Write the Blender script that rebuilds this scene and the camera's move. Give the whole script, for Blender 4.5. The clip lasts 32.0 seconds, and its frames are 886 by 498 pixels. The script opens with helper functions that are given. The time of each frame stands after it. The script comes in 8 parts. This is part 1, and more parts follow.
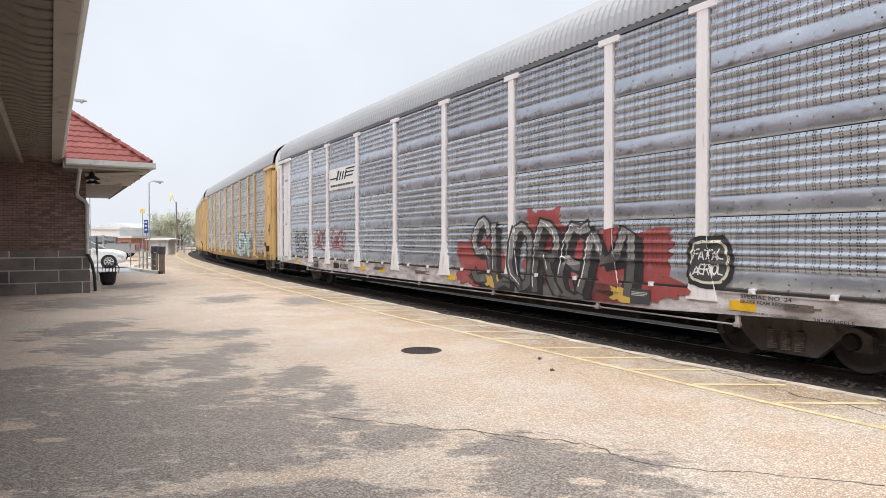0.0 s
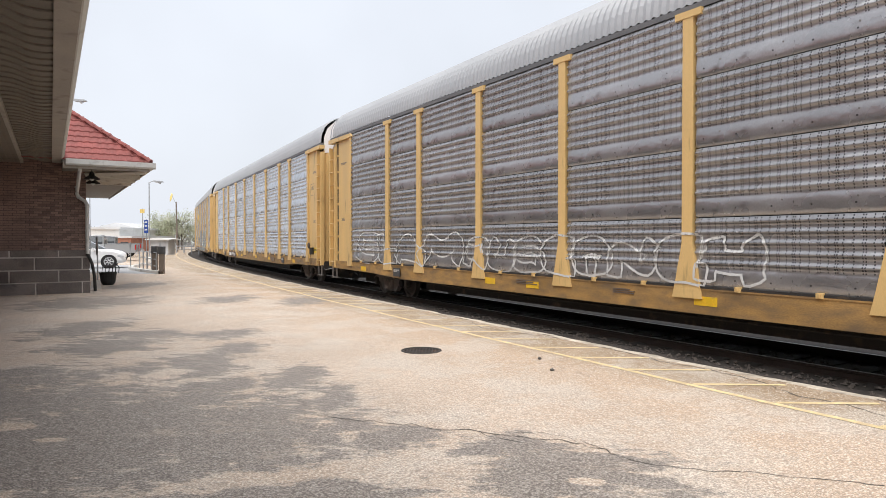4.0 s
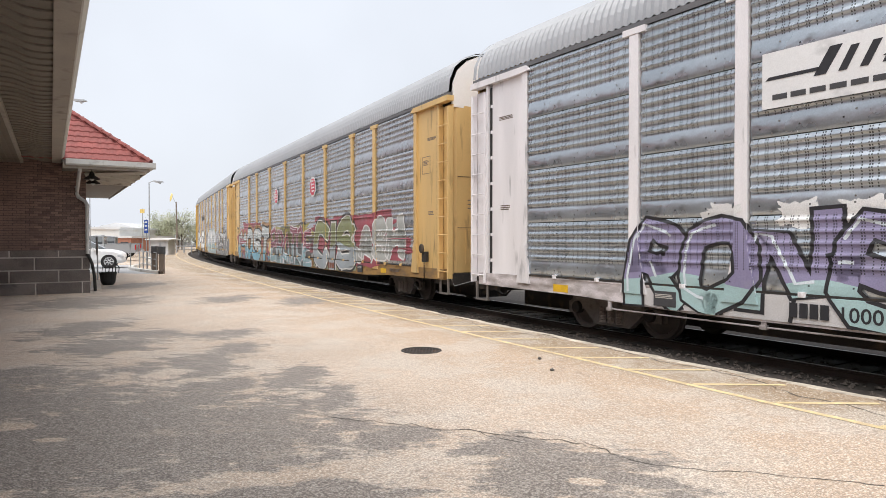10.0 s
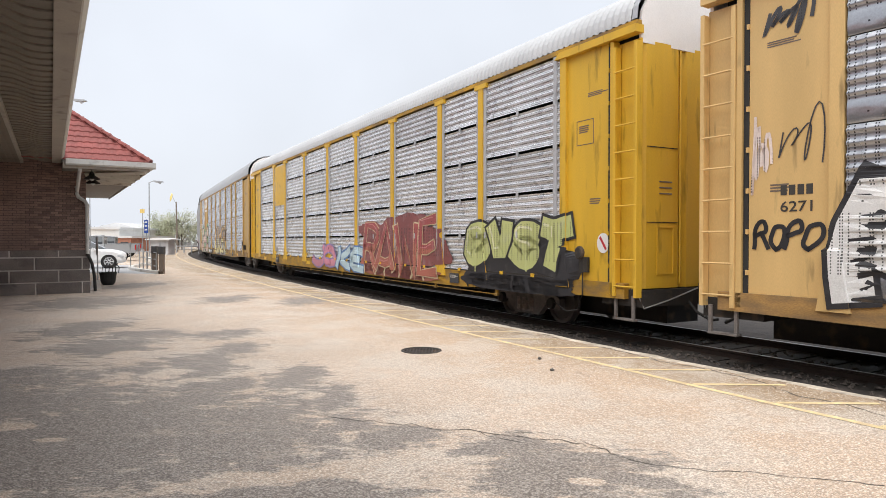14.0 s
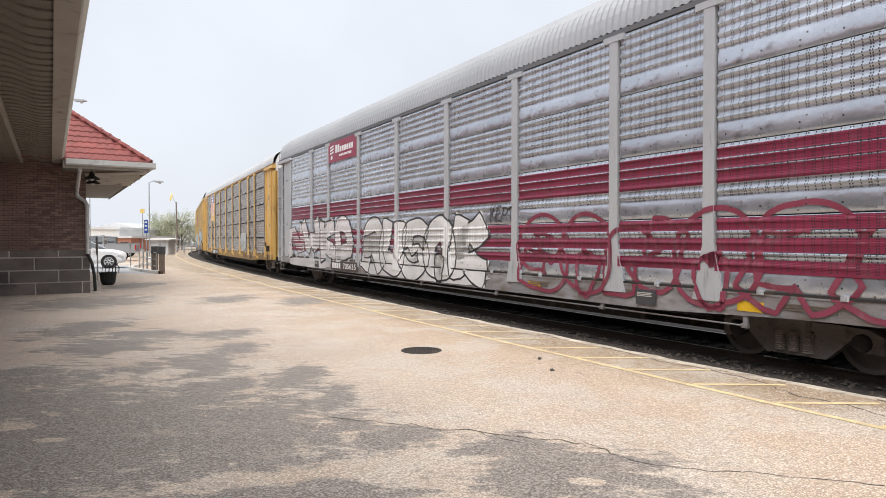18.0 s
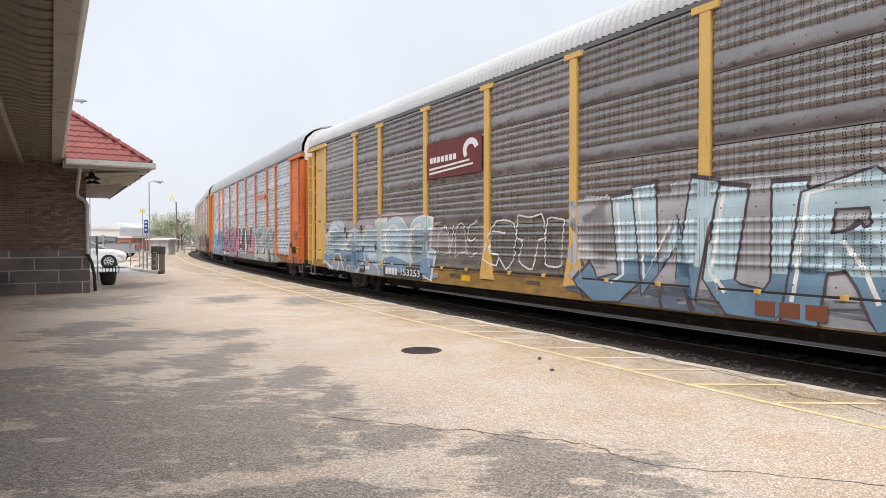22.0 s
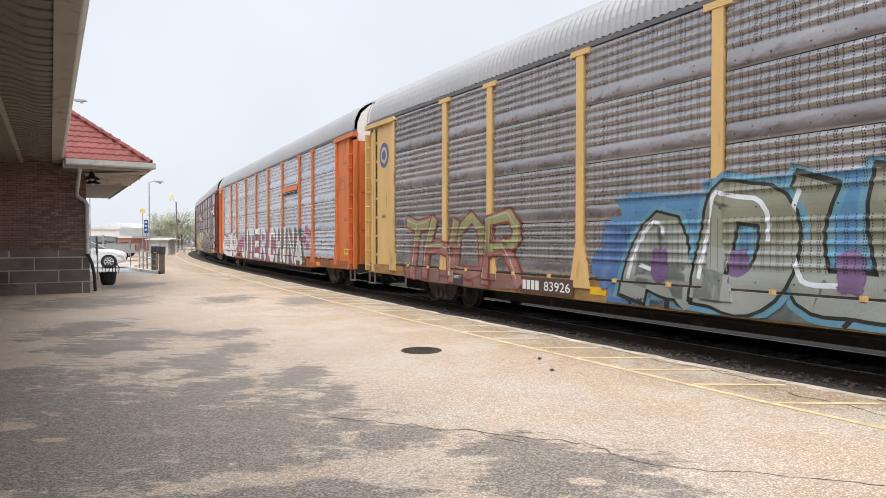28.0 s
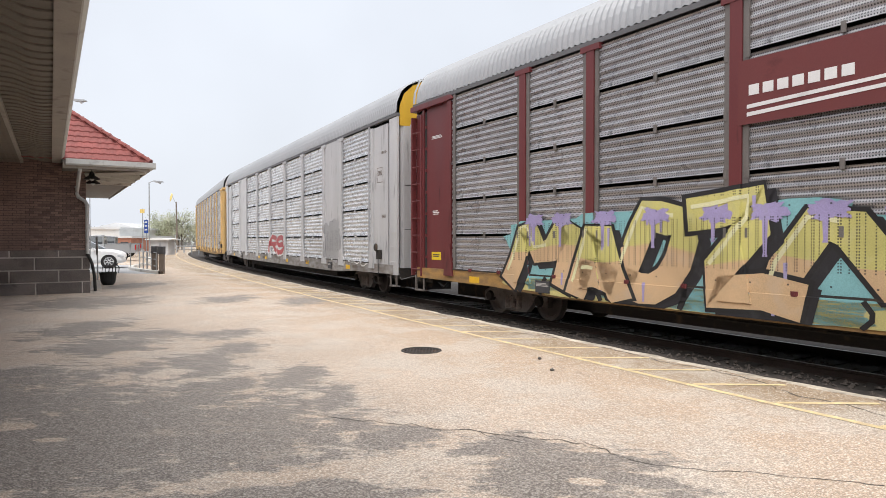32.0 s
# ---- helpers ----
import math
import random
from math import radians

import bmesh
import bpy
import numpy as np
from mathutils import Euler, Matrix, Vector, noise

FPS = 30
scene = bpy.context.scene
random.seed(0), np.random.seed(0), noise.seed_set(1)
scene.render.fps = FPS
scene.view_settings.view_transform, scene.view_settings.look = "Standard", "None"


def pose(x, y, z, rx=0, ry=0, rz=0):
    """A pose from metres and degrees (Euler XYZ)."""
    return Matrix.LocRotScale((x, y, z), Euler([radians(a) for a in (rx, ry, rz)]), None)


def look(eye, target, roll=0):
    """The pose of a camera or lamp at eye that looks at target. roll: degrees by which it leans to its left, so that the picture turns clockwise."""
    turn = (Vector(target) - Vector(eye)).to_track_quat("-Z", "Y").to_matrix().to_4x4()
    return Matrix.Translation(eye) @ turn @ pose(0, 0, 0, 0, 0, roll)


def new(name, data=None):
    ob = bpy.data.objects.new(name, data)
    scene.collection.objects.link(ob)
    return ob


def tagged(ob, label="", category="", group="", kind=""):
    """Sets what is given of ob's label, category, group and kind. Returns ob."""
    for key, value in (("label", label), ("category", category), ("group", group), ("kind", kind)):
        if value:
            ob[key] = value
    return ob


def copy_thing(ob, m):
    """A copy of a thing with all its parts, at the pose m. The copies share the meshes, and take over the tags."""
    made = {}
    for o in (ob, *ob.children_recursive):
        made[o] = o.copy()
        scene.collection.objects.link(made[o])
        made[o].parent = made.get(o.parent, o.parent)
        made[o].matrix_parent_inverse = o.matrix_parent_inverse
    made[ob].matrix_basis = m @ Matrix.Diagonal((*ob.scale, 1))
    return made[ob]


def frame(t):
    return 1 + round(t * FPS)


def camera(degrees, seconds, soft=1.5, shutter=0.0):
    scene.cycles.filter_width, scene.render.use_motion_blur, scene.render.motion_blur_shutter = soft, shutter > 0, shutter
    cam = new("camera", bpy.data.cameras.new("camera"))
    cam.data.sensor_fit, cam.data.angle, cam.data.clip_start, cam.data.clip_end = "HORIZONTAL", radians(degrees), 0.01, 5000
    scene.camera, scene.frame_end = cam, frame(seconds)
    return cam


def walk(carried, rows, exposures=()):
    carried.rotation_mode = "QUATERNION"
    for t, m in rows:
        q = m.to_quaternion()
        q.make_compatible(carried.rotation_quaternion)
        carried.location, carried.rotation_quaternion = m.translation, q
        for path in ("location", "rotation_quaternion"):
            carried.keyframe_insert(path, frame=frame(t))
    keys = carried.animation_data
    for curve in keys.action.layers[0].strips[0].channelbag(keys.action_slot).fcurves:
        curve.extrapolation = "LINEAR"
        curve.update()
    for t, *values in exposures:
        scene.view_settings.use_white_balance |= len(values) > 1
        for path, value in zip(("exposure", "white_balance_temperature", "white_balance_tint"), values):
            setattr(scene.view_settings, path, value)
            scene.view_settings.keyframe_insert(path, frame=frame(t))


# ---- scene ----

# Camera: it stands still on the platform under the station's eave.
cam = camera(69.4066, 32.0, soft=0.7)
EYE = pose(0, 0, 1.6415, 90 - 0.8686, 0, 0)
walk(cam, [(0, EYE), (32, EYE)])

# ---- light ----
world = bpy.data.worlds.new("world")
scene.world = world
world.use_nodes = True
wn = world.node_tree.nodes
wl = world.node_tree.links
sky = wn.new("ShaderNodeTexSky")
sky.sky_type = "NISHITA"
sky.sun_disc = False
sky.sun_elevation = radians(62)
sky.sun_rotation = radians(193)
sky.dust_density = 6.0
sky.air_density = 1.3
haze = wn.new("ShaderNodeMix")
haze.data_type = "RGBA"
haze.inputs[0].default_value = 0.85
haze.inputs[7].default_value = (9.3, 9.75, 10.6, 1)
wl.new(sky.outputs[0], haze.inputs[6])
cloud = wn.new("ShaderNodeTexNoise")
cloud.inputs["Scale"].default_value = 2.2
cloud.inputs["Detail"].default_value = 4
wl.new(wn.new("ShaderNodeTexCoord").outputs["Generated"], cloud.inputs["Vector"])
thin = wn.new("ShaderNodeMapRange")
for i, v in ((1, 0.3), (2, 0.7), (3, 0.91), (4, 1.04)):
    thin.inputs[i].default_value = v
wl.new(cloud.outputs["Fac"], thin.inputs[0])
veil = wn.new("ShaderNodeVectorMath")
veil.operation = "SCALE"
wl.new(haze.outputs[2], veil.inputs[0])
wl.new(thin.outputs[0], veil.inputs["Scale"])
wl.new(veil.outputs[0], wn["Background"].inputs[0])
wn["Background"].inputs[1].default_value = 0.105
sun = new("sun", bpy.data.lights.new("sun", "SUN"))
sun.data.energy = 3.25
sun.data.angle = radians(75)
sun.data.color = (1.0, 0.97, 0.92)
# A veiled sun high behind the camera.
SUN_AZ = Vector((-0.09, -0.385))   # towards the sun, seen from above, for a height of 0.9
sun.matrix_world = look((SUN_AZ.x * 50, SUN_AZ.y * 50, 45), (0, 0, 0))
scene.view_settings.exposure = 0.0

# ---- mesh helpers ----


class Shape:
    """Collects vertices and faces of one mesh."""

    def __init__(self):
        self.v, self.f, self.smooth = [], [], False

    def add(self, verts, faces):
        n = len(self.v)
        self.v += [tuple(p) for p in verts]
        self.f += [tuple(i + n for i in q) for q in faces]
        return self

    def box(self, x0, x1, y0, y1, z0, z1, c=0.0):
        """A box; c bevels its vertical edges."""
        if c:
            return self.prism([(x0 + c, y0), (x1 - c, y0), (x1, y0 + c), (x1, y1 - c), (x1 - c, y1), (x0 + c, y1), (x0, y1 - c), (x0, y0 + c)], z0, z1)
        v = [(x, y, z) for z in (z0, z1) for x, y in ((x0, y0), (x1, y0), (x1, y1), (x0, y1))]
        return self.add(v, [(3, 2, 1, 0), (4, 5, 6, 7), (0, 1, 5, 4), (1, 2, 6, 5), (2, 3, 7, 6), (3, 0, 4, 7)])

    def prism(self, poly, a, b, axis="z"):
        """Sweeps a flat outline between a and b along an axis."""
        def at(p, q, r):
            return {"z": (p, q, r), "y": (p, r, q), "x": (r, p, q)}[axis]
        n = len(poly)
        v = [at(p, q, a) for p, q in poly] + [at(p, q, b) for p, q in poly]
        f = [tuple(range(n - 1, -1, -1)), tuple(range(n, 2 * n))]
        f += [(i, (i + 1) % n, n + (i + 1) % n, n + i) for i in range(n)]
        return self.add(v, f)

    def tube(self, path, r, sides=6):
        """A round bar along a path of points."""
        pts = [Vector(p) for p in path]
        rings = []
        for i, p in enumerate(pts):
            d = (pts[min(i + 1, len(pts) - 1)] - pts[max(i - 1, 0)]).normalized()
            a = d.cross(Vector((0, 0, 1)) if abs(d.z) < 0.9 else Vector((1, 0, 0))).normalized()
            b = d.cross(a)
            rr = r[i] if isinstance(r, (list, tuple)) else r
            rings.append([p + (a * math.cos(t) + b * math.sin(t)) * rr for t in (2 * math.pi * k / sides for k in range(sides))])
        n = sides
        f = [(i * n + k, i * n + (k + 1) % n, (i + 1) * n + (k + 1) % n, (i + 1) * n + k) for i in range(len(pts) - 1) for k in range(n)]
        f += [tuple(range(n - 1, -1, -1)), tuple(range((len(pts) - 1) * n, len(pts) * n))]
        return self.add([q for ring in rings for q in ring], f)

    def lathe(self, profile, centre=(0, 0, 0), axis="z", sides=20):
        """Turns a profile of (radius, height) round an axis."""
        v = []
        for r, h in profile:
            for k in range(sides):
                t = 2 * math.pi * k / sides
                p = (r * math.cos(t), r * math.sin(t), h)
                p = {"z": p, "y": (p[0], p[2], p[1]), "x": (p[2], p[0], p[1])}[axis]
                v.append((p[0] + centre[0], p[1] + centre[1], p[2] + centre[2]))
        n, m = sides, len(profile)
        f = [(i * n + k, i * n + (k + 1) % n, (i + 1) * n + (k + 1) % n, (i + 1) * n + k) for i in range(m - 1) for k in range(n)]
        f += [tuple(range(n - 1, -1, -1)), tuple(range((m - 1) * n, m * n))]
        return self.add(v, f)

    def grid(self, rows):
        """A sheet through rows of points."""
        n, m = len(rows), len(rows[0])
        return self.add([p for row in rows for p in row], [(i * m + k, i * m + k + 1, (i + 1) * m + k + 1, (i + 1) * m + k) for i in range(n - 1) for k in range(m - 1)])

    def mesh(self, name, material):
        me = bpy.data.meshes.new(name)
        me.from_pydata(self.v, [], self.f)
        bm = bmesh.new()
        bm.from_mesh(me)
        bmesh.ops.recalc_face_normals(bm, faces=bm.faces)
        bm.to_mesh(me)
        bm.free()
        me.materials.append(material)
        if self.smooth:
            me.polygons.foreach_set("use_smooth", [True] * len(me.polygons))
        return me


def part(name, shape, material, parent=None, label="", m=None):
    """Links a shape (or a ready mesh) as one object, under a thing or a part."""
    me = shape if isinstance(shape, bpy.types.Mesh) else shape.mesh(name, material)
    ob = new(name, me)
    if parent:
        ob.parent = parent
    if m is not None:
        ob.matrix_basis = m
    if label:
        ob["label"] = label
    return ob


CACHE = {}


def shared(key, make, material):
    """One mesh for all alike pieces of one material."""
    k = (key, material.name)
    if k not in CACHE:
        CACHE[k] = make().mesh(key if isinstance(key, str) else key[0], material)
    return CACHE[k]


# ---- materials ----


def material(name, colour, rough=0.6, metal=0.0, grain=0.25, scale=8.0, bump=0.15, fine=90.0, stain=0.0, stain_colour=(0.12, 0.08, 0.05), vary=0.0, stretch=None):
    """A surface with large stains, fine grain and relief."""
    mat = bpy.data.materials.new(name)
    mat.use_nodes = True
    nt = mat.node_tree
    n, l = nt.nodes, nt.links
    bsdf = n["Principled BSDF"]
    bsdf.inputs["Roughness"].default_value = rough
    bsdf.inputs["Metallic"].default_value = metal
    co = n.new("ShaderNodeTexCoord").outputs["Object"]
    if stretch:
        mp = n.new("ShaderNodeMapping")
        mp.inputs["Scale"].default_value = stretch
        l.new(co, mp.inputs[0])
        co = mp.outputs[0]
    def noise_at(s, detail):
        t = n.new("ShaderNodeTexNoise")
        t.inputs["Scale"].default_value = s
        t.inputs["Detail"].default_value = detail
        l.new(co, t.inputs["Vector"])
        return t.outputs["Fac"]
    big, small = noise_at(scale * 0.12, 5), noise_at(fine, 2)
    def ramp(f, lo, hi, a, b):
        r = n.new("ShaderNodeMapRange")
        for i, v in zip((1, 2, 3, 4), (lo, hi, a, b)):
            r.inputs[i].default_value = v
        l.new(f, r.inputs[0])
        return r.outputs[0]
    def mul(a, b):
        r = n.new("ShaderNodeMath")
        r.operation = "MULTIPLY"
        l.new(a, r.inputs[0])
        l.new(b, r.inputs[1])
        return r.outputs[0]
    tone = mul(ramp(big, 0.3, 0.7, 1 - grain, 1 + grain * 0.6), ramp(small, 0.3, 0.7, 1 - grain * 0.5, 1 + grain * 0.5))
    if vary:
        oi = n.new("ShaderNodeObjectInfo")
        tone = mul(tone, ramp(oi.outputs["Random"], 0, 1, 1 - vary, 1 + vary))
    mix = n.new("ShaderNodeMix")
    mix.data_type, mix.blend_type = "RGBA", "MULTIPLY"
    mix.inputs[0].default_value = 1
    mix.inputs[6].default_value = (*colour, 1)
    l.new(tone, mix.inputs[7])
    out = mix.outputs[2]
    if stain:
        m2 = n.new("ShaderNodeMix")
        m2.data_type = "RGBA"
        l.new(out, m2.inputs[6])
        m2.inputs[7].default_value = (*stain_colour, 1)
        l.new(ramp(noise_at(scale * 0.35, 8), 0.62 - stain * 0.25, 0.75, 0, 0.85), m2.inputs[0])
        out = m2.outputs[2]
    l.new(out, bsdf.inputs["Base Color"])
    l.new(ramp(big, 0.3, 0.7, rough - 0.08, min(1, rough + 0.12)), bsdf.inputs["Roughness"])
    if bump:
        b = n.new("ShaderNodeBump")
        b.inputs["Strength"].default_value = bump
        b.inputs["Distance"].default_value = 0.01
        l.new(small, b.inputs["Height"])
        l.new(b.outputs[0], bsdf.inputs["Normal"])
    return mat


ROW, ROW0 = 1.055, 1.02


def perforate(mat, uniform=False):
    """Adds the rows of small punched holes of the side sheets to a material."""
    nt = mat.node_tree
    n, l = nt.nodes, nt.links
    bsdf = n["Principled BSDF"]
    source = bsdf.inputs["Base Color"].links[0].from_socket
    sep = n.new("ShaderNodeSeparateXYZ")
    l.new(n.new("ShaderNodeTexCoord").outputs["Object"], sep.inputs[0])
    def op(kind, a, b):
        r = n.new("ShaderNodeMath")
        r.operation = kind
        for i, v in enumerate((a, b)):
            if isinstance(v, (int, float)):
                r.inputs[i].default_value = v
            elif v is not None:
                l.new(v, r.inputs[i])
        return r.outputs[0]
    def band(c, period, at, half):
        ph = op("FRACT", op("DIVIDE", op("ADD", c, 40.0), period), None)
        return op("LESS_THAN", op("ABSOLUTE", op("SUBTRACT", ph, at), None), half)
    dots = band(sep.outputs[2], 0.038, 0.5, 0.27)
    if uniform:
        cols = band(sep.outputs[0], 0.034, 0.5, 0.24)
        dots = band(sep.outputs[2], 0.038, 0.5, 0.24)
    else:
        cols = band(sep.outputs[0], 0.54, 0.1, 0.0155)
        for at in (0.155, 0.28, 0.5, 0.70, 0.76, 0.94):
            cols = op("MAXIMUM", cols, band(sep.outputs[0], 0.54, at, 0.0155))
    hole = op("MULTIPLY", dots, cols)
    if not uniform:
        in_row = sep.outputs[2]
        if "paint" in mat.name:
            in_row = op("MULTIPLY", op("FRACT", op("DIVIDE", op("SUBTRACT", sep.outputs[2], ROW0), ROW), None), ROW)
        low = op("GREATER_THAN", in_row, 0.29)
        if "paint" in mat.name:
            low = op("MULTIPLY", low, op("GREATER_THAN", sep.outputs[2], ROW0 + 0.01))
        bolt = op("MULTIPLY", band(sep.outputs[0], 0.54, 0.55, 0.022), op("LESS_THAN", op("ABSOLUTE", op("SUBTRACT", in_row, 0.12), None), 0.011))
        hole = op("MAXIMUM", op("MULTIPLY", hole, low), bolt)
    mix = n.new("ShaderNodeMix")
    mix.data_type = "RGBA"
    l.new(op("MULTIPLY", hole, 0.9), mix.inputs[0])
    l.new(source, mix.inputs[6])
    mix.inputs[7].default_value = (0.02, 0.02, 0.022, 1)
    l.new(mix.outputs[2], bsdf.inputs["Base Color"])
    return mat



def dented(mat):
    """Gives a sheet the slow waves and dents of thin pressed metal."""
    n, l = mat.node_tree.nodes, mat.node_tree.links
    t = n.new("ShaderNodeTexNoise")
    t.inputs["Scale"].default_value = 2.6
    t.inputs["Detail"].default_value = 3
    l.new(n.new("ShaderNodeTexCoord").outputs["Object"], t.inputs["Vector"])
    b = n.new("ShaderNodeBump")
    b.inputs["Strength"].default_value = 0.38
    b.inputs["Distance"].default_value = 0.06
    l.new(t.outputs["Fac"], b.inputs["Height"])
    l.new(b.outputs[0], n["Principled BSDF"].inputs["Normal"])
    return mat


COL = {
    "yellow": (0.66, 0.445, 0.185), "bright": (0.66, 0.40, 0.03), "white": (0.80, 0.775, 0.79), "orange": (0.63, 0.175, 0.045),
    "maroon": (0.14, 0.028, 0.03), "grey": (0.42, 0.43, 0.45), "gold": (0.44, 0.27, 0.075), "pale": (0.66, 0.42, 0.13), "silver": (0.52, 0.52, 0.53),
    "olive": (0.44, 0.385, 0.225), "stone": (0.50, 0.48, 0.43),
}
BODY = {k: material("rack_" + k, c, 0.5, 0.0, 0.12, 6, 0.05, 60, 0.06, tuple(x * 0.35 for x in c), 0.0, (3, 3, 0.5)) for k, c in COL.items()}
DULL = {"yellow": (0.62, 0.53, 0.42), "pale": (0.60, 0.54, 0.45), "gold": (0.8, 0.75, 0.7), "bright": (0.72, 0.66, 0.7), "white": (0.84, 0.80, 0.80), "silver": (0.7, 0.68, 0.66)}
SILL = {k: material("sill_" + k, tuple(x * q for x, q in zip(c, DULL.get(k, (0.78, 0.74, 0.74)))), 0.65, 0.0, 0.35, 14, 0.08, 60, 1.0, (0.13, 0.095, 0.065), 0.0, (0.5, 1, 1.3)) for k, c in COL.items()}
SHEET = {
    "blue": (0.52, 0.545, 0.585), "brown": (0.40, 0.382, 0.376), "light": (0.56, 0.58, 0.62), "green": (0.47, 0.50, 0.52),
    "mid": (0.45, 0.45, 0.462), "dusty": (0.33, 0.302, 0.286), "shine": (0.82, 0.83, 0.85), "dark": (0.46, 0.45, 0.46),
}
PANEL = {k: perforate(dented(material("sheet_" + k, (c[0] * 0.90, c[1] * 0.93, c[2] * 0.97), 0.24, 0.68, 0.14, 10, 0.0, 50, 0.03, tuple(x * 0.5 for x in c), 0.12))) for k, c in SHEET.items()}
MESHED = {k: perforate(dented(material("fine_sheet_" + k, tuple(x * 0.92 for x in c), 0.28, 0.55, 0.14, 10, 0.0, 50, 0.03, tuple(x * 0.5 for x in c), 0.12)), True) for k, c in SHEET.items()}
ROOF = material("roof_sheet", (0.40, 0.406, 0.418), 0.42, 0.3, 0.08, 5, 0.05, 50)
ROOF_WHITE = material("pale_roof_sheet", (0.50, 0.51, 0.52), 0.55, 0.0, 0.12, 5, 0.05, 50)
ROOF_CAP = material("white_roof_end", (0.82, 0.80, 0.79), 0.55, 0.0, 0.08, 5, 0.03, 50)
STEEL = material("dark_running_gear", (0.034, 0.03, 0.027), 0.75, 0.1, 0.35, 12, 0.3, 60, 0.3, (0.12, 0.08, 0.05))
WHEEL = material("wheel_steel", (0.17, 0.145, 0.13), 0.6, 0.3, 0.3, 12, 0.2, 60)
TREAD = material("polished_tread", (0.45, 0.43, 0.42), 0.3, 0.9, 0.2, 12, 0.05, 60)
# Near-black colour stands in for shade in gaps and inside the racks.
GAP_SHADE = material("black_gap_shade", (0.03, 0.03, 0.03), 0.9, 0.0, 0.2, 6, 0, 60)
RUBBER = material("black_rubber", (0.02, 0.02, 0.02), 0.7, 0.0, 0.2, 20, 0.1, 80)

# ---- track line ----
# Curvature of the track along its length, and the point and heading where the length is zero.
KNOTS = ((-400, 0.0), (-120, 0.0), (-15, 0.00332), (10, 0.00188), (35, 0.0020), (65, 0.00345), (100, 0.0036), (170, 0.0036), (240, 0.0), (900, 0.0))
STEP = 0.25
SG = np.arange(-640, 700, STEP)
I0 = int(np.argmin(abs(SG)))
TH = np.cumsum(np.interp(SG, [k[0] for k in KNOTS], [k[1] for k in KNOTS])) * STEP
TH = TH - TH[I0] - 0.5331
TX = np.cumsum(np.sin(TH)) * STEP
TY = np.cumsum(np.cos(TH)) * STEP
TX, TY = TX - TX[I0] + 3.0183, TY - TY[I0] + 14.0
RAIL_TOP = -0.10


def track(s, off=0.0, z=0.0):
    """The point at length s, off metres from the centre line towards the platform."""
    x, y, t = np.interp(s, SG, TX), np.interp(s, SG, TY), np.interp(s, SG, TH)
    return Vector((x - off * math.cos(t), y + off * math.sin(t), z))


def sweep(offsets, s0, s1, step, wobble=None):
    """A sheet along the track through (offset, height) pairs."""
    rows = []
    for s in np.arange(s0, s1 + step * 0.5, step):
        rows.append([track(s, o + (wobble(s, i) if wobble else 0), z) for i, (o, z) in enumerate(offsets)])
    return Shape().grid(rows)


# Station axes: N points from the station to the track, U along the platform.
N2, U2 = Vector((0.8526, 0.5225, 0)), Vector((-0.5225, 0.8526, 0))
STATION = Matrix(((N2.x, U2.x, 0, 0), (N2.y, U2.y, 0, 0), (0, 0, 1, 0), (0, 0, 0, 1)))

# ---- ground, platform, track ----


# Dark and pale patches of the platform: centre and half sizes.
DARK_NEAR = ((-2.93, 5.35, 1.95, 1.80), (-5.2, 6.0, 2.2, 2.3), (-1.7, 5.4, 0.75, 1.2), (-3.3, 8.27, 0.7, 0.85), (-2.55, 6.99, 0.48, 0.55), (-5.17, 9.52, 0.75, 1.3), (-6.64, 11.8, 0.6, 1.4), (-9.28, 16.71, 1.4, 1.8), (-3.0, 3.0, 4.0, 1.2))
DARK_MID = ((-3.75, 11.05, 0.55, 0.6), (-5.12, 11.05, 0.8, 0.6), (-3.09, 9.65, 0.36, 0.7), (-1.78, 7.65, 0.38, 0.75), (-1.13, 6.65, 0.22, 0.7), (-0.43, 5.22, 0.36, 0.4), (-0.82, 5.65, 0.34, 0.22), (-1.0, 5.28, 0.18, 0.3))
DARK_FAR = ((-0.89, 4.13, 0.6, 0.24), (-0.23, 4.12, 0.25, 0.1), (0.96, 4.60, 0.55, 0.45), (0.61, 5.06, 0.40, 0.26), (1.40, 4.70, 0.45, 0.18), (0.67, 4.17, 0.45, 0.28), (1.39, 4.28, 0.22, 0.12), (1.53, 4.09, 0.24, 0.1), (-5.94, 17.54, 0.65, 1.1), (-3.7, 17.23, 0.6, 1.2), (-10.97, 22.72, 0.8, 1.8), (0.2, 4.92, 0.26, 0.14))
PALE_GAPS = ((-3.39, 7.93, 0.26, 0.45), (-3.76, 5.59, 0.18, 0.15), (-3.2, 5.2, 0.23, 0.07), (-5.62, 8.77, 0.7, 0.5), (-1.37, 4.36, 0.36, 0.15), (-4.58, 9.09, 0.24, 0.27), (-3.71, 7.29, 0.09, 0.12), (0.98, 4.32, 0.12, 0.08), (-2.54, 8.58, 0.3, 0.24))


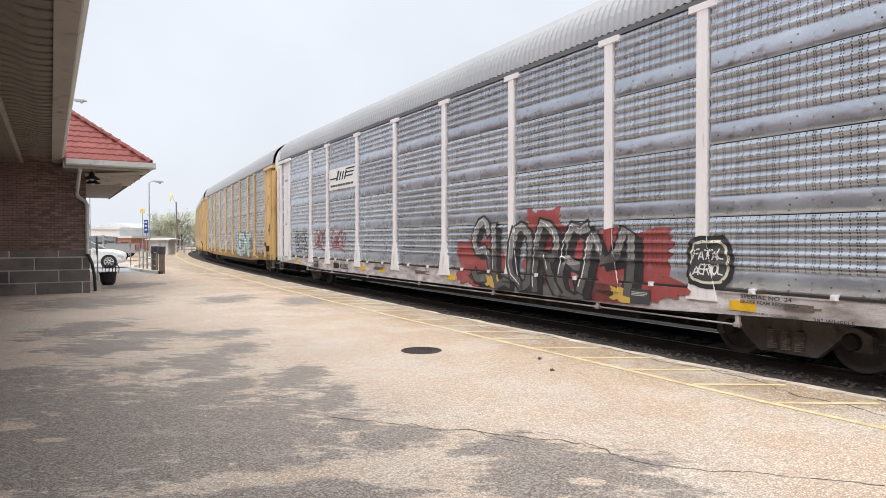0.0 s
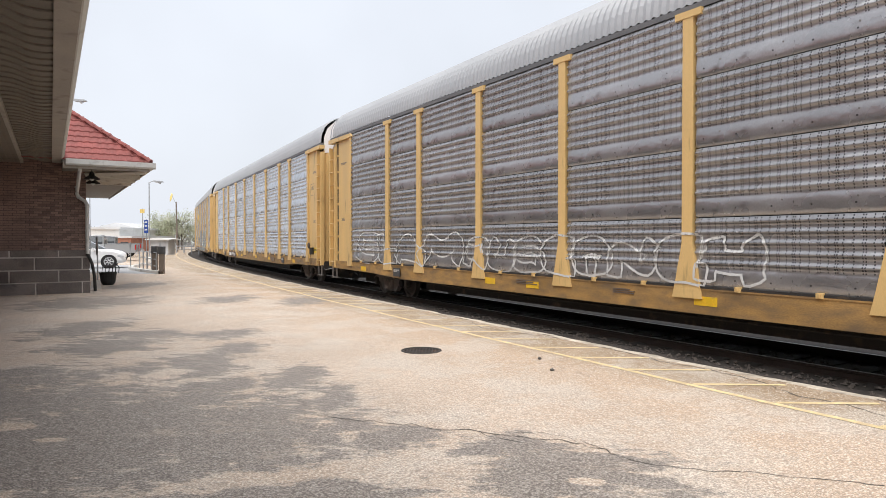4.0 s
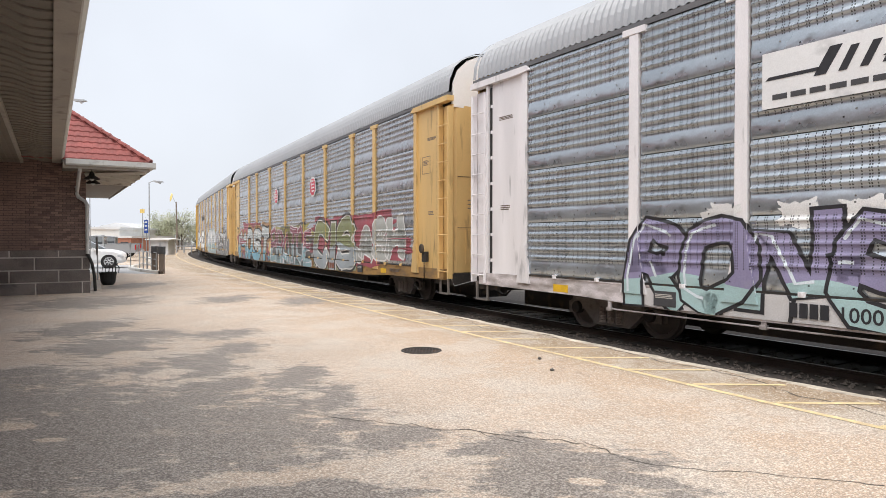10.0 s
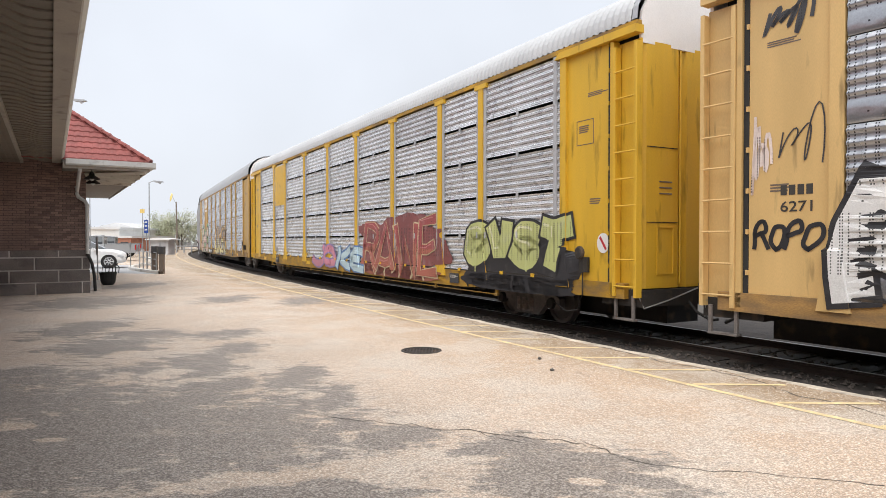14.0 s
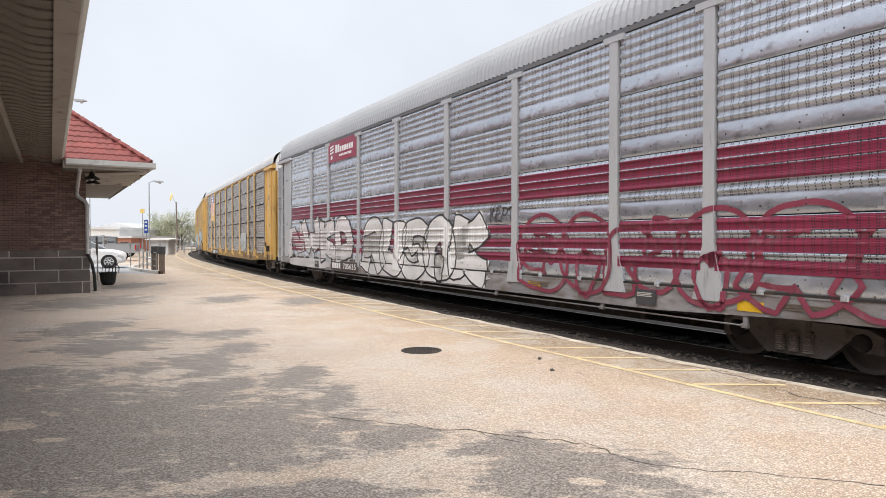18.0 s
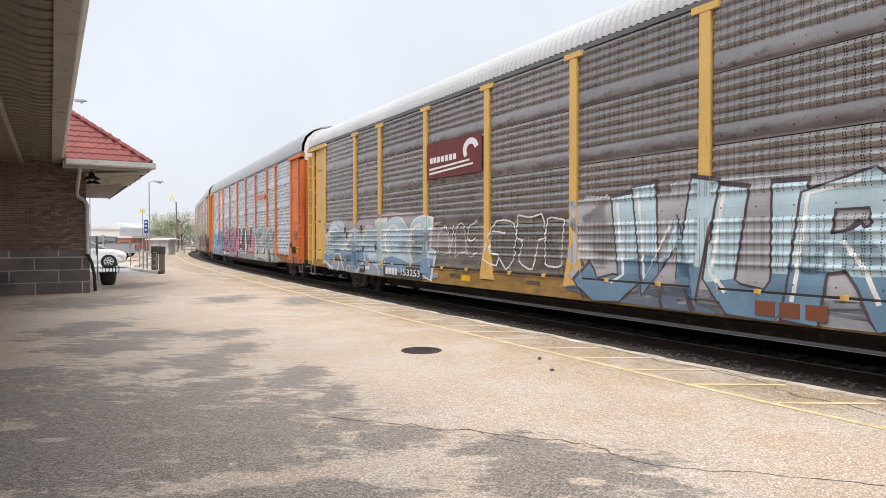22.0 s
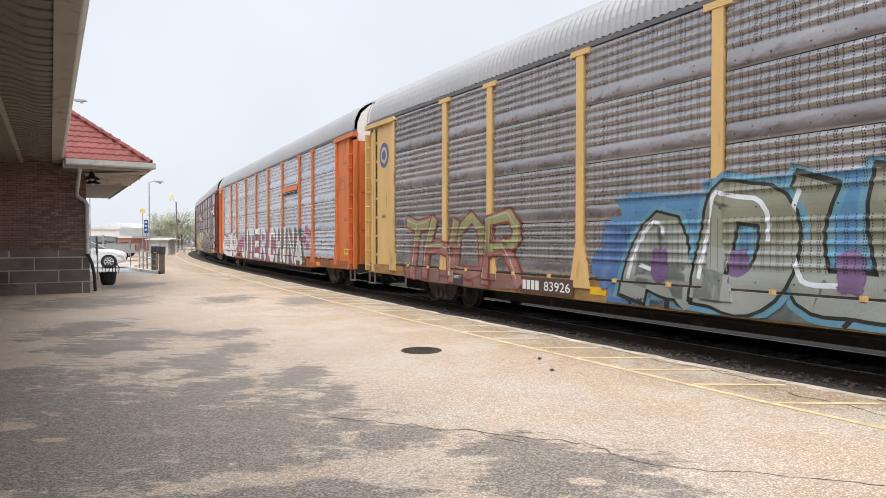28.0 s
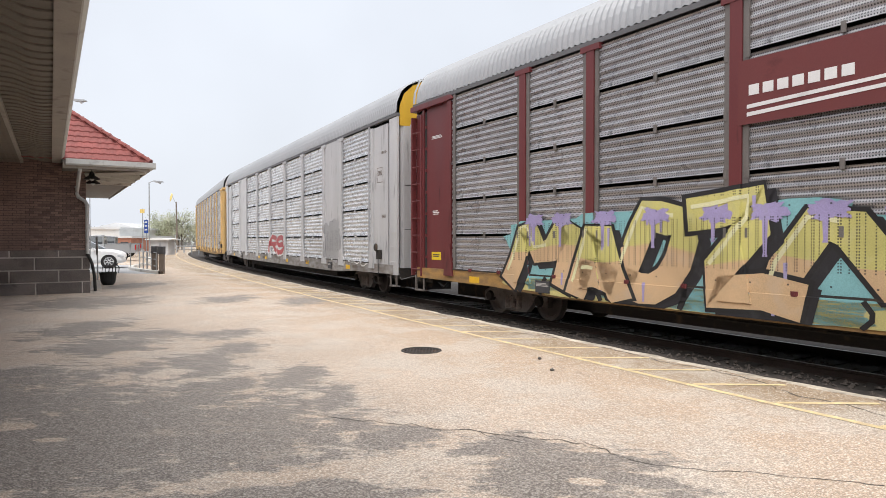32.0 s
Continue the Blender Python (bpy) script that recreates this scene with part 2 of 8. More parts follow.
def pavement_material():
    mat = material("worn_asphalt", (0.69, 0.545, 0.43), 0.85, 0.0, 0.14, 4, 0.7, 45)
    nt = mat.node_tree
    n, l = nt.nodes, nt.links
    bsdf = n["Principled BSDF"]
    base = bsdf.inputs["Base Color"].links[0].from_socket
    geo = n.new("ShaderNodeNewGeometry").outputs["Position"]
    def op(kind, a, b=None, c=None):
        r = n.new("ShaderNodeMath")
        r.operation = kind
        for i, v in enumerate((a, b, c)):
            if isinstance(v, (int, float)):
                r.inputs[i].default_value = v
            elif v is not None:
                l.new(v, r.inputs[i])
        return r.outputs[0]
    def dot(vec):
        d = n.new("ShaderNodeVectorMath")
        d.operation = "DOT_PRODUCT"
        l.new(geo, d.inputs[0])
        d.inputs[1].default_value = vec
        return d.outputs["Value"]
    def fog(scale, detail, rough=0.55, stretch=None):
        t = n.new("ShaderNodeTexNoise")
        t.inputs["Scale"].default_value = scale
        t.inputs["Detail"].default_value = detail
        t.inputs["Roughness"].default_value = rough
        v = geo
        if stretch:
            m = n.new("ShaderNodeMapping")
            m.inputs["Rotation"].default_value = (0, 0, radians(31.5))
            m.inputs["Scale"].default_value = stretch
            l.new(geo, m.inputs[0])
            v = m.outputs[0]
        l.new(v, t.inputs["Vector"])
        return t.outputs["Fac"]
    def step(f, lo, hi):
        r = n.new("ShaderNodeMapRange")
        r.interpolation_type = "SMOOTHSTEP"
        r.inputs[1].default_value, r.inputs[2].default_value = lo, hi
        l.new(f, r.inputs[0])
        return r.outputs[0]
    def blend(fac, a, b):
        m = n.new("ShaderNodeMix")
        m.data_type = "RGBA"
        for i, v in ((0, fac), (6, a), (7, b)):
            if isinstance(v, tuple):
                m.inputs[i].default_value = (*v, 1)
            elif isinstance(v, (int, float)):
                m.inputs[i].default_value = v
            else:
                l.new(v, m.inputs[i])
        return m.outputs[2]
    across = dot(tuple(N2))
    # Darker asphalt along the station, breaking up into ragged patches.
    def patch(group):
        best = None
        for x, y, rx, ry in group:
            m = n.new("ShaderNodeVectorMath")
            m.operation = "MULTIPLY_ADD"
            l.new(geo, m.inputs[0])
            m.inputs[1].default_value = (1 / rx, 1 / ry, 0)
            m.inputs[2].default_value = (-x / rx, -y / ry, 0)
            d = n.new("ShaderNodeVectorMath")
            d.operation = "LENGTH"
            l.new(m.outputs[0], d.inputs[0])
            v = op("SUBTRACT", 1.0, d.outputs["Value"])
            best = v if best is None else op("SMOOTH_MAX", best, v, 0.15)
        return best
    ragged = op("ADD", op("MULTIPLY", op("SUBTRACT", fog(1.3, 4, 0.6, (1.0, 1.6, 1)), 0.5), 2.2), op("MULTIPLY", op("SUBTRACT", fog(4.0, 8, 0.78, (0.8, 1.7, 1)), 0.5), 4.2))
    dark_field = op("MAXIMUM", patch(DARK_NEAR), op("MAXIMUM", op("SUBTRACT", patch(DARK_MID), 0.05), op("ADD", patch(DARK_FAR), 0.02)))
    dark_field = op("SUBTRACT", dark_field, op("MULTIPLY", op("MAXIMUM", op("ADD", patch(PALE_GAPS), 0.35), 0.0), 1.1))
    dark_field = op("ADD", dark_field, ragged)
    dark_mask = step(dark_field, -0.22, 0.22)
    dark_mask = op("MULTIPLY", dark_mask, op("SUBTRACT", 1.0, op("MULTIPLY", step(fog(0.9, 9, 0.72, (1.0, 1.9, 1)), 0.55, 0.66), 0.3)))
    # Rusty warmth towards the rails, pale wear on the walkway.
    rust = op("MULTIPLY", step(across, 3.0, 6.0), step(fog(0.3, 5), 0.25, 0.55))
    out = blend(op("MULTIPLY", rust, 0.8), base, (0.57, 0.385, 0.245))
    grime = op("MULTIPLY", step(across, 5.5, 6.5), step(fog(0.7, 7, 0.65), 0.15, 0.5))
    out = blend(op("MULTIPLY", grime, 0.85), out, (0.34, 0.235, 0.135))
    out = blend(op("MULTIPLY", step(fog(0.8, 8, 0.65), 0.45, 0.60), 0.45), out, (0.72, 0.66, 0.59))
    def cells(scale, lo, hi):
        v = n.new("ShaderNodeTexVoronoi")
        v.inputs["Scale"].default_value = scale
        l.new(geo, v.inputs["Vector"])
        sp = n.new("ShaderNodeSeparateXYZ")
        l.new(v.outputs["Color"], sp.inputs[0])
        return step(sp.outputs[0], lo, hi)
    speck = op("MULTIPLY", cells(80, 0.12, 0.6), cells(140, 0.0, 0.7))
    out = blend(speck, blend(0.58, out, (0.17, 0.135, 0.11)), out)
    out = blend(op("MULTIPLY", cells(95, 0.78, 0.90), 0.65), out, (0.85, 0.78, 0.68))
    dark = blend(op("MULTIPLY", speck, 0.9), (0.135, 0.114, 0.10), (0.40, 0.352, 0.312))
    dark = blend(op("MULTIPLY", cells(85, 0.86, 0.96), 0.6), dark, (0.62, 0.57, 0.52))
    out = blend(op("MULTIPLY", dark_mask, 0.92), out, dark)
    l.new(out, bsdf.inputs["Base Color"])
    r = n.new("ShaderNodeMapRange")
    r.inputs[3].default_value, r.inputs[4].default_value = 0.88, 0.7
    l.new(dark_mask, r.inputs[0])
    l.new(r.outputs[0], bsdf.inputs["Roughness"])
    return mat


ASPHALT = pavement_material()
EARTH = material("dry_earth", (0.10, 0.088, 0.074), 0.95, 0.0, 0.3, 1.2, 0.4, 30)
GRAVEL = material("track_gravel", (0.055, 0.045, 0.039), 0.95, 0.0, 0.55, 30, 1.0, 28, 0.3, (0.07, 0.055, 0.05))
STONE = material("gravel_stone", (0.08, 0.066, 0.057), 0.9, 0.0, 0.4, 30, 0.3, 60, 0, vary=0.4)
PAINT_YELLOW = material("worn_yellow_paint", (0.80, 0.63, 0.34), 0.75, 0.0, 0.25, 30, 0.2, 60, 1.1, (0.50, 0.38, 0.26))
CRACK = material("crack_filler", (0.10, 0.09, 0.08), 0.9, 0.0, 0.3, 10, 0.2, 60)
RAILMAT = material("rusty_rail", (0.05, 0.034, 0.027), 0.7, 0.3, 0.3, 8, 0.2, 60)
RAILTOP = material("bright_rail_head", (0.34, 0.32, 0.30), 0.4, 0.9, 0.15, 8, 0.02, 60)
TIE = material("weathered_tie", (0.03, 0.025, 0.021), 0.9, 0.0, 0.35, 8, 0.5, 40, vary=0.2)
EDGE = material("pale_platform_edge", (0.58, 0.51, 0.42), 0.9, 0.0, 0.35, 9, 0.6, 40, 0.45, (0.24, 0.19, 0.15))

rng = random.Random(5)


def edge_wobble(s, i):
    return 0.10 * noise.noise((s * 0.31, 3.1, 0)) + 0.05 * noise.noise((s * 1.7, 8.2, 0)) if i < 3 else 0.0


g = Shape()
g.add([(-3000, -3000, -0.36), (3000, -3000, -0.36), (3000, 3000, -0.36), (-3000, 3000, -0.36)], [(0, 1, 2, 3)])
tagged(part("ground", g, EARTH), "bare earth ground reaching to the horizon", "ground", kind="structure")

offs = [(2.58, -0.34), (2.55, -0.06), (2.60, -0.004), (2.72, 0.0), (3.4, 0), (4.5, 0), (6, 0), (8, 0), (12, 0), (20, 0), (36, 0), (70, 0)]
platform = tagged(part("platform", sweep(offs, -90, 130, 0.5, edge_wobble), ASPHALT), "worn beige asphalt platform, dark in ragged patches beside the station", "platform", kind="structure")
part("platform_edge", sweep([(2.53, -0.06), (2.545, 0.004), (2.66, 0.008), (2.68, -0.01)], -60, 110, 0.12, lambda s, i: edge_wobble(s, 0) + 0.06 * noise.noise((s * 2.3, i * 0.9, 1)) + 0.03 * noise.noise((s * 9.1, i * 0.7, 4))), EDGE, platform, "crumbling pale concrete edge")

ballast = tagged(part("ballast", sweep([(-5.2, -0.36), (-3.4, -0.26), (-1.9, -0.20), (-1.1, -0.235), (0, -0.24), (1.1, -0.235), (1.7, -0.20), (2.62, -0.21)], -420, 480, 1.0,
    lambda s, i: 0.05 * noise.noise((s * 0.9, i, 0))), GRAVEL), "dark oily track ballast", "ballast", kind="structure")


def pebbles():
    sh = Shape()
    for k in range(5200):
        s = -11 + 46 * rng.random() ** 1.6
        o = rng.uniform(1.0, 2.66) if rng.random() < 0.8 else rng.uniform(-0.6, 0.6)
        p = track(s, o, -0.215 + 0.01 * rng.random())
        r = rng.uniform(0.018, 0.045)
        q = [Vector((rng.uniform(-1, 1), rng.uniform(-1, 1), rng.uniform(-0.6, 0.8))).normalized() * r for _ in range(2)]
        a = rng.uniform(0, 6.3)
        ring = [p + Vector((math.cos(a + t) * r * rng.uniform(0.7, 1.2), math.sin(a + t) * r * rng.uniform(0.7, 1.2), rng.uniform(-0.2, 0.2) * r)) for t in (0, 1.6, 3.1, 4.7)]
        sh.add([*ring, p + Vector((q[0].x * 0.3, q[0].y * 0.3, r * 0.75)), p - Vector((0, 0, r * 0.6))], [(0, 1, 4), (1, 2, 4), (2, 3, 4), (3, 0, 4), (1, 0, 5), (2, 1, 5), (3, 2, 5), (0, 3, 5)])
    return sh


tagged(part("ballast_stones", pebbles(), STONE), "loose grey-brown crushed ballast stones", "stones", kind="stuff")

for side, name in ((0.752, "near"), (-0.752, "far")):
    rail = tagged(part("rail", sweep([(side - 0.07, -0.255), (side - 0.07, -0.235), (side - 0.012, -0.22), (side - 0.012, -0.14), (side - 0.036, -0.13), (side - 0.036, -0.104), (side + 0.036, -0.104), (side + 0.036, -0.13), (side + 0.012, -0.14), (side + 0.012, -0.22), (side + 0.07, -0.235), (side + 0.07, -0.255)], -420, 480, 1.0), RAILMAT), "rusty steel rail with a worn head", "rail", "rails of the track", "structure")
    part("rail_head", sweep([(side - 0.028, -0.1035), (side - 0.02, RAIL_TOP), (side + 0.02, RAIL_TOP), (side + 0.028, -0.1035)], -420, 480, 1.0), RAILTOP, rail, "polished running surface")

tie_mesh = shared("tie", lambda: Shape().box(-1.3, 1.3, -0.11, 0.11, -0.2, 0), TIE)
ties = tagged(new("sleepers"), "weathered dark wooden sleepers half buried in ballast", "sleepers", kind="structure")
for k in range(150):
    s = -25 + k * 0.55
    ob = part("sleeper", tie_mesh, TIE, ties)
    ob.matrix_basis = Matrix.Translation(track(s, 0, -0.222)) @ Matrix.Rotation(-float(np.interp(s, SG, TH)), 4, "Z")


# Yellow safety line with slanted bars up to the edge.
def strip(points, width, z):
    rows = []
    for i, p in enumerate(points):
        d = (points[min(i + 1, len(points) - 1)] - points[max(i - 1, 0)]).normalized()
        q = Vector((-d.y, d.x, 0)) * width / 2
        rows.append([(p.x - q.x, p.y - q.y, z), (p.x + q.x, p.y + q.y, z)])
    return Shape().grid(rows)


line = tagged(part("safety_line", strip([track(s, 3.69 + 0.05 * noise.noise((s * 0.4, 7, 2))) for s in np.arange(-30, 75, 0.5)], 0.085, 0.004), PAINT_YELLOW), "faded yellow painted safety line along the platform", "line marking", kind="structure")
for k in range(70):
    s = -16.2 + k * 0.955
    a, b = track(s, 3.64), track(s - 0.56, 2.80)
    part("slanted_bar", strip([a, a.lerp(b, 0.5), b], 0.075, 0.0042), PAINT_YELLOW, line)


def crack(points, width=0.016, seed=1):
    """A jagged crack through a few points of the platform."""
    r = random.Random(seed)
    out = []
    for (x0, y0), (x1, y1) in zip(points, points[1:]):
        n = max(3, int(math.hypot(x1 - x0, y1 - y0) / 0.09))
        for k in range(n):
            t = k / n
            out.append(Vector((x0 + (x1 - x0) * t + r.gauss(0, 0.018), y0 + (y1 - y0) * t + r.gauss(0, 0.022), 0)))
    out.append(Vector((*points[-1], 0)))
    rows = []
    for i, p in enumerate(out):
        d = (out[min(i + 1, len(out) - 1)] - out[max(i - 1, 0)]).normalized()
        q = Vector((-d.y, d.x, 0)) * width * r.uniform(0.2, 0.8)
        rows.append([(p.x - q.x, p.y - q.y, 0.003), (p.x + q.x, p.y + q.y, 0.003)])
    return part("crack", Shape().grid(rows), CRACK, platform)


CRACKS = (
    ((-1.18, 5.95), (-0.74, 5.76), (-0.27, 5.64), (-0.08, 5.5), (0.22, 5.46), (0.55, 5.34), (0.81, 5.19), (1.03, 5.15), (1.26, 4.96), (1.34, 4.79), (1.58, 4.61), (1.8, 4.55), (2.18, 4.5), (2.48, 4.39), (2.94, 4.23)),
    ((0.57, 12.69), (0.69, 11.88), (1.34, 11.16), (2.01, 10.53), (2.41, 9.85), (2.93, 8.57), (3.28, 8.12), (3.51, 7.68), (3.69, 7.23), (3.65, 6.96), (3.77, 6.59), (4.0, 6.29), (4.1, 5.91)),
    ((0.56, 5.42), (0.85, 5.42), (1.06, 5.27), (1.16, 5.12), (1.28, 4.96)), ((0.32, 5.41), (0.4, 5.27), (0.66, 5.12)),
    ((-2.64, 9.8), (-1.45, 10.01), (-0.77, 10.35), (0.15, 10.65), (0.63, 10.83)), ((1.29, 11.16), (1.15, 10.71)), ((1.64, 7.91), (1.75, 7.59)), ((1.18, 8.57), (1.61, 8.02)),
    ((-1.3, 10.24), (-1.02, 9.7), (-0.82, 9.85)), ((-5.5, 14.2), (-4.3, 13.2), (-3.5, 12.7)), ((-3.9, 16.5), (-2.6, 15.2), (-1.5, 13.8), (-0.2, 12.2), (0.5, 12.6)),
)
for k, pts in enumerate(CRACKS):
    crack(pts, (0.010, 0.016, 0.006, 0.006)[k] if k < 4 else 0.006, k)


def manhole():
    iron = material("rusty_cast_iron", (0.06, 0.05, 0.045), 0.8, 0.3, 0.4, 20, 0.4, 60, 0.3, (0.13, 0.08, 0.05))
    ob = tagged(new("manhole_cover"), "round dark cast-iron manhole cover set in the asphalt", "manhole cover")
    ob.location = (-0.32, 9.42, 0)
    part("frame", Shape().lathe([(0.30, -0.05), (0.30, 0.006), (0.272, 0.008), (0.27, -0.05)], sides=32), iron, ob)
    part("cover", Shape().lathe([(0.268, -0.03), (0.268, 0.002), (0.25, 0.004)], sides=32), iron, ob)
    sh = Shape()
    for i in range(-5, 6):
        for j in range(-5, 6):
            if math.hypot(i, j) < 5.2:
                sh.box(i * 0.046 - 0.014, i * 0.046 + 0.014, j * 0.046 - 0.014, j * 0.046 + 0.014, 0.004, 0.010)
    part("studs", sh, iron, ob)
    return ob


manhole()
for k, (x, y) in enumerate(((1.32, 8.72), (1.36, 7.95))):
    p = tagged(part("pebble", Shape().lathe([(0.012, 0.0), (0.03, 0.01), (0.028, 0.022), (0.01, 0.032)], sides=7), CRACK), "small dark stone lying on the platform", "pebble", "pebbles")
    p.matrix_basis = pose(x, y, 0, 0, 0, 40 * k)

# ---- station ----
BRICK = bpy.data.materials.new("dark_brick")


def brick_material(mat):
    mat.use_nodes = True
    n, l = mat.node_tree.nodes, mat.node_tree.links
    bsdf = n["Principled BSDF"]
    co = n.new("ShaderNodeTexCoord")
    mp = n.new("ShaderNodeMapping")
    mp.inputs["Rotation"].default_value = (radians(-90), 0, 0)
    l.new(co.outputs["Object"], mp.inputs[0])
    b = n.new("ShaderNodeTexBrick")
    b.inputs["Scale"].default_value = 1.0
    b.inputs["Brick Width"].default_value = 0.215
    b.inputs["Row Height"].default_value = 0.072
    b.inputs["Mortar Size"].default_value = 0.008
    b.inputs["Mortar Smooth"].default_value = 0.2
    b.inputs["Color1"].default_value = (0.52, 0.35, 0.28, 1)
    b.inputs["Color2"].default_value = (0.30, 0.20, 0.165, 1)
    b.inputs["Mortar"].default_value = (0.17, 0.145, 0.13, 1)
    l.new(mp.outputs[0], b.inputs["Vector"])
    t = n.new("ShaderNodeTexNoise")
    t.inputs["Scale"].default_value = 1.3
    t.inputs["Detail"].default_value = 6
    l.new(co.outputs["Object"], t.inputs["Vector"])
    m = n.new("ShaderNodeMix")
    m.data_type, m.blend_type = "RGBA", "MULTIPLY"
    m.inputs[0].default_value = 0.7
    l.new(b.outputs["Color"], m.inputs[6])
    l.new(t.outputs["Color"], m.inputs[7])
    g2 = n.new("ShaderNodeGamma")
    g2.inputs[1].default_value = 0.85
    l.new(m.outputs[2], g2.inputs[0])
    l.new(g2.outputs[0], bsdf.inputs["Base Color"])
    bsdf.inputs["Roughness"].default_value = 0.85
    bp = n.new("ShaderNodeBump")
    bp.inputs["Strength"].default_value = 0.6
    bp.inputs["Distance"].default_value = 0.012
    bp.invert = True
    l.new(b.outputs["Fac"], bp.inputs["Height"])
    l.new(bp.outputs[0], bsdf.inputs["Normal"])


brick_material(BRICK)
BRICKPIECE = material("brown_brick_face", (0.25, 0.168, 0.142), 0.85, 0.0, 0.3, 6, 0.4, 60, 0.25, (0.16, 0.11, 0.09), 0.32)
BRICKJOINT = material("dark_brick_mortar", (0.085, 0.072, 0.065), 0.9, 0.0, 0.25, 8, 0.4, 60)
BLOCK = material("dark_base_stone", (0.20, 0.172, 0.16), 0.85, 0.0, 0.35, 14, 0.7, 40, 0.2, (0.10, 0.09, 0.085), 0.18)
MORTAR = material("grey_mortar", (0.58, 0.54, 0.50), 0.9, 0.0, 0.2, 14, 0.3, 60)
TRIM = material("weathered_trim_paint", (0.36, 0.33, 0.29), 0.65, 0.0, 0.16, 10, 0.15, 60, 0.15, (0.14, 0.12, 0.10))
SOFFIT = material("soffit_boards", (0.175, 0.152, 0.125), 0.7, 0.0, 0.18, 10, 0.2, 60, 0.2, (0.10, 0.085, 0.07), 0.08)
GUTTER = material("pale_gutter", (0.58, 0.59, 0.58), 0.5, 0.1, 0.12, 10, 0.05, 60, 0.15, (0.3, 0.29, 0.27))
TILE = material("red_clay_tile", (0.25, 0.078, 0.07), 0.8, 0.0, 0.28, 25, 0.3, 60, 0.25, (0.22, 0.07, 0.06), 0.1)
WINGSOFFIT = material("cream_soffit_boards", (0.24, 0.215, 0.185), 0.7, 0.0, 0.16, 10, 0.2, 60, 0.15, (0.2, 0.17, 0.14))
CREAM = material("cream_beam_paint", (0.68, 0.65, 0.58), 0.65, 0.0, 0.12, 10, 0.1, 60, 0.1, (0.3, 0.26, 0.22))
LAMPMAT = material("black_lamp_enamel", (0.02, 0.02, 0.02), 0.5, 0.2, 0.2, 20, 0.05, 60)


def at_station(ob):
    ob.matrix_basis = STATION
    return ob


EAVE = 3.90
# Wing whose end wall faces the camera: corner at N 0.93, U 22.52.
CN, CU = 0.93, 22.52
wall = at_station(tagged(part("wall_wing_end", Shape().box(-6.0, CN - 0.012, CU + 0.012, CU + 0.35, 1.30, EAVE + 0.25), BRICKJOINT), "dark brown brick end wall of the station wing", "wall", kind="structure"))


def face_bricks():
    """Running bond on the end wall: single bricks by the corner, the rest as one mesh."""
    r = random.Random(8)
    kinds = [shared(("brick", k), lambda k=k: Shape().box(-0.198 - 0.004 * (k % 2), 0, -0.003 * k, 0.03, 0, 0.062, 0.004), BRICKPIECE) for k in range(3)]
    rest = Shape()
    rows = int((EAVE + 0.2 - 1.32) / 0.073)
    for j in range(rows):
        x = CN - (0.105 if j % 2 else 0)
        if j % 2:
            part("brick", Shape().box(CN - 0.096, CN, CU, CU + 0.03, 1.315 + j * 0.073, 1.377 + j * 0.073, 0.004), BRICKPIECE, wall)
        for i in range(20):
            z = 1.315 + j * 0.073
            if i < 7:
                part("brick", kinds[r.randrange(3)], BRICKPIECE, wall, m=Matrix.Translation((x - 0.21 * i, CU + r.uniform(-0.002, 0.003), z)))
            else:
                rest.box(x - 0.21 * i - 0.2, x - 0.21 * i, CU + r.uniform(-0.004, 0.003), CU + 0.03, z, z + 0.062)
    tagged(part("bricks", rest, BRICKPIECE, wall), kind="stuff")


wall2 = at_station(tagged(part("wall_wing_side", Shape().box(CN - 0.35, CN, CU + 0.352, CU + 14, 1.30, EAVE + 0.25), BRICK), "dark brown brick side wall of the station wing", "wall", kind="structure"))
wall3 = at_station(tagged(part("wall_main", Shape().box(-3.0, -2.6, -14, CU, 0.0, EAVE + 0.25), BRICK), "dark brown brick front wall of the station", "wall", kind="structure"))
at_station(tagged(part("wall_back", Shape().box(-6.35, -6.002, -14, CU + 14, 0.0, EAVE + 0.25), BRICK), "dark brick rear wall of the station", "wall", kind="structure"))

base = at_station(tagged(new("stone_base"), "dark rough stone base of the wing with pale mortar joints", "stone base", kind="structure"))
part("mortar_core", Shape().box(-6.0, CN + 0.07, CU - 0.07, CU + 14, 0.0, 1.298), MORTAR, base)
rr = random.Random(3)
for row in range(4):
    z0, z1 = [(0, 0.33), (0.368, 0.70), (0.738, 1.08), (1.118, 1.31)][row]
    out = 0.085
    x = CN + out
    first = True
    while x > -3.4:
        w = (0.22 if row % 2 == 0 else 0.84) if first else rr.uniform(1.17, 1.24)
        part("stone_block", Shape().box(x - w + 0.036, x, CU - out - rr.uniform(0, 0.012), CU - 0.02, z0, z1, 0.012), BLOCK, base)
        x -= w
        first = False
    u = CU + 0.11
    while u < CU + 5:
        part("stone_block", Shape().box(CN - 0.1, CN + out, u, u + 0.93, z0, z1, 0.012), BLOCK, base)
        u += 0.97

# Overhang above the camera: fascia, boarded soffit, beam.
over = at_station(tagged(new("station_eave"), "weathered painted eave with warped soffit boards", "eave", kind="structure"))
part("fascia", Shape().prism([(0.04, EAVE - 0.005), (0.27, EAVE - 0.005), (0.29, EAVE + 0.02), (0.29, EAVE + 0.16), (0.04, EAVE + 0.16)], -12, CU - 0.35, "y"), TRIM, over)
part("drip_edge", Shape().prism([(0.292, EAVE + 0.03), (0.335, EAVE + 0.05), (0.36, EAVE + 0.2), (0.292, EAVE + 0.2)], -12, CU - 0.35, "y"), GUTTER, over)


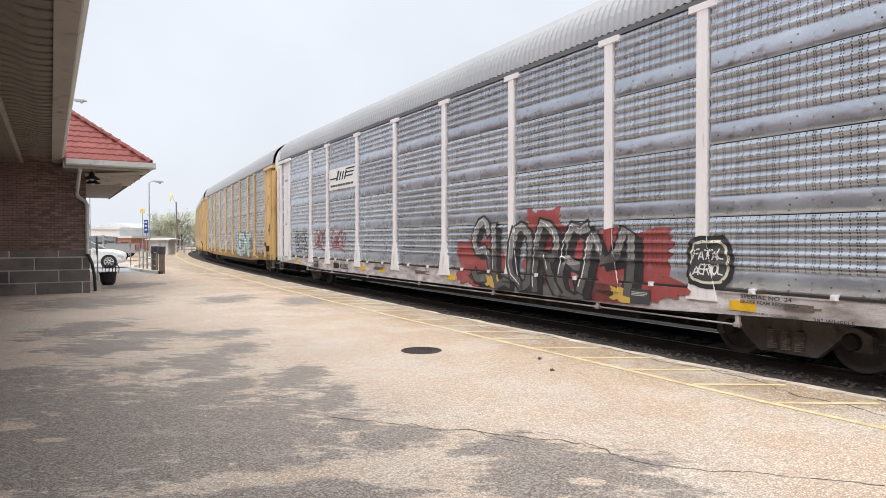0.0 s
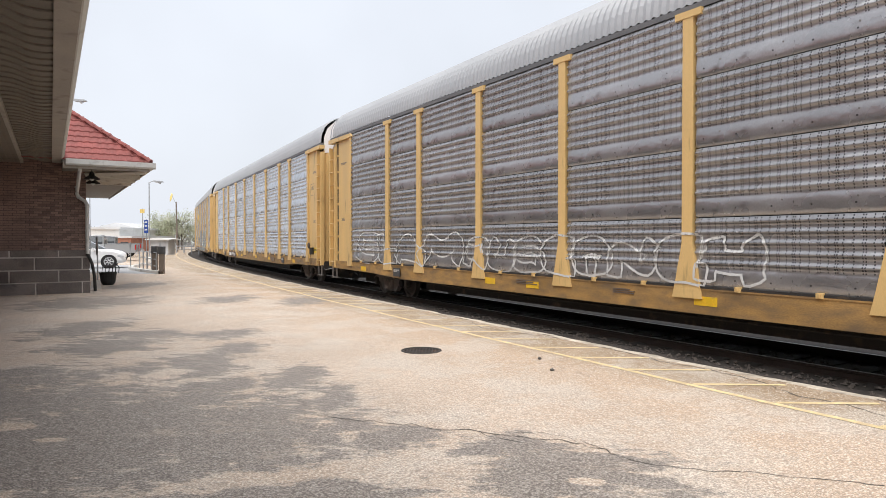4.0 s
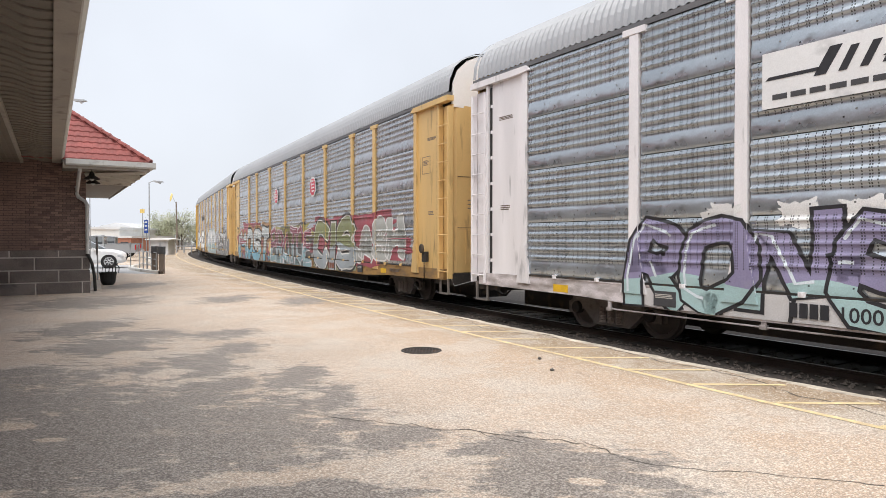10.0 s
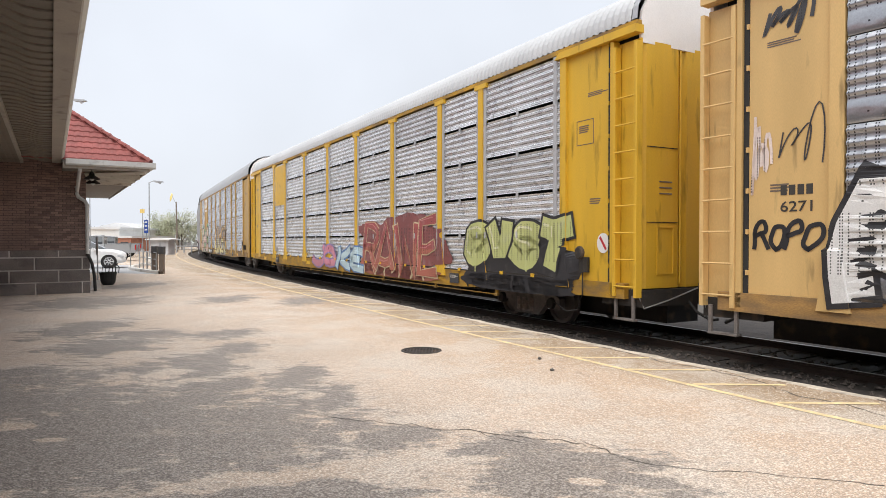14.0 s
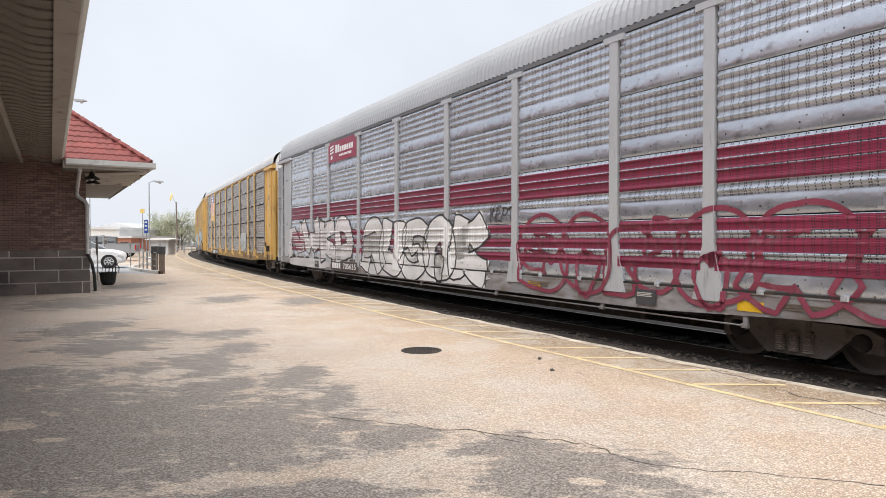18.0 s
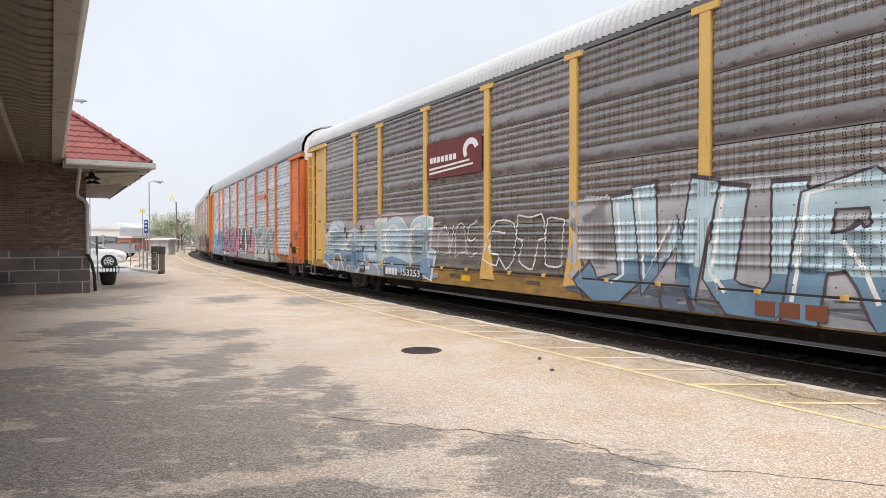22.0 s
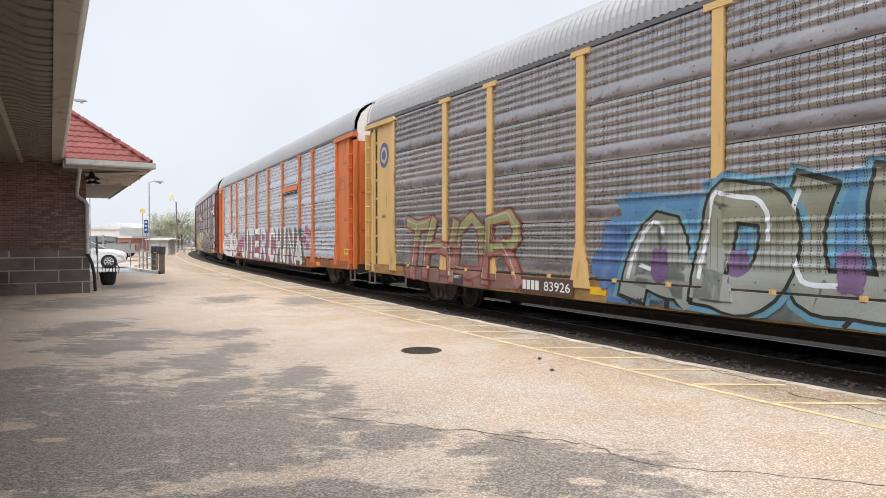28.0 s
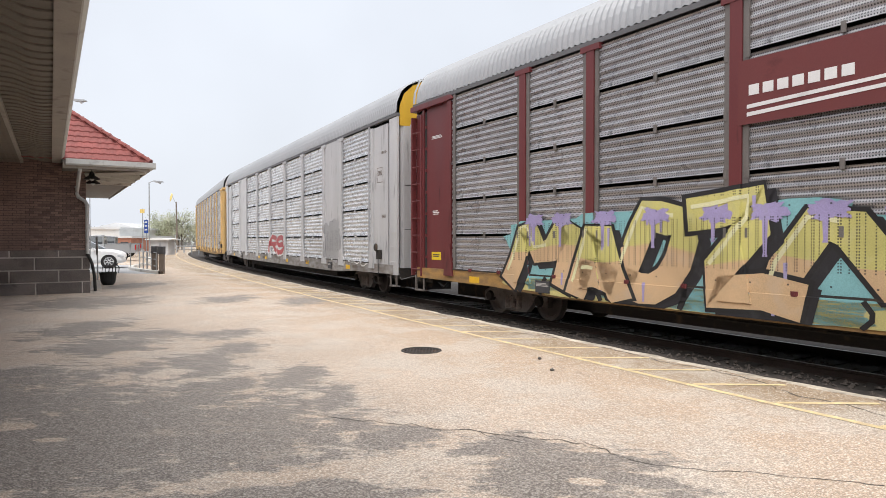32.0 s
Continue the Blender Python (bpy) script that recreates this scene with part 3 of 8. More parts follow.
def warped_board(w, seed):
    """A soffit board that has sagged between its fixings."""
    rows = []
    for i in range(13):
        t = i / 12
        x = -0.66 + 0.70 * t
        y = 0.17 * math.tanh((t - 0.5) * 5.0) + 0.006 * math.sin(seed * 2.1 + i)
        sag = 0.012 * math.sin(2 * math.pi * t + 0.5)
        rows.append([(x, y, sag + 0.012), (x, y + 0.006, sag - 0.010), (x, y + 0.02, sag - 0.011), (x, y + w * 0.6, sag + 0.002), (x, y + w, sag + 0.010)])
    return Shape().grid(rows)


u = -11.0
k = 0
while u < CU - 0.6:
    w = 0.34
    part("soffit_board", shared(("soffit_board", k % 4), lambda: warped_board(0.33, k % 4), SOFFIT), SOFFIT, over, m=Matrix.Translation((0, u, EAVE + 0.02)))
    u += w
    k += 1
part("beam", Shape().box(-0.74, -0.67, -12, CU - 0.1, EAVE - 0.03, EAVE + 0.2), TRIM, over)
for k in range(14):
    x = -0.745 - 0.135 * k
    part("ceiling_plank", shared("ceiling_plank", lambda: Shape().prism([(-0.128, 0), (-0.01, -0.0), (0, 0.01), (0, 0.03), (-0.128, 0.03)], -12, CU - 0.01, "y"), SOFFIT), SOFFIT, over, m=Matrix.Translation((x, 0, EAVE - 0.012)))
part("roof_slab", Shape().prism([(0.29, EAVE + 0.2), (0.29, EAVE + 0.26), (-3.0, EAVE + 2.6), (-6.6, EAVE + 0.26), (-6.6, EAVE + 0.2)], -14, CU - 1.0, "y"), TILE, over, "red clay tiles")

# Wing roof: hipped, clay tiles in courses, gutter and deep soffit.
WN, WU, WE = 2.60, 20.92, 3.68
PITCH = 0.81
roof = at_station(tagged(new("wing_roof"), "hipped roof of red clay tiles with a pale gutter", "roof", kind="structure"))


def course(k):
    """One course of pan tiles on the slope that faces the camera, from the hip inwards."""
    sh = Shape()
    d = 0.235
    y0, z0 = WU + 0.05 + k * d, WE + 0.24 + k * d * PITCH
    x1 = WN - 0.05 - k * d
    rows = []
    n = 150
    for j in range(n + 1):
        x = x1 - (x1 + 3.2) * j / n
        wave = 0.022 * abs(math.sin(math.pi * x / 0.21))
        rows.append([(x, y0, z0 - 0.035 + wave), (x, y0 - 0.005, z0 + 0.03 + wave), (x, y0 + d + 0.03, z0 + 0.012 + d * PITCH + wave)])
    return sh.grid(rows)


def side_course(k):
    sh = Shape()
    d = 0.235
    x0, z0 = WN - 0.05 - k * d, WE + 0.24 + k * d * PITCH
    return sh.grid([[(x0, y, z0 - 0.035), (x0 + 0.005, y, z0 + 0.03), (x0 - d - 0.03, y, z0 + 0.012 + d * PITCH)] for y in (WU + 0.05 + k * d, CU + 14)])


for k in range(16):
    part("tile_course", course(k), TILE, roof)
    part("tile_course", side_course(k), TILE, roof)
for k in range(20):
    t0, t1 = k * 0.2, k * 0.2 + 0.225
    a = Vector((WN - 0.03 - t0, WU + 0.03 + t0, WE + 0.27 + t0 * PITCH))
    b = Vector((WN - 0.03 - t1, WU + 0.03 + t1, WE + 0.27 + t1 * PITCH))
    part("hip_tile", Shape().tube([a, b], [0.085, 0.07], 8), TILE, roof)
part("gutter", Shape().prism([(WU - 0.08, WE + 0.1), (WU - 0.10, WE + 0.235), (WU + 0.06, WE + 0.235), (WU + 0.06, WE + 0.06), (WU - 0.04, WE + 0.06)], 0.37, WN + 0.10, "x"), GUTTER, roof)
part("gutter", Shape().prism([(WN + 0.08, WE + 0.1), (WN + 0.10, WE + 0.235), (WN - 0.06, WE + 0.235), (WN - 0.06, WE + 0.06), (WN + 0.04, WE + 0.06)], WU, CU + 14, "y"), GUTTER, roof)
part("fascia", Shape().box(0.3, WN - 0.06, WU + 0.06, WU + 0.10, WE - 0.02, WE + 0.2), TRIM, roof)
part("fascia", Shape().box(WN - 0.10, WN - 0.06, WU + 0.1, CU + 14, WE - 0.02, WE + 0.2), TRIM, roof)
part("soffit", Shape().box(0.3, WN - 0.11, WU + 0.11, CU - 0.002, WE + 0.03, WE + 0.07), WINGSOFFIT, roof)
part("soffit", Shape().box(CN + 0.002, WN - 0.11, CU, CU + 14, WE + 0.03, WE + 0.07), WINGSOFFIT, roof)
for uu in (CU + 0.3, CU + 1.7, CU + 3.1):
    part("bracket_beam", Shape().box(CN, WN - 0.12, uu, uu + 0.14, WE - 0.10, WE + 0.029), CREAM, roof)
part("hip_beam", Shape().tube([(CN, CU, WE - 0.03), (WN - 0.15, WU + 0.15, WE - 0.03)], 0.07, 4), CREAM, roof)

# Downpipe at the corner, with its offset bend.
pipe = at_station(tagged(part("downpipe", Shape().tube([(0.726, WU + 0.10, WE + 0.09), (0.72, WU + 0.16, WE - 0.05), (0.69, CU - 0.16, WE - 0.55), (0.685, CU - 0.12, 3.03), (0.72, CU - 0.12, 2.93), (0.90, CU - 0.15, 2.80), (0.95, CU - 0.17, 2.70), (0.95, CU - 0.17, 1.2)], 0.052, 8), GUTTER), "pale painted rainwater downpipe with an offset bend", "downpipe"))
for z in (1.9, 2.62, 3.2):
    part("pipe_strap", Shape().tube([(0.95 if z < 2.7 else 0.687, CU - 0.16, z), (0.95 if z < 2.7 else 0.687, CU - 0.16, z + 0.05)], 0.062, 8), GUTTER, pipe)
part("shoe", Shape().tube([(0.95, CU - 0.17, 1.2), (1.07, CU - 0.19, 0.9), (1.13, CU - 0.22, 0.5), (1.15, CU - 0.22, 0.06)], 0.045, 8), LAMPMAT, pipe)


def pendant(n, u):
    ob = tagged(new("pendant_lamp"), "black enamel barn lamp hanging under the wing soffit", "lamp", "lamps under the wing roof")
    ob.matrix_basis = STATION @ Matrix.Translation((n, u, WE + 0.03))
    part("rod", Shape().tube([(0, 0, 0), (0, 0, -0.10)], 0.014, 6), LAMPMAT, ob)
    part("shade", Shape().lathe([(0.03, -0.06), (0.06, -0.10), (0.08, -0.17), (0.21, -0.26), (0.22, -0.29), (0.20, -0.28), (0.07, -0.19), (0.02, -0.10)], sides=20), LAMPMAT, ob)
    part("bulb", Shape().lathe([(0.02, -0.20), (0.06, -0.25), (0.06, -0.30), (0.02, -0.34)], sides=10), GUTTER, ob)
    return ob


pendant(1.05, CU - 0.85)
pendant(1.16, CU + 0.85)
face_bricks()

# ---- beyond the station: kerb, signs, parked vehicles, far buildings, trees ----
CONCRETE = material("pale_concrete", (0.70, 0.68, 0.64), 0.85, 0.0, 0.2, 6, 0.3, 60, 0.2, (0.3, 0.28, 0.26))
GALV = material("galvanised_post", (0.40, 0.41, 0.42), 0.45, 0.7, 0.15, 10, 0.05, 60)
WOODPOLE = material("weathered_pole_wood", (0.20, 0.16, 0.13), 0.9, 0.0, 0.3, 10, 0.4, 60)
SIGNBLUE = material("blue_sign_sheet", (0.03, 0.08, 0.32), 0.4, 0.0, 0.1, 10, 0.02, 60)
SIGNYELLOW = material("yellow_sign_sheet", (0.82, 0.60, 0.20), 0.5, 0.0, 0.1, 10, 0.02, 60)
WHITEPAINT = material("white_car_paint", (0.80, 0.80, 0.80), 0.25, 0.0, 0.03, 4, 0.0, 60)
SILVERPAINT = material("silver_car_paint", (0.30, 0.31, 0.32), 0.3, 0.1, 0.06, 4, 0.0, 60)
BLUEPAINT = material("grey_car_paint", (0.22, 0.225, 0.24), 0.3, 0.3, 0.06, 4, 0.0, 60)
GLASS = material("dark_window_glass", (0.07, 0.08, 0.09), 0.08, 0.0, 0.1, 4, 0.0, 60)
TYRE = material("tyre_rubber", (0.02, 0.02, 0.02), 0.8, 0.0, 0.2, 20, 0.2, 80)
ALLOY = material("alloy_rim", (0.60, 0.60, 0.61), 0.35, 0.2, 0.1, 20, 0.0, 80)
RIMDARK = material("rim_recess", (0.10, 0.10, 0.105), 0.5, 0.2, 0.1, 20, 0.0, 80)
REDLIGHT = material("red_tail_lens", (0.45, 0.02, 0.02), 0.2, 0.0, 0.05, 20, 0.0, 80)
CLEARLIGHT = material("clear_headlamp", (0.55, 0.57, 0.60), 0.12, 0.0, 0.05, 20, 0.0, 80)
SIDING = material("white_wall_siding", (0.74, 0.74, 0.72), 0.6, 0.0, 0.1, 6, 0.1, 60)
REDBRICK = material("orange_brick_wall", (0.42, 0.20, 0.14), 0.85, 0.0, 0.2, 12, 0.2, 60)
GREYROOF = material("pale_metal_roof", (0.62, 0.62, 0.62), 0.5, 0.1, 0.1, 4, 0.05, 60)


def wheel_on(vehicle, x, y, r=0.36):
    w = new("wheel")
    w.parent = vehicle
    w.location = (x, y, r)
    s = 1 if y > 0 else -1
    part("tyre", Shape().lathe([(r * 0.62, -0.10), (r * 0.92, -0.11), (r, -0.07), (r, 0.07), (r * 0.92, 0.11), (r * 0.62, 0.10)], (0, 0, 0), "y", 24), TYRE, w)
    disc = [(r * 0.62 * math.cos(k * math.pi / 10), r * 0.62 * math.sin(k * math.pi / 10)) for k in range(20)]
    part("rim", Shape().prism(disc, min(s * 0.03, s * 0.085), max(s * 0.03, s * 0.112), "y"), RIMDARK, w)
    part("rim_ring", Shape().tube([(r * 0.6 * math.cos(k * math.pi / 10), s * 0.115, r * 0.6 * math.sin(k * math.pi / 10)) for k in range(21)], 0.022, 5), ALLOY, w)
    for k in range(7):
        a = k * 2 * math.pi / 7
        sh = Shape().tube([(0.04 * math.cos(a), s * 0.12, 0.04 * math.sin(a)), (r * 0.6 * math.cos(a), s * 0.12, r * 0.6 * math.sin(a))], 0.03, 4)
        part("spoke", sh, ALLOY, w)


def loft(sections):
    """A body through rounded cross sections (x, half width low, half width high, z low, z belt, z top)."""
    rows = []
    for x, wl, wh, z0, z1, z2 in sections:
        half = [(wl * 0.9, z0), (wl, z0 + (z1 - z0) * 0.3), (wl, z1), (wh, z2 - (z2 - z1) * 0.08), (wh * 0.8, z2)]
        rows.append([(x, -y, z) for y, z in half] + [(x, y, z) for y, z in reversed(half)])
    sh = Shape().grid([r + r[:1] for r in rows])
    n = len(rows[0])
    sh.add(rows[0], [tuple(range(n))])
    sh.add(rows[-1], [tuple(range(n))])
    sh.smooth = False
    return sh


def suv():
    """White crossover; its nose points along +x."""
    car = tagged(new("parked_suv"), "white parked crossover car with alloy wheels", "car")
    part("body", loft([(-2.25, 0.82, 0.80, 0.45, 0.9, 1.05), (-2.1, 0.90, 0.86, 0.32, 0.95, 1.1), (-0.8, 0.92, 0.86, 0.28, 0.95, 1.06), (0.9, 0.92, 0.86, 0.28, 0.98, 1.12), (1.6, 0.92, 0.83, 0.28, 0.94, 1.06), (2.1, 0.87, 0.74, 0.30, 0.80, 0.95), (2.3, 0.72, 0.62, 0.36, 0.66, 0.80)]), WHITEPAINT, car)
    part("cabin", loft([(-2.1, 0.78, 0.66, 1.0, 1.1, 1.35), (-1.5, 0.80, 0.66, 1.0, 1.2, 1.64), (-0.2, 0.80, 0.66, 1.0, 1.2, 1.68), (0.5, 0.80, 0.62, 1.0, 1.15, 1.52), (1.25, 0.78, 0.70, 1.0, 1.08, 1.13)]), GLASS, car, "dark glazed cabin")
    part("roof_panel", loft([(-1.9, 0.66, 0.60, 1.52, 1.56, 1.60), (-1.2, 0.68, 0.62, 1.62, 1.66, 1.70), (0.0, 0.68, 0.62, 1.62, 1.66, 1.70), (0.45, 0.64, 0.58, 1.50, 1.54, 1.58)]), WHITEPAINT, car)
    for y in (-1, 1):
        for x in (-1.3, 1.46):
            part("wheel_arch", Shape().lathe([(0.39, -0.02), (0.41, 0.0), (0.41, 0.02), (0.39, 0.02)], (x, y * 0.915, 0.38), "y", 20), TYRE, car)
            wheel_on(car, x, y * 0.84, 0.385)
        part("headlamp", Shape().prism([(1.75, 0.66), (2.2, 0.62), (2.22, 0.70), (1.7, 0.80)], y * 0.70, y * 0.89, "y"), CLEARLIGHT, car)
        part("mirror", Shape().box(0.62, 0.80, min(y * 0.93, y * 1.08), max(y * 0.93, y * 1.08), 1.02, 1.16, 0.03), WHITEPAINT, car)
        part("door_pillar", Shape().prism([(-0.35, 1.02), (-0.22, 1.02), (-0.24, 1.6), (-0.34, 1.6)], y * 0.70, y * 0.815, "y"), WHITEPAINT, car)
    part("grille", Shape().box(2.24, 2.31, -0.5, 0.5, 0.42, 0.6, 0.02), TYRE, car)
    return car


def pickup(paint_mat, label):
    """Crew-cab pickup; its tail points along +x."""
    car = tagged(new("parked_pickup"), label, "pickup truck")
    part("cargo_bed", Shape().box(0.75, 2.85, -0.96, 0.96, 0.62, 1.28, 0.05), paint_mat, car)
    part("bed_inside", Shape().box(0.85, 2.75, -0.85, 0.85, 1.2, 1.284), TYRE, car)
    part("body", loft([(-2.85, 0.80, 0.78, 0.5, 0.9, 1.12), (-2.6, 0.95, 0.90, 0.45, 1.0, 1.2), (-1.2, 0.97, 0.92, 0.45, 1.1, 1.28), (0.73, 0.97, 0.92, 0.45, 1.1, 1.30)]), paint_mat, car)
    part("cabin", loft([(-1.3, 0.86, 0.70, 1.2, 1.3, 1.36), (-0.75, 0.88, 0.72, 1.2, 1.45, 1.86), (0.2, 0.88, 0.72, 1.2, 1.45, 1.90), (0.70, 0.88, 0.72, 1.2, 1.45, 1.84)]), GLASS, car, "dark glazed cab")
    part("roof_panel", loft([(-0.72, 0.72, 0.66, 1.80, 1.84, 1.89), (0.2, 0.74, 0.68, 1.85, 1.89, 1.94), (0.72, 0.74, 0.68, 1.80, 1.84, 1.88)]), paint_mat, car)
    for y in (-1, 1):
        for x in (-1.85, 1.75):
            wheel_on(car, x, y * 0.86, 0.40)
        part("tail_lamp", Shape().box(2.78, 2.87, min(y * 0.88, y * 0.965), max(y * 0.88, y * 0.965), 0.85, 1.22), REDLIGHT, car)
        for x in (-0.3, 0.66):
            part("door_pillar", Shape().prism([(x - 0.05, 1.2), (x + 0.05, 1.2), (x + 0.04, 1.86), (x - 0.04, 1.86)], y * 0.74, y * 0.895, "y"), paint_mat, car)
    part("bumper", Shape().box(2.80, 2.98, -0.9, 0.9, 0.5, 0.68, 0.03), ALLOY, car)
    return car


suv().matrix_basis = pose(-20.5, 36.2, 0, 0, 0, 24)
pickup(SILVERPAINT, "silver parked pickup truck with red tail lamps").matrix_basis = pose(-26.1, 48.0, 0, 0, 0, 20)
pickup(BLUEPAINT, "grey parked pickup truck beyond the silver one").matrix_basis = pose(-30.9, 59.0, 0, 0, 0, 20)


def street_lamp(x, y, h, arm, label):
    ob = tagged(new("street_lamp"), label, "street lamp", "street lamps")
    ob.location = (x, y, 0)
    part("base", Shape().lathe([(0.16, 0), (0.16, 0.35), (0.10, 0.42)], sides=12), CONCRETE, ob)
    part("pole", Shape().tube([(0, 0, 0.3), (0, 0, h)], [0.05, 0.032], 10), GALV, ob)
    part("arm", Shape().tube([(0, 0, h - 0.05), (arm * 0.5, 0, h + 0.06), (arm, 0, h + 0.06)], 0.03, 6), GALV, ob)
    head = part("lamp_head", Shape().prism([(arm - 0.1 * (1 if arm > 0 else -1), 0.10), (arm + 0.5 * (1 if arm > 0 else -1), 0.05), (arm + 0.55 * (1 if arm > 0 else -1), -0.02), (arm, -0.04)], -0.14, 0.14, "y"), GALV, ob)
    head.location = (0, 0, h + 0.02)
    part("lens", Shape().lathe([(0.03, -0.12), (0.10, -0.06), (0.11, 0.0)], (arm + 0.3 * (1 if arm > 0 else -1), 0, h), sides=10), CLEARLIGHT, ob)
    return ob


street_lamp(-20.65, 45.0, 5.65, 0.45, "slim grey street lamp at the parking lot")
street_lamp(-20.4, 34.0, 8.95, 0.95, "tall grey street lamp behind the station")


def signpost(x, y, h, plate, material_, label, bars=0):
    ob = tagged(new("sign_post"), label, "sign", "signs by the kerb")
    ob.location = (x, y, 0)
    part("post", Shape().tube([(0, 0, 0), (0, 0, h)], 0.022, 6), GALV, ob)
    w, z0, z1 = plate
    part("plate", Shape().box(-w / 2, w / 2, -0.05, -0.035, z0, z1, 0.004), material_, ob)
    for k in range(bars):
        z = z1 - (z1 - z0) * (k + 0.75) / (bars + 0.5)
        part("stencil_bar", Shape().box(-w * 0.32, w * 0.32, -0.056, -0.0505, z, z + (z1 - z0) * 0.09), WHITEPAINT, ob)
    return ob


signpost(-16.5, 35.6, 2.75, (0.22, 1.98, 2.72), SIGNBLUE, "tall narrow blue station sign on a thin post", 3)
signpost(-16.75, 35.7, 3.35, (0.26, 3.1, 3.32), SIGNYELLOW, "small yellow sign on a thin post")
signpost(-18.75, 34.0, 5.2, (0.10, 2.2, 2.45), GALV, "tall thin grey post behind the station")
signpost(-12.05, 22.3, 1.72, (0.07, 1.1, 1.7), GALV, "grey sign post at the station corner")
for k, x in enumerate((-17.1, -15.9)):
    signpost(x, 35.0 + k, 1.5, (0.12, 1.2, 1.45), GALV, "thin grey marker post at the kerb island")

# Kerb island, railing and pay station.
isl = []
for k in range(15):
    t = k / 14
    isl.append((-18.6 + 5.3 * t - 1.3 * math.sin(math.pi * t), 40.5 - 10.4 * t))
kerb = Shape().grid([[(x - 0.12, y, -0.02), (x - 0.12, y, 0.14), (x + 0.12, y + 0.05, 0.15), (x + 0.14, y + 0.06, -0.02)] for x, y in isl])
tagged(part("kerb", kerb, CONCRETE), "curved pale concrete kerb of the parking island", "kerb", kind="structure")
lot = Shape().grid([[(x - 0.13, y, 0.004), (x - 30, y + 10, 0.004)] for x, y in isl])
tagged(part("parking_lot", lot, material("grey_lot_asphalt", (0.42, 0.42, 0.43), 0.85, 0.0, 0.2, 3, 0.3, 40)), "pale grey asphalt parking lot", "parking lot", kind="structure")
rail_ob = tagged(new("railing"), "low grey pipe railing with mesh along the platform", "railing")
for k in range(5):
    p = (-16.6 + 0.72 * k, 35.0 - 1.1 * k)
    part("post", Shape().tube([(*p, 0), (*p, 1.0)], 0.028, 6), GALV, rail_ob)
for z in (0.35, 0.68, 1.0):
    part("rail", Shape().tube([(-16.6, 35.0, z), (-13.72, 30.6, z)], 0.022, 6), GALV, rail_ob)


def bollard(x, y):
    ob = tagged(new("pay_station"), "dark weathered post with a box head beside the railing", "pay station", "pay stations")
    ob.location = (x, y, 0)
    part("post", Shape().box(-0.11, 0.11, -0.11, 0.11, 0, 0.95, 0.02), WOODPOLE, ob)
    part("head", Shape().box(-0.14, 0.14, -0.13, 0.13, 0.95, 1.30, 0.03), material("dark_box_%d" % int(-x * 10), (0.07, 0.07, 0.075), 0.6), ob)
    return ob


bollard(-13.35, 30.35)
bollard(-14.1, 31.3)


def planter():
    ob = tagged(new("planter"), "dark round planter with curved metal hoops above", "planter")
    ob.matrix_basis = pose(-12.05, 23.0, 0)
    part("tub", Shape().lathe([(0.17, 0), (0.24, 0.1), (0.28, 0.40), (0.30, 0.46), (0.27, 0.46), (0.25, 0.42), (0.02, 0.40)], sides=20), LAMPMAT, ob)
    for k in range(4):
        x = -0.12 + 0.12 * k
        part("hoop", Shape().tube([(x, -0.2, 0.42), (x + 0.05, -0.24, 0.66), (x + 0.10, 0.0, 0.72), (x + 0.06, 0.2, 0.62), (x + 0.04, 0.2, 0.42)], 0.018, 6), LAMPMAT, ob)
    return ob


planter()
sb = tagged(part("splash_block", Shape().prism([(-0.16, 0), (0.16, 0), (0.12, 0.30), (-0.12, 0.30)], -0.03, 0.03, "y"), CONCRETE), "pale concrete block leaning at the wall corner", "splash block")
sb.matrix_basis = pose(-11.35, 20.9, 0.0, 0, 0, 20)

# Far buildings.
def low_building(name, x0, x1, y, h, gable, wall_m, roof_m, label, windows=0, deep=12.0):
    ob = tagged(new(name), label, "building")
    ob.location = (x0, y, -0.3)
    w = x1 - x0
    part("wall", Shape().box(0, w, 0, deep, 0, h), wall_m, ob)
    if gable:
        part("roof", Shape().prism([(-0.4, h + 0.003), (w + 0.4, h + 0.003), (w + 0.4, h + 0.15), (w * 0.5, h + gable), (-0.4, h + 0.15)], -0.4, deep + 0.4, "y"), roof_m, ob)
    else:
        part("roof", Shape().box(-0.3, w + 0.3, -0.3, deep + 0.3, h + 0.003, h + 0.3), roof_m, ob)
    for k in range(windows):
        x = w * (k + 0.5) / windows
        wd = part("window", Shape().box(x - 0.5, x + 0.5, -0.05, 0.02, h * 0.35, h * 0.75), GLASS, ob)
        part("frame", Shape().box(x - 0.56, x + 0.56, -0.04, 0.01, h * 0.32, h * 0.35), WHITEPAINT, wd)
    return ob


low_building("warehouse", -75.0, -44.5, 88.0, 3.3, 0, SIDING, GREYROOF, "long low white warehouse beyond the parking lot", 6)
low_building("hall", -54.0, -46.0, 98.0, 3.3, 1.2, SIDING, GREYROOF, "white gabled hall beyond the parking lot", 2)
low_building("brick_building", -44.3, -41.0, 84.0, 2.1, 0, REDBRICK, GREYROOF, "small orange brick building", 2)
low_building("shed", -31.1, -29.2, 68.0, 1.85, 0.25, material("grey_shed_wall", (0.50, 0.50, 0.51), 0.7), SIDING, "grey metal shed with a white roof", 0, 1.6)

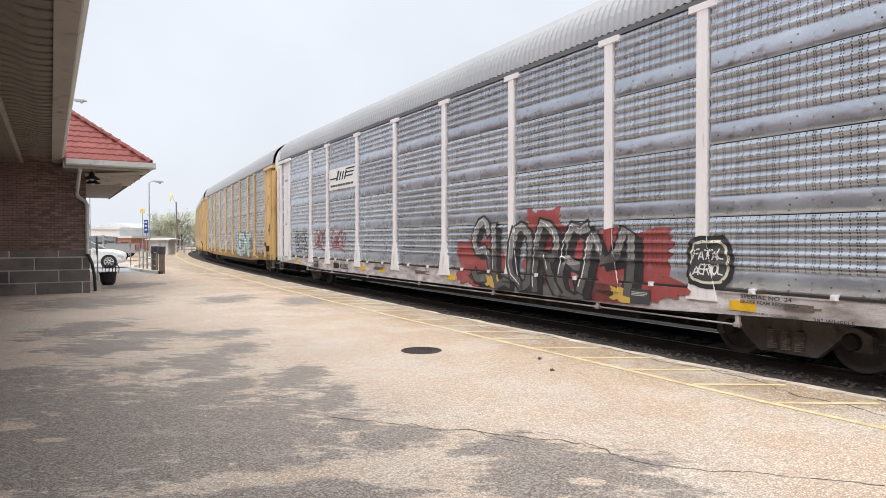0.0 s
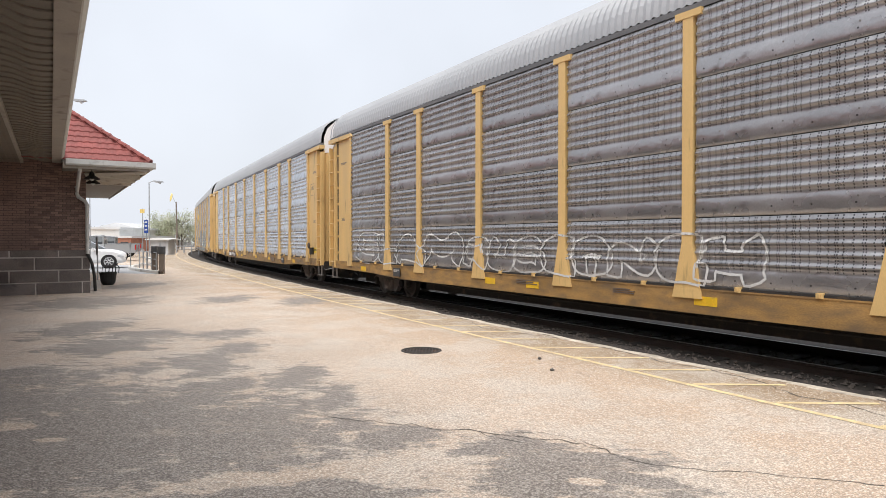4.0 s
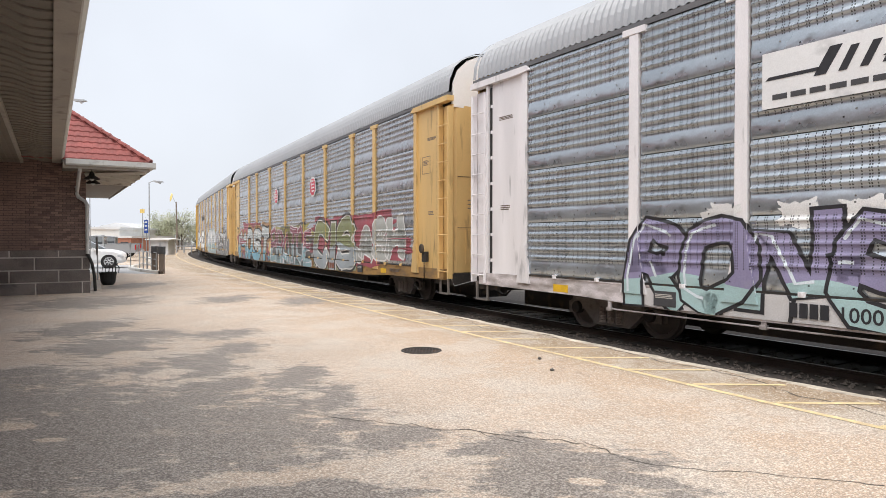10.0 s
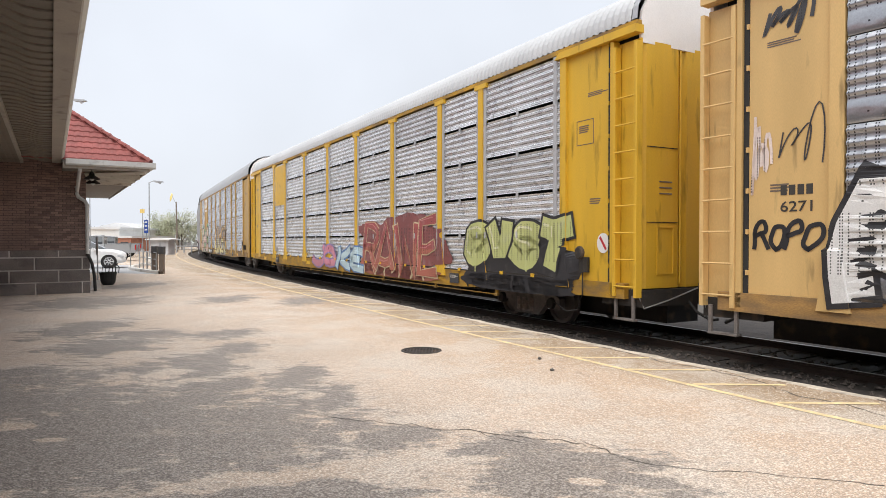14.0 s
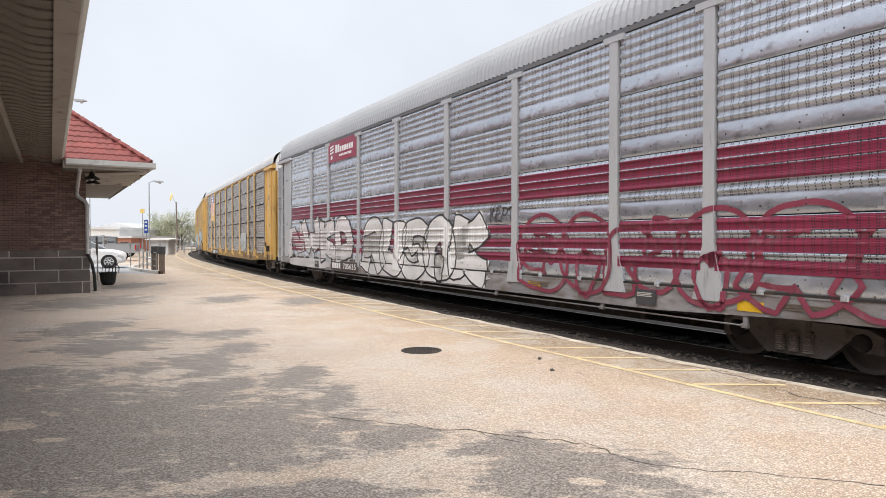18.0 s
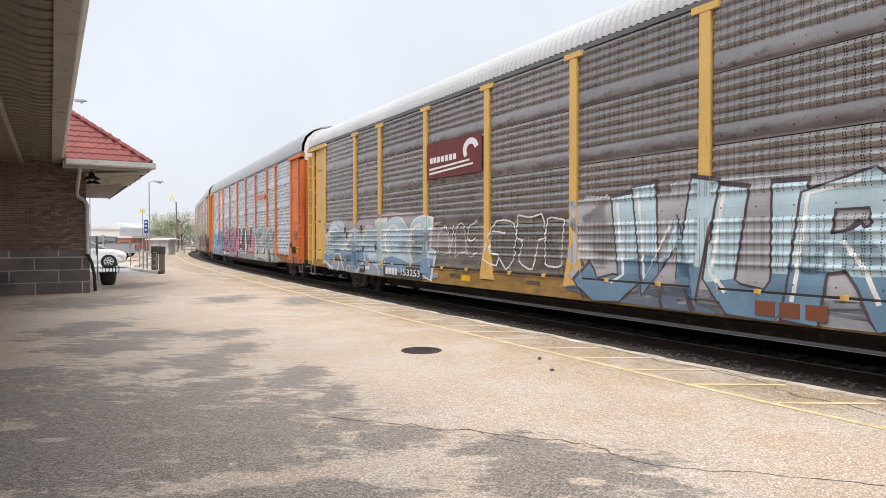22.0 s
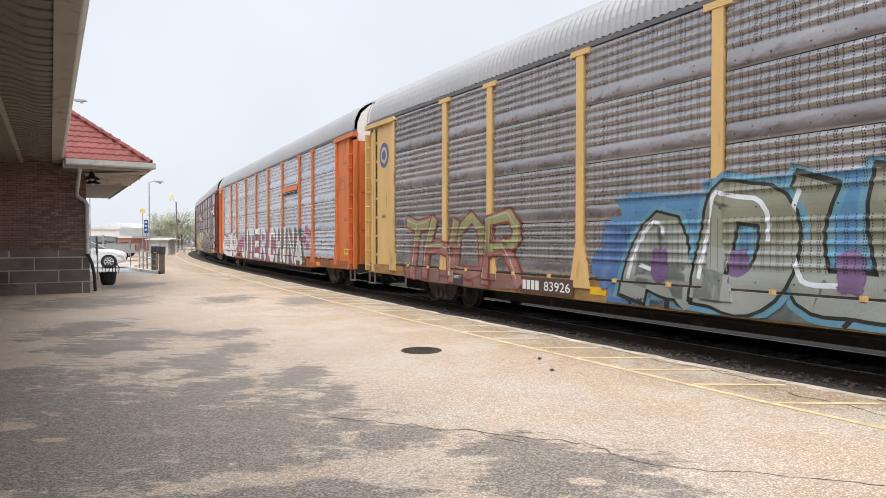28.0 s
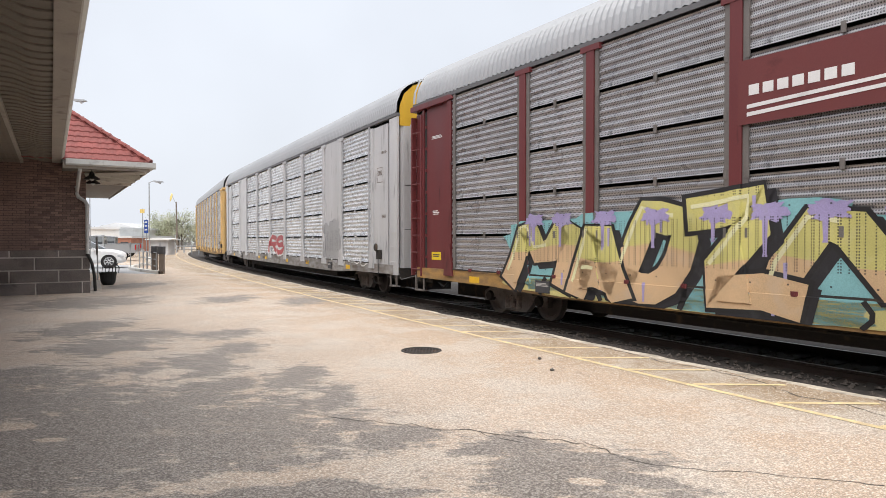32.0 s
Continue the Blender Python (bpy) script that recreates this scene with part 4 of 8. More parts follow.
# Utility pole with a yellow pennant.
pole = tagged(new("utility_pole"), "wooden utility pole with a yellow pennant", "utility pole")
pole.location = (-35.3, 85.0, -0.3)
part("mast", Shape().tube([(0, 0, 0), (-0.12, 0, 6.9)], [0.14, 0.09], 8), WOODPOLE, pole)
part("gaff", Shape().tube([(-0.11, 0, 6.6), (-0.75, 0, 7.9)], 0.03, 6), GALV, pole)
part("pennant", Shape().prism([(-0.95, 6.9), (-0.72, 7.25), (-0.55, 7.85), (-0.75, 8.05), (-0.95, 7.5)], -0.02, 0.02, "y"), material("pale_yellow_cloth", (0.85, 0.68, 0.25), 0.7), pole, "yellow pennant")

# Wire fence and low hedge at the end of the platform.
fence = tagged(new("fence"), "low grey guard fence at the end of the platform", "fence")
for k in range(9):
    p = (-32.5 + 1.9 * k * 0.42, 78.0 + 0.3 * k)
    part("post", Shape().box(p[0] - 0.06, p[0] + 0.06, p[1] - 0.06, p[1] + 0.06, -0.3, 0.95), GALV, fence)
for z in (0.45, 0.8):
    part("rail", Shape().tube([(-32.5, 78.0, z), (-26.1, 80.4, z)], 0.05, 4), GALV, fence)

# Leaf colours are paled to put the distance's haze into them.
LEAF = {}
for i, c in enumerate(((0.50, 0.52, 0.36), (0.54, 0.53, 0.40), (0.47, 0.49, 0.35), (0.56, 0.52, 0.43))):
    LEAF[i] = material("haze_pale_leaves_%d" % i, c, 0.8, 0.0, 0.35, 3, 0.1, 20)
BARK = material("tree_bark", (0.13, 0.105, 0.085), 0.9, 0.0, 0.3, 8, 0.4, 40)


def tree(seed, h, spread, leaf):
    """Tapered trunk, forking limbs, and a loose crown of many small leaves."""
    r = random.Random(seed)
    ob = tagged(new("tree"), "young tree in thin spring leaf, paled for haze, beyond the platform", "tree", "trees beyond the platform")
    limbs = Shape().tube([(0, 0, 0), (r.uniform(-0.1, 0.1), r.uniform(-0.1, 0.1), h * 0.4), (r.uniform(-0.2, 0.2), 0, h * 0.8)], [0.14, 0.10, 0.03], 6)
    tips = []
    for k in range(16):
        a, z = r.uniform(0, 6.28), h * r.uniform(0.2, 0.75)
        e = Vector((math.cos(a) * spread * r.uniform(0.4, 1), math.sin(a) * spread * r.uniform(0.4, 1), min(h, z + h * r.uniform(0.12, 0.4))))
        m = Vector((e.x * 0.45, e.y * 0.45, z + (e.z - z) * 0.6))
        limbs.tube([(0, 0, z), m, e], [0.05, 0.035, 0.012], 4)
        tips += [m.lerp(e, t) for t in (0.2, 0.6, 1.0)]
        for j in range(3):
            q = e + Vector((r.gauss(0, 0.4), r.gauss(0, 0.4), r.gauss(0.25, 0.3))) * spread * 0.4
            limbs.tube([m.lerp(e, 0.7), q], [0.018, 0.006], 3)
            tips.append(q)
    part("trunk", limbs, BARK, ob)
    lv = Shape()
    for k in range(1700):
        t = r.choice(tips)
        p = t + Vector((r.gauss(0, 1), r.gauss(0, 1), r.gauss(0, 0.8))) * spread * 0.20
        if p.z < h * 0.12:
            continue
        u = Vector((r.uniform(-1, 1), r.uniform(-1, 1), r.uniform(-1, 1))).normalized() * r.uniform(0.06, 0.14)
        v = u.cross(Vector((r.uniform(-1, 1), r.uniform(-1, 1), r.uniform(-1, 1)))).normalized() * u.length * 0.7
        lv.add([p - u, p + v, p + u, p - v], [(0, 1, 2, 3)])
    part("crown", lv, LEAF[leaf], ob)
    return ob


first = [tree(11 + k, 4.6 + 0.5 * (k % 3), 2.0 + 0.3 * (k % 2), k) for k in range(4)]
spots_ = [(-44.5, 100), (-42.6, 103), (-40.4, 99), (-38.6, 104), (-36.7, 101), (-35.0, 105), (-33.4, 102), (-46.8, 108), (-41.6, 110), (-37.6, 112), (-45.6, 104), (-34.2, 108), (-31.8, 104), (-30.4, 107), (-39.6, 107)]
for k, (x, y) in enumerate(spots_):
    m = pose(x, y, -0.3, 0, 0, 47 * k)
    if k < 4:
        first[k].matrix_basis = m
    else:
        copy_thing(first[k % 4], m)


def far_wood():
    """Hazy row of woods on the skyline."""
    r = random.Random(2)
    sh = Shape()
    for k in range(9000):
        a = r.uniform(-0.95, 0.9)
        d = r.uniform(230, 300)
        top = 6.0 + 2.0 * noise.noise((a * 14, 0, 3)) + 1.2 * noise.noise((a * 60, 1, 3))
        p = Vector((math.sin(a) * d, math.cos(a) * d, -0.3 + top * r.random() ** 0.7))
        s = r.uniform(0.3, 0.8)
        u = Vector((r.uniform(-1, 1), r.uniform(-1, 1), r.uniform(-1, 1))).normalized() * s
        v = u.cross(Vector((r.uniform(-1, 1), 1, r.uniform(-1, 1)))).normalized() * s
        sh.add([p - u, p + v, p + u, p - v], [(0, 1, 2, 3)])
    return sh


# The haze is mixed into this greyed leaf colour.
tagged(part("far_woods", far_wood(), material("hazy_far_leaves", (0.42, 0.43, 0.40), 0.9, 0.0, 0.2, 0.3, 0.0, 5)), "low hazy row of far woods on the skyline", "woods", kind="stuff")

# ---- autorack cars ----
LEN, HALF, TRUCKS = 28.5, 14.25, 20.12
SIDE = -1.58          # plane of the side sheets that face the platform
ENDS = (0.477, 2.415, 26.085, 28.023)
POSTS = (5.168, 7.086, 9.952, 12.818, 15.684, 18.55, 21.416, 23.332)
BAYS = tuple(zip((2.415,) + POSTS, POSTS + (26.085,)))
EAVE_Z, CROWN = 5.30, 5.86
AMP = 0.030
# One rib of a side sheet: parts of its pitch and of its depth, flat between the ribs.
RIB = ((0.0, 0.0), (0.30, 0.0), (0.42, 0.22), (0.54, 0.80), (0.62, 1.0), (0.72, 0.86), (0.86, 0.22), (1.0, 0.0))
PITCH_RIB = 0.152
RIB_CUTS = [0.27 + PITCH_RIB * (i + p) for i in range(5) for p, q in RIB[:-1]] + [1.03]


def ridge(z):
    """Depth of a side sheet at height z in its row: flat band below, five ribs above."""
    if z < 0.27:
        return 0.002 + 0.012 * math.sin(math.pi * z / 0.27)
    if z > 1.03:
        return 0.0
    u = ((z - 0.27) / PITCH_RIB) % 1.0
    for (a, p), (b, q) in zip(RIB, RIB[1:]):
        if u <= b:
            return AMP * (p + (q - p) * (u - a) / (b - a))
    return 0.0


def fine_ridge(z):
    if z > 0.775 or z < 0.02:
        return 0.02
    return 0.016 * math.sin((z - 0.02) / 0.13 * 2 * math.pi)


def sheet(width, fine, lo=0.122, hi=0.122):
    """One corrugated side sheet."""
    if fine:
        zs = [0.0, 0.018] + [0.02 + 0.0325 * i for i in range(24)] + [0.79]
        ys = [fine_ridge(z) for z in zs]
    else:
        zs = [0.0, 0.01, 0.07, 0.135, 0.20, 0.262] + RIB_CUTS + [1.041]
        ys = [-0.004] + [ridge(z) for z in zs[1:-1]] + [-0.006]
    sh = Shape()
    sh.smooth = True
    return sh.grid([[(lo, -y, z), (width - hi, -y, z)] for y, z in zip(ys, zs)])


def bolts(sh, at, width):
    """Bolt heads along the flat bands of the coarse sheets of one bay."""
    n = 3 if width > 2.3 else 2
    for r in range(4):
        for z in (0.045, 0.20):
            for k in range(n):
                x = at + width * (k + 0.5) / n + (0.05 if z > 0.1 else -0.05)
                c = [(x + 0.015 * math.cos(a), -0.016, r * ROW + z + 0.015 * math.sin(a)) for a in (0.5, 2.07, 3.64, 5.21)]
                d = [(x + 0.018 * math.cos(a), 0.0, r * ROW + z + 0.018 * math.sin(a)) for a in (0.5, 2.07, 3.64, 5.21)]
                sh.add(c + d, [(3, 2, 1, 0), (0, 1, 5, 4), (1, 2, 6, 5), (2, 3, 7, 6), (3, 0, 4, 7)])
    return sh


def edge_strips(sh, at, width):
    """Flat flanges beside the posts and the clips that hold the fine sheets at their seams."""
    for x0, x1 in ((0.10, 0.19), (width - 0.19, width - 0.10)):
        sh.box(at + x0, at + x1, -0.03, 0.0, 0.0, 4.20)
    for r in range(1, 5):
        z = 0.844 * r - 0.03
        for x in (0.17, width * 0.5, width - 0.17):
            sh.box(at + x - 0.03, at + x + 0.03, -0.042, 0.0, z - 0.07, z + 0.07, 0.008)
    return sh


def post():
    """A side post with its bracket at the top and its flared foot."""
    sh = Shape()
    a, b = 0.095, 0.27
    sh.prism([(-a, 5.13), (-a, 1.68), (-b * 0.78, 1.10), (-b, 0.84), (b, 0.84), (b * 0.78, 1.10), (a, 1.68), (a, 5.13)], SIDE - 0.055, SIDE + 0.1, "y")
    sh.prism([(-0.235, 5.13), (-0.235, 5.235), (0.235, 5.235), (0.235, 5.13)], SIDE - 0.065, SIDE + 0.1, "y")
    return sh


HALF_ARC = ((1.57, 5.33), (1.54, 5.62), (1.40, 5.94), (1.12, 6.19), (0.80, 6.33), (0.4, 6.40), (0.0, 6.42))
ARC = [(-y, z) for y, z in HALF_ARC] + [(y, z) for y, z in HALF_ARC[-2::-1]]


def roof(low=1.0, fine=0.16):
    """Arched roof with cross corrugations."""
    n = int((LEN - 1.3) / (fine / 2))
    arc = []
    for (y0, z0), (y1, z1), (y2, z2), (y3, z3) in zip(ARC[:1] + ARC, ARC, ARC[1:], ARC[2:] + ARC[-1:]):
        arc += [(y1, z1), ((9 * (y1 + y2) - y0 - y3) / 16, (9 * (z1 + z2) - z0 - z3) / 16)]
    arc.append(ARC[-1])
    rows = []
    for i in range(n + 1):
        x = -HALF + 0.65 + i * fine / 2
        r = 0.028 if i % 2 else 0.0
        rows.append([(x, y * (1 + r * 0.3), 5.33 + (z - 5.33) * low + r) for y, z in arc])
    return Shape().grid(rows)


def roof_end(x, d, low=1.0):
    """The sheet that closes the roof's end above the doors."""
    sh = Shape()
    arc = [(y, 5.33 + (z - 5.33) * low - 0.04) for y, z in ARC]
    poly = [(SIDE * 0.93, 4.98)] + [(y * 0.94, z) for y, z in arc] + [(-SIDE * 0.93, 4.98)]
    return sh.prism(poly, x, x + d * 0.05, "x")


def side_frame():
    """Cast side frame of a freight truck."""
    poly = [(-1.12, 0.30), (-1.12, 0.52), (-0.95, 0.60), (-0.55, 0.62), (0.55, 0.62), (0.95, 0.60), (1.12, 0.52), (1.12, 0.30), (0.9, 0.30), (0.72, 0.42), (0.42, 0.14), (-0.42, 0.14), (-0.72, 0.42), (-0.9, 0.30)]
    return Shape().prism(poly, -1.06, -0.92, "y").prism(poly, 0.92, 1.06, "y")


def spring():
    """One coil spring of a truck."""
    prof = []
    for k in range(10):
        prof += [(0.075, 0.2 + 0.03 * k), (0.06, 0.215 + 0.03 * k)]
    return Shape().lathe(prof, (0, 0, 0), sides=8)


def wheelset():
    sh = Shape()
    for s in (-1, 1):
        y = s * 0.752
        p = [(0.09, -0.09), (0.14, -0.07), (0.33, -0.03), (0.355, -0.065), (0.42, -0.065), (0.425, 0.03), (0.45, 0.045), (0.45, 0.07), (0.36, 0.07), (0.33, 0.03), (0.12, 0.05), (0.09, 0.07)]
        sh.lathe([(r, -s * h if False else h * -s) for r, h in p], (0, y, 0), "y", 28)
    sh.lathe([(0.085, -1.05), (0.085, 1.05)], (0, 0, 0), "y", 10)
    # lightening marks that show the turning
    for s in (-1, 1):
        for k in range(3):
            a = k * 2.094
            sh.lathe([(0.03, -0.01), (0.02, 0.01)], (0.24 * math.cos(a), s * 0.80, 0.24 * math.sin(a)), "y", 6)
    sh.smooth = False
    return sh


def ladder_parts(x0, x1, body, car):
    """Ladder with seven rungs beside a corner."""
    ld = new("ladder")
    ld.parent = car
    for x in (x0, x1):
        part("stile", shared("stile", lambda: Shape().box(-0.032, 0.032, SIDE - 0.05, SIDE + 0.09, 0.78, 4.98, 0.006), body), body, ld, m=Matrix.Translation((x, 0, 0)))
    w = abs(x1 - x0)
    for k in range(9):
        part("rung", shared(("rung", round(w, 2)), lambda: Shape().tube([(0, SIDE - 0.04, 0), (w, SIDE - 0.04, 0)], 0.016, 6), body), body, ld, m=Matrix.Translation((min(x0, x1), 0, 0.95 + 0.45 * k)))
    return ld


def end_group(car, lead, body, sill, style, cap, leaf, low=1.0):
    """Everything at one end: corner panels, ladder, doors, steps, coupler."""
    d = 1 if lead else -1
    def X(a):
        return (a - HALF) if lead else (HALF - a)
    inner, corner = X(ENDS[2]), X(ENDS[3])
    def bx(a, b, y0, y1, z0, z1, c=0.0):
        return Shape().box(min(a, b), max(a, b), y0, y1, z0, z1, c)
    # smooth end panel, set back, with raised posts
    part("end_panel", bx(inner + d * 0.16, corner - d * 0.705, SIDE + 0.03, SIDE + 0.09, 1.00, 5.14), body, car)
    part("end_post", bx(inner, inner + d * 0.17, SIDE - 0.03, SIDE + 0.1, 0.85, 5.14), body, car)
    foot = [(inner - d * 0.10, 0.85), (inner + d * 0.02, 1.62), (inner + d * 0.17, 1.62), (inner + d * 0.30, 0.85)]
    part("post_foot", Shape().prism(foot, SIDE - 0.06, SIDE + 0.05, "y"), body, car)
    if style != "plain":
        part("corner_post", bx(corner - d * 0.62, corner - d * 0.54, SIDE - 0.02, SIDE + 0.12, 0.8, 5.1), body, car)
        part("corner_panel", bx(corner - d * 0.53, corner - d * 0.03, SIDE + 0.10, SIDE + 0.13, 0.85, 5.05), body, car)
        # The gap's shade is a solid black bar.
        part("door_slot", bx(corner - d * 0.70, corner - d * 0.63, SIDE + 0.02, SIDE + 0.3, 0.95, 5.05), GAP_SHADE, car, "black bar for the shade in the gap beside the ladder")
        for k in range(7):
            part("lug", shared(("lug", lead), lambda: bx(corner - d * 0.705, corner - d * 0.672, SIDE + 0.0, SIDE + 0.05, 0.0, 0.07), body), body, car, m=Matrix.Translation((0, 0, 1.25 + 0.56 * k)))
        ladder_parts(corner - d * 0.50, corner - d * 0.02, body, car)
        part("eave_bracket", Shape().prism([(inner - d * 0.12, 5.14), (inner + d * 0.02, 5.25), (corner, 5.25), (corner, 5.12), (inner + d * 0.25, 5.12)], SIDE - 0.07, SIDE + 0.12, "y"), body, car)
    else:
        part("corner_panel", bx(corner - d * 0.56, corner, SIDE + 0.005, SIDE + 0.07, 0.72, 5.22, 0.01), body, car)
        for k in range(3):
            part("grab_iron", Shape().tube([(corner - d * 0.45, SIDE - 0.045, 1.1 + 0.42 * k), (corner - d * 0.04, SIDE - 0.045, 1.1 + 0.42 * k)], 0.012, 6), body, car)
    # folding end doors: tall curved leaves
    doors = new("end_door")
    doors.parent = car
    xe = corner - d * 0.10
    for k in range(3):
        y0 = SIDE + 0.14 + k * 0.97
        lf = part("door_leaf", Shape().prism([(xe - d * 0.02, y0), (xe + d * 0.05, y0 + 0.10), (xe + d * 0.06, y0 + 0.48), (xe + d * 0.05, y0 + 0.86), (xe - d * 0.02, y0 + 0.955), (xe - d * 0.06, y0 + 0.955), (xe - d * 0.06, y0)], 0.92, 5.03), leaf, doors)
        if k == 0:
            for z in (3.28, 2.02):
                part("door_seam", bx(xe + d * 0.045, xe + d * 0.066, y0 + 0.12, y0 + 0.84, z, z + 0.012), GAP_SHADE, lf)
            for q0, q1, z0, z1 in ((0.34, 0.36, 1.15, 1.95), (0.72, 0.74, 1.15, 1.95), (0.36, 0.72, 1.93, 1.95), (0.36, 0.72, 1.15, 1.17)):
                part("hatch_frame", bx(xe + d * 0.05, xe + d * 0.075, y0 + q0, y0 + q1, z0, z1), leaf, lf)
            for z in (2.5, 2.6, 2.7):
                part("stencil_bar", bx(xe + d * 0.055, xe + d * 0.067, y0 + 0.40, y0 + 0.70, z, z + 0.022), BOLT, lf)
            part("door_bar", Shape().tube([(xe + d * 0.08, y0 + 0.88, 1.0), (xe + d * 0.08, y0 + 0.88, 4.95)], 0.018, 6), leaf, lf)
    part("roof_end", shared(("roof_end", lead, low), lambda: roof_end(xe + d * 0.005, d, low), cap), cap, car, "sheet above the end doors")
    part("roof_band", shared(("roof_band", lead, low), lambda: Shape().grid([[(corner - d * 0.14, y * 1.012, 5.35 + (z - 5.33) * low), (corner - d * 0.02, y * 1.012, 5.35 + (z - 5.33) * low)] for y, z in ARC]), ROOF), ROOF, car)
    # deck end, steps, coupler
    part("end_sill", bx(corner - d * 0.9, corner + d * 0.02, SIDE + 0.08, -SIDE - 0.08, 0.62, 0.9), STEEL, car)
    st = Shape()
    for x in (corner - d * 0.1, corner - d * 0.5):
        st.box(min(x, x - d * 0.05), max(x, x - d * 0.05), SIDE + 0.02, SIDE + 0.06, 0.40, 0.80)
    st.box(min(corner - d * 0.1, corner - d * 0.55), max(corner - d * 0.1, corner - d * 0.55), SIDE, SIDE + 0.12, 0.38, 0.41)
    part("step", st, CAST, car)
    cp = Shape().box(min(corner, X(LEN) + 0), max(corner, X(LEN)), -0.11, 0.11, 0.72, 0.98)
    cp.prism([(X(LEN) - d * 0.25, -0.18), (X(LEN) - d * 0.02, -0.18), (X(LEN), -0.05), (X(LEN), 0.16), (X(LEN) - d * 0.2, 0.16)], 0.68, 1.02)
    part("coupler", cp, STEEL, car)
    hose = [(corner - d * 0.1, -0.35, 0.78), (X(LEN) - d * 0.3, -0.36, 0.5), (X(LEN) - d * 0.05, -0.30, 0.38), (X(LEN), -0.2, 0.40)]
    part("air_hose", Shape().tube(hose, 0.025, 6), RUBBER, car)
    part("release_lever", Shape().tube([(corner - d * 0.05, SIDE + 0.05, 0.86), (corner + d * 0.03, SIDE + 0.12, 0.6), (corner + d * 0.06, -0.9, 0.72), (corner + d * 0.06, -0.2, 0.9)], 0.012, 6), GALV, car)


def build_truck(car, x):
    tr = part("truck", shared("side_frame", side_frame, CAST), CAST, car, "dark cast side frames")
    tr.location = (x, 0, 0)
    part("bolster", shared("bolster", lambda: Shape().box(-0.22, 0.22, -1.12, 1.12, 0.42, 0.66, 0.04), CAST), CAST, tr)
    for dx in (-0.2, 0, 0.2):
        part("spring", shared("spring", spring, RUST), RUST, tr, m=Matrix.Translation((dx, -1.08, 0)))
    for dx in (-0.876, 0.876):
        ws = part("wheelset", shared("wheelset", wheelset, WHEEL), WHEEL, tr, "steel wheels on an axle")
        ws.location = (dx, 0, 0.42)
        part("bearing_cap", shared("bearing_cap", lambda: Shape().lathe([(0.10, -1.13), (0.12, -1.1), (0.12, -1.0)], (0, 0, 0.0), "y", 12), STEEL), STEEL, tr, m=Matrix.Translation((dx, 0, 0.42)))
        WHEELSETS.append((car, ws, dx))
    return tr


WHEELSETS = []
CAST = material("dusty_cast_steel", (0.20, 0.175, 0.16), 0.75, 0.1, 0.35, 12, 0.3, 60, 0.3, (0.06, 0.05, 0.04))
BOLT = material("dark_bolt_steel", (0.19, 0.175, 0.165), 0.6, 0.3, 0.2, 12, 0.0, 60)
EAVE_DARK = material("dark_eave_rail", (0.14, 0.14, 0.145), 0.6, 0.2, 0.2, 10, 0.1, 60)
RUST = material("rusty_spring", (0.30, 0.25, 0.22), 0.8, 0.2, 0.3, 12, 0.2, 60)


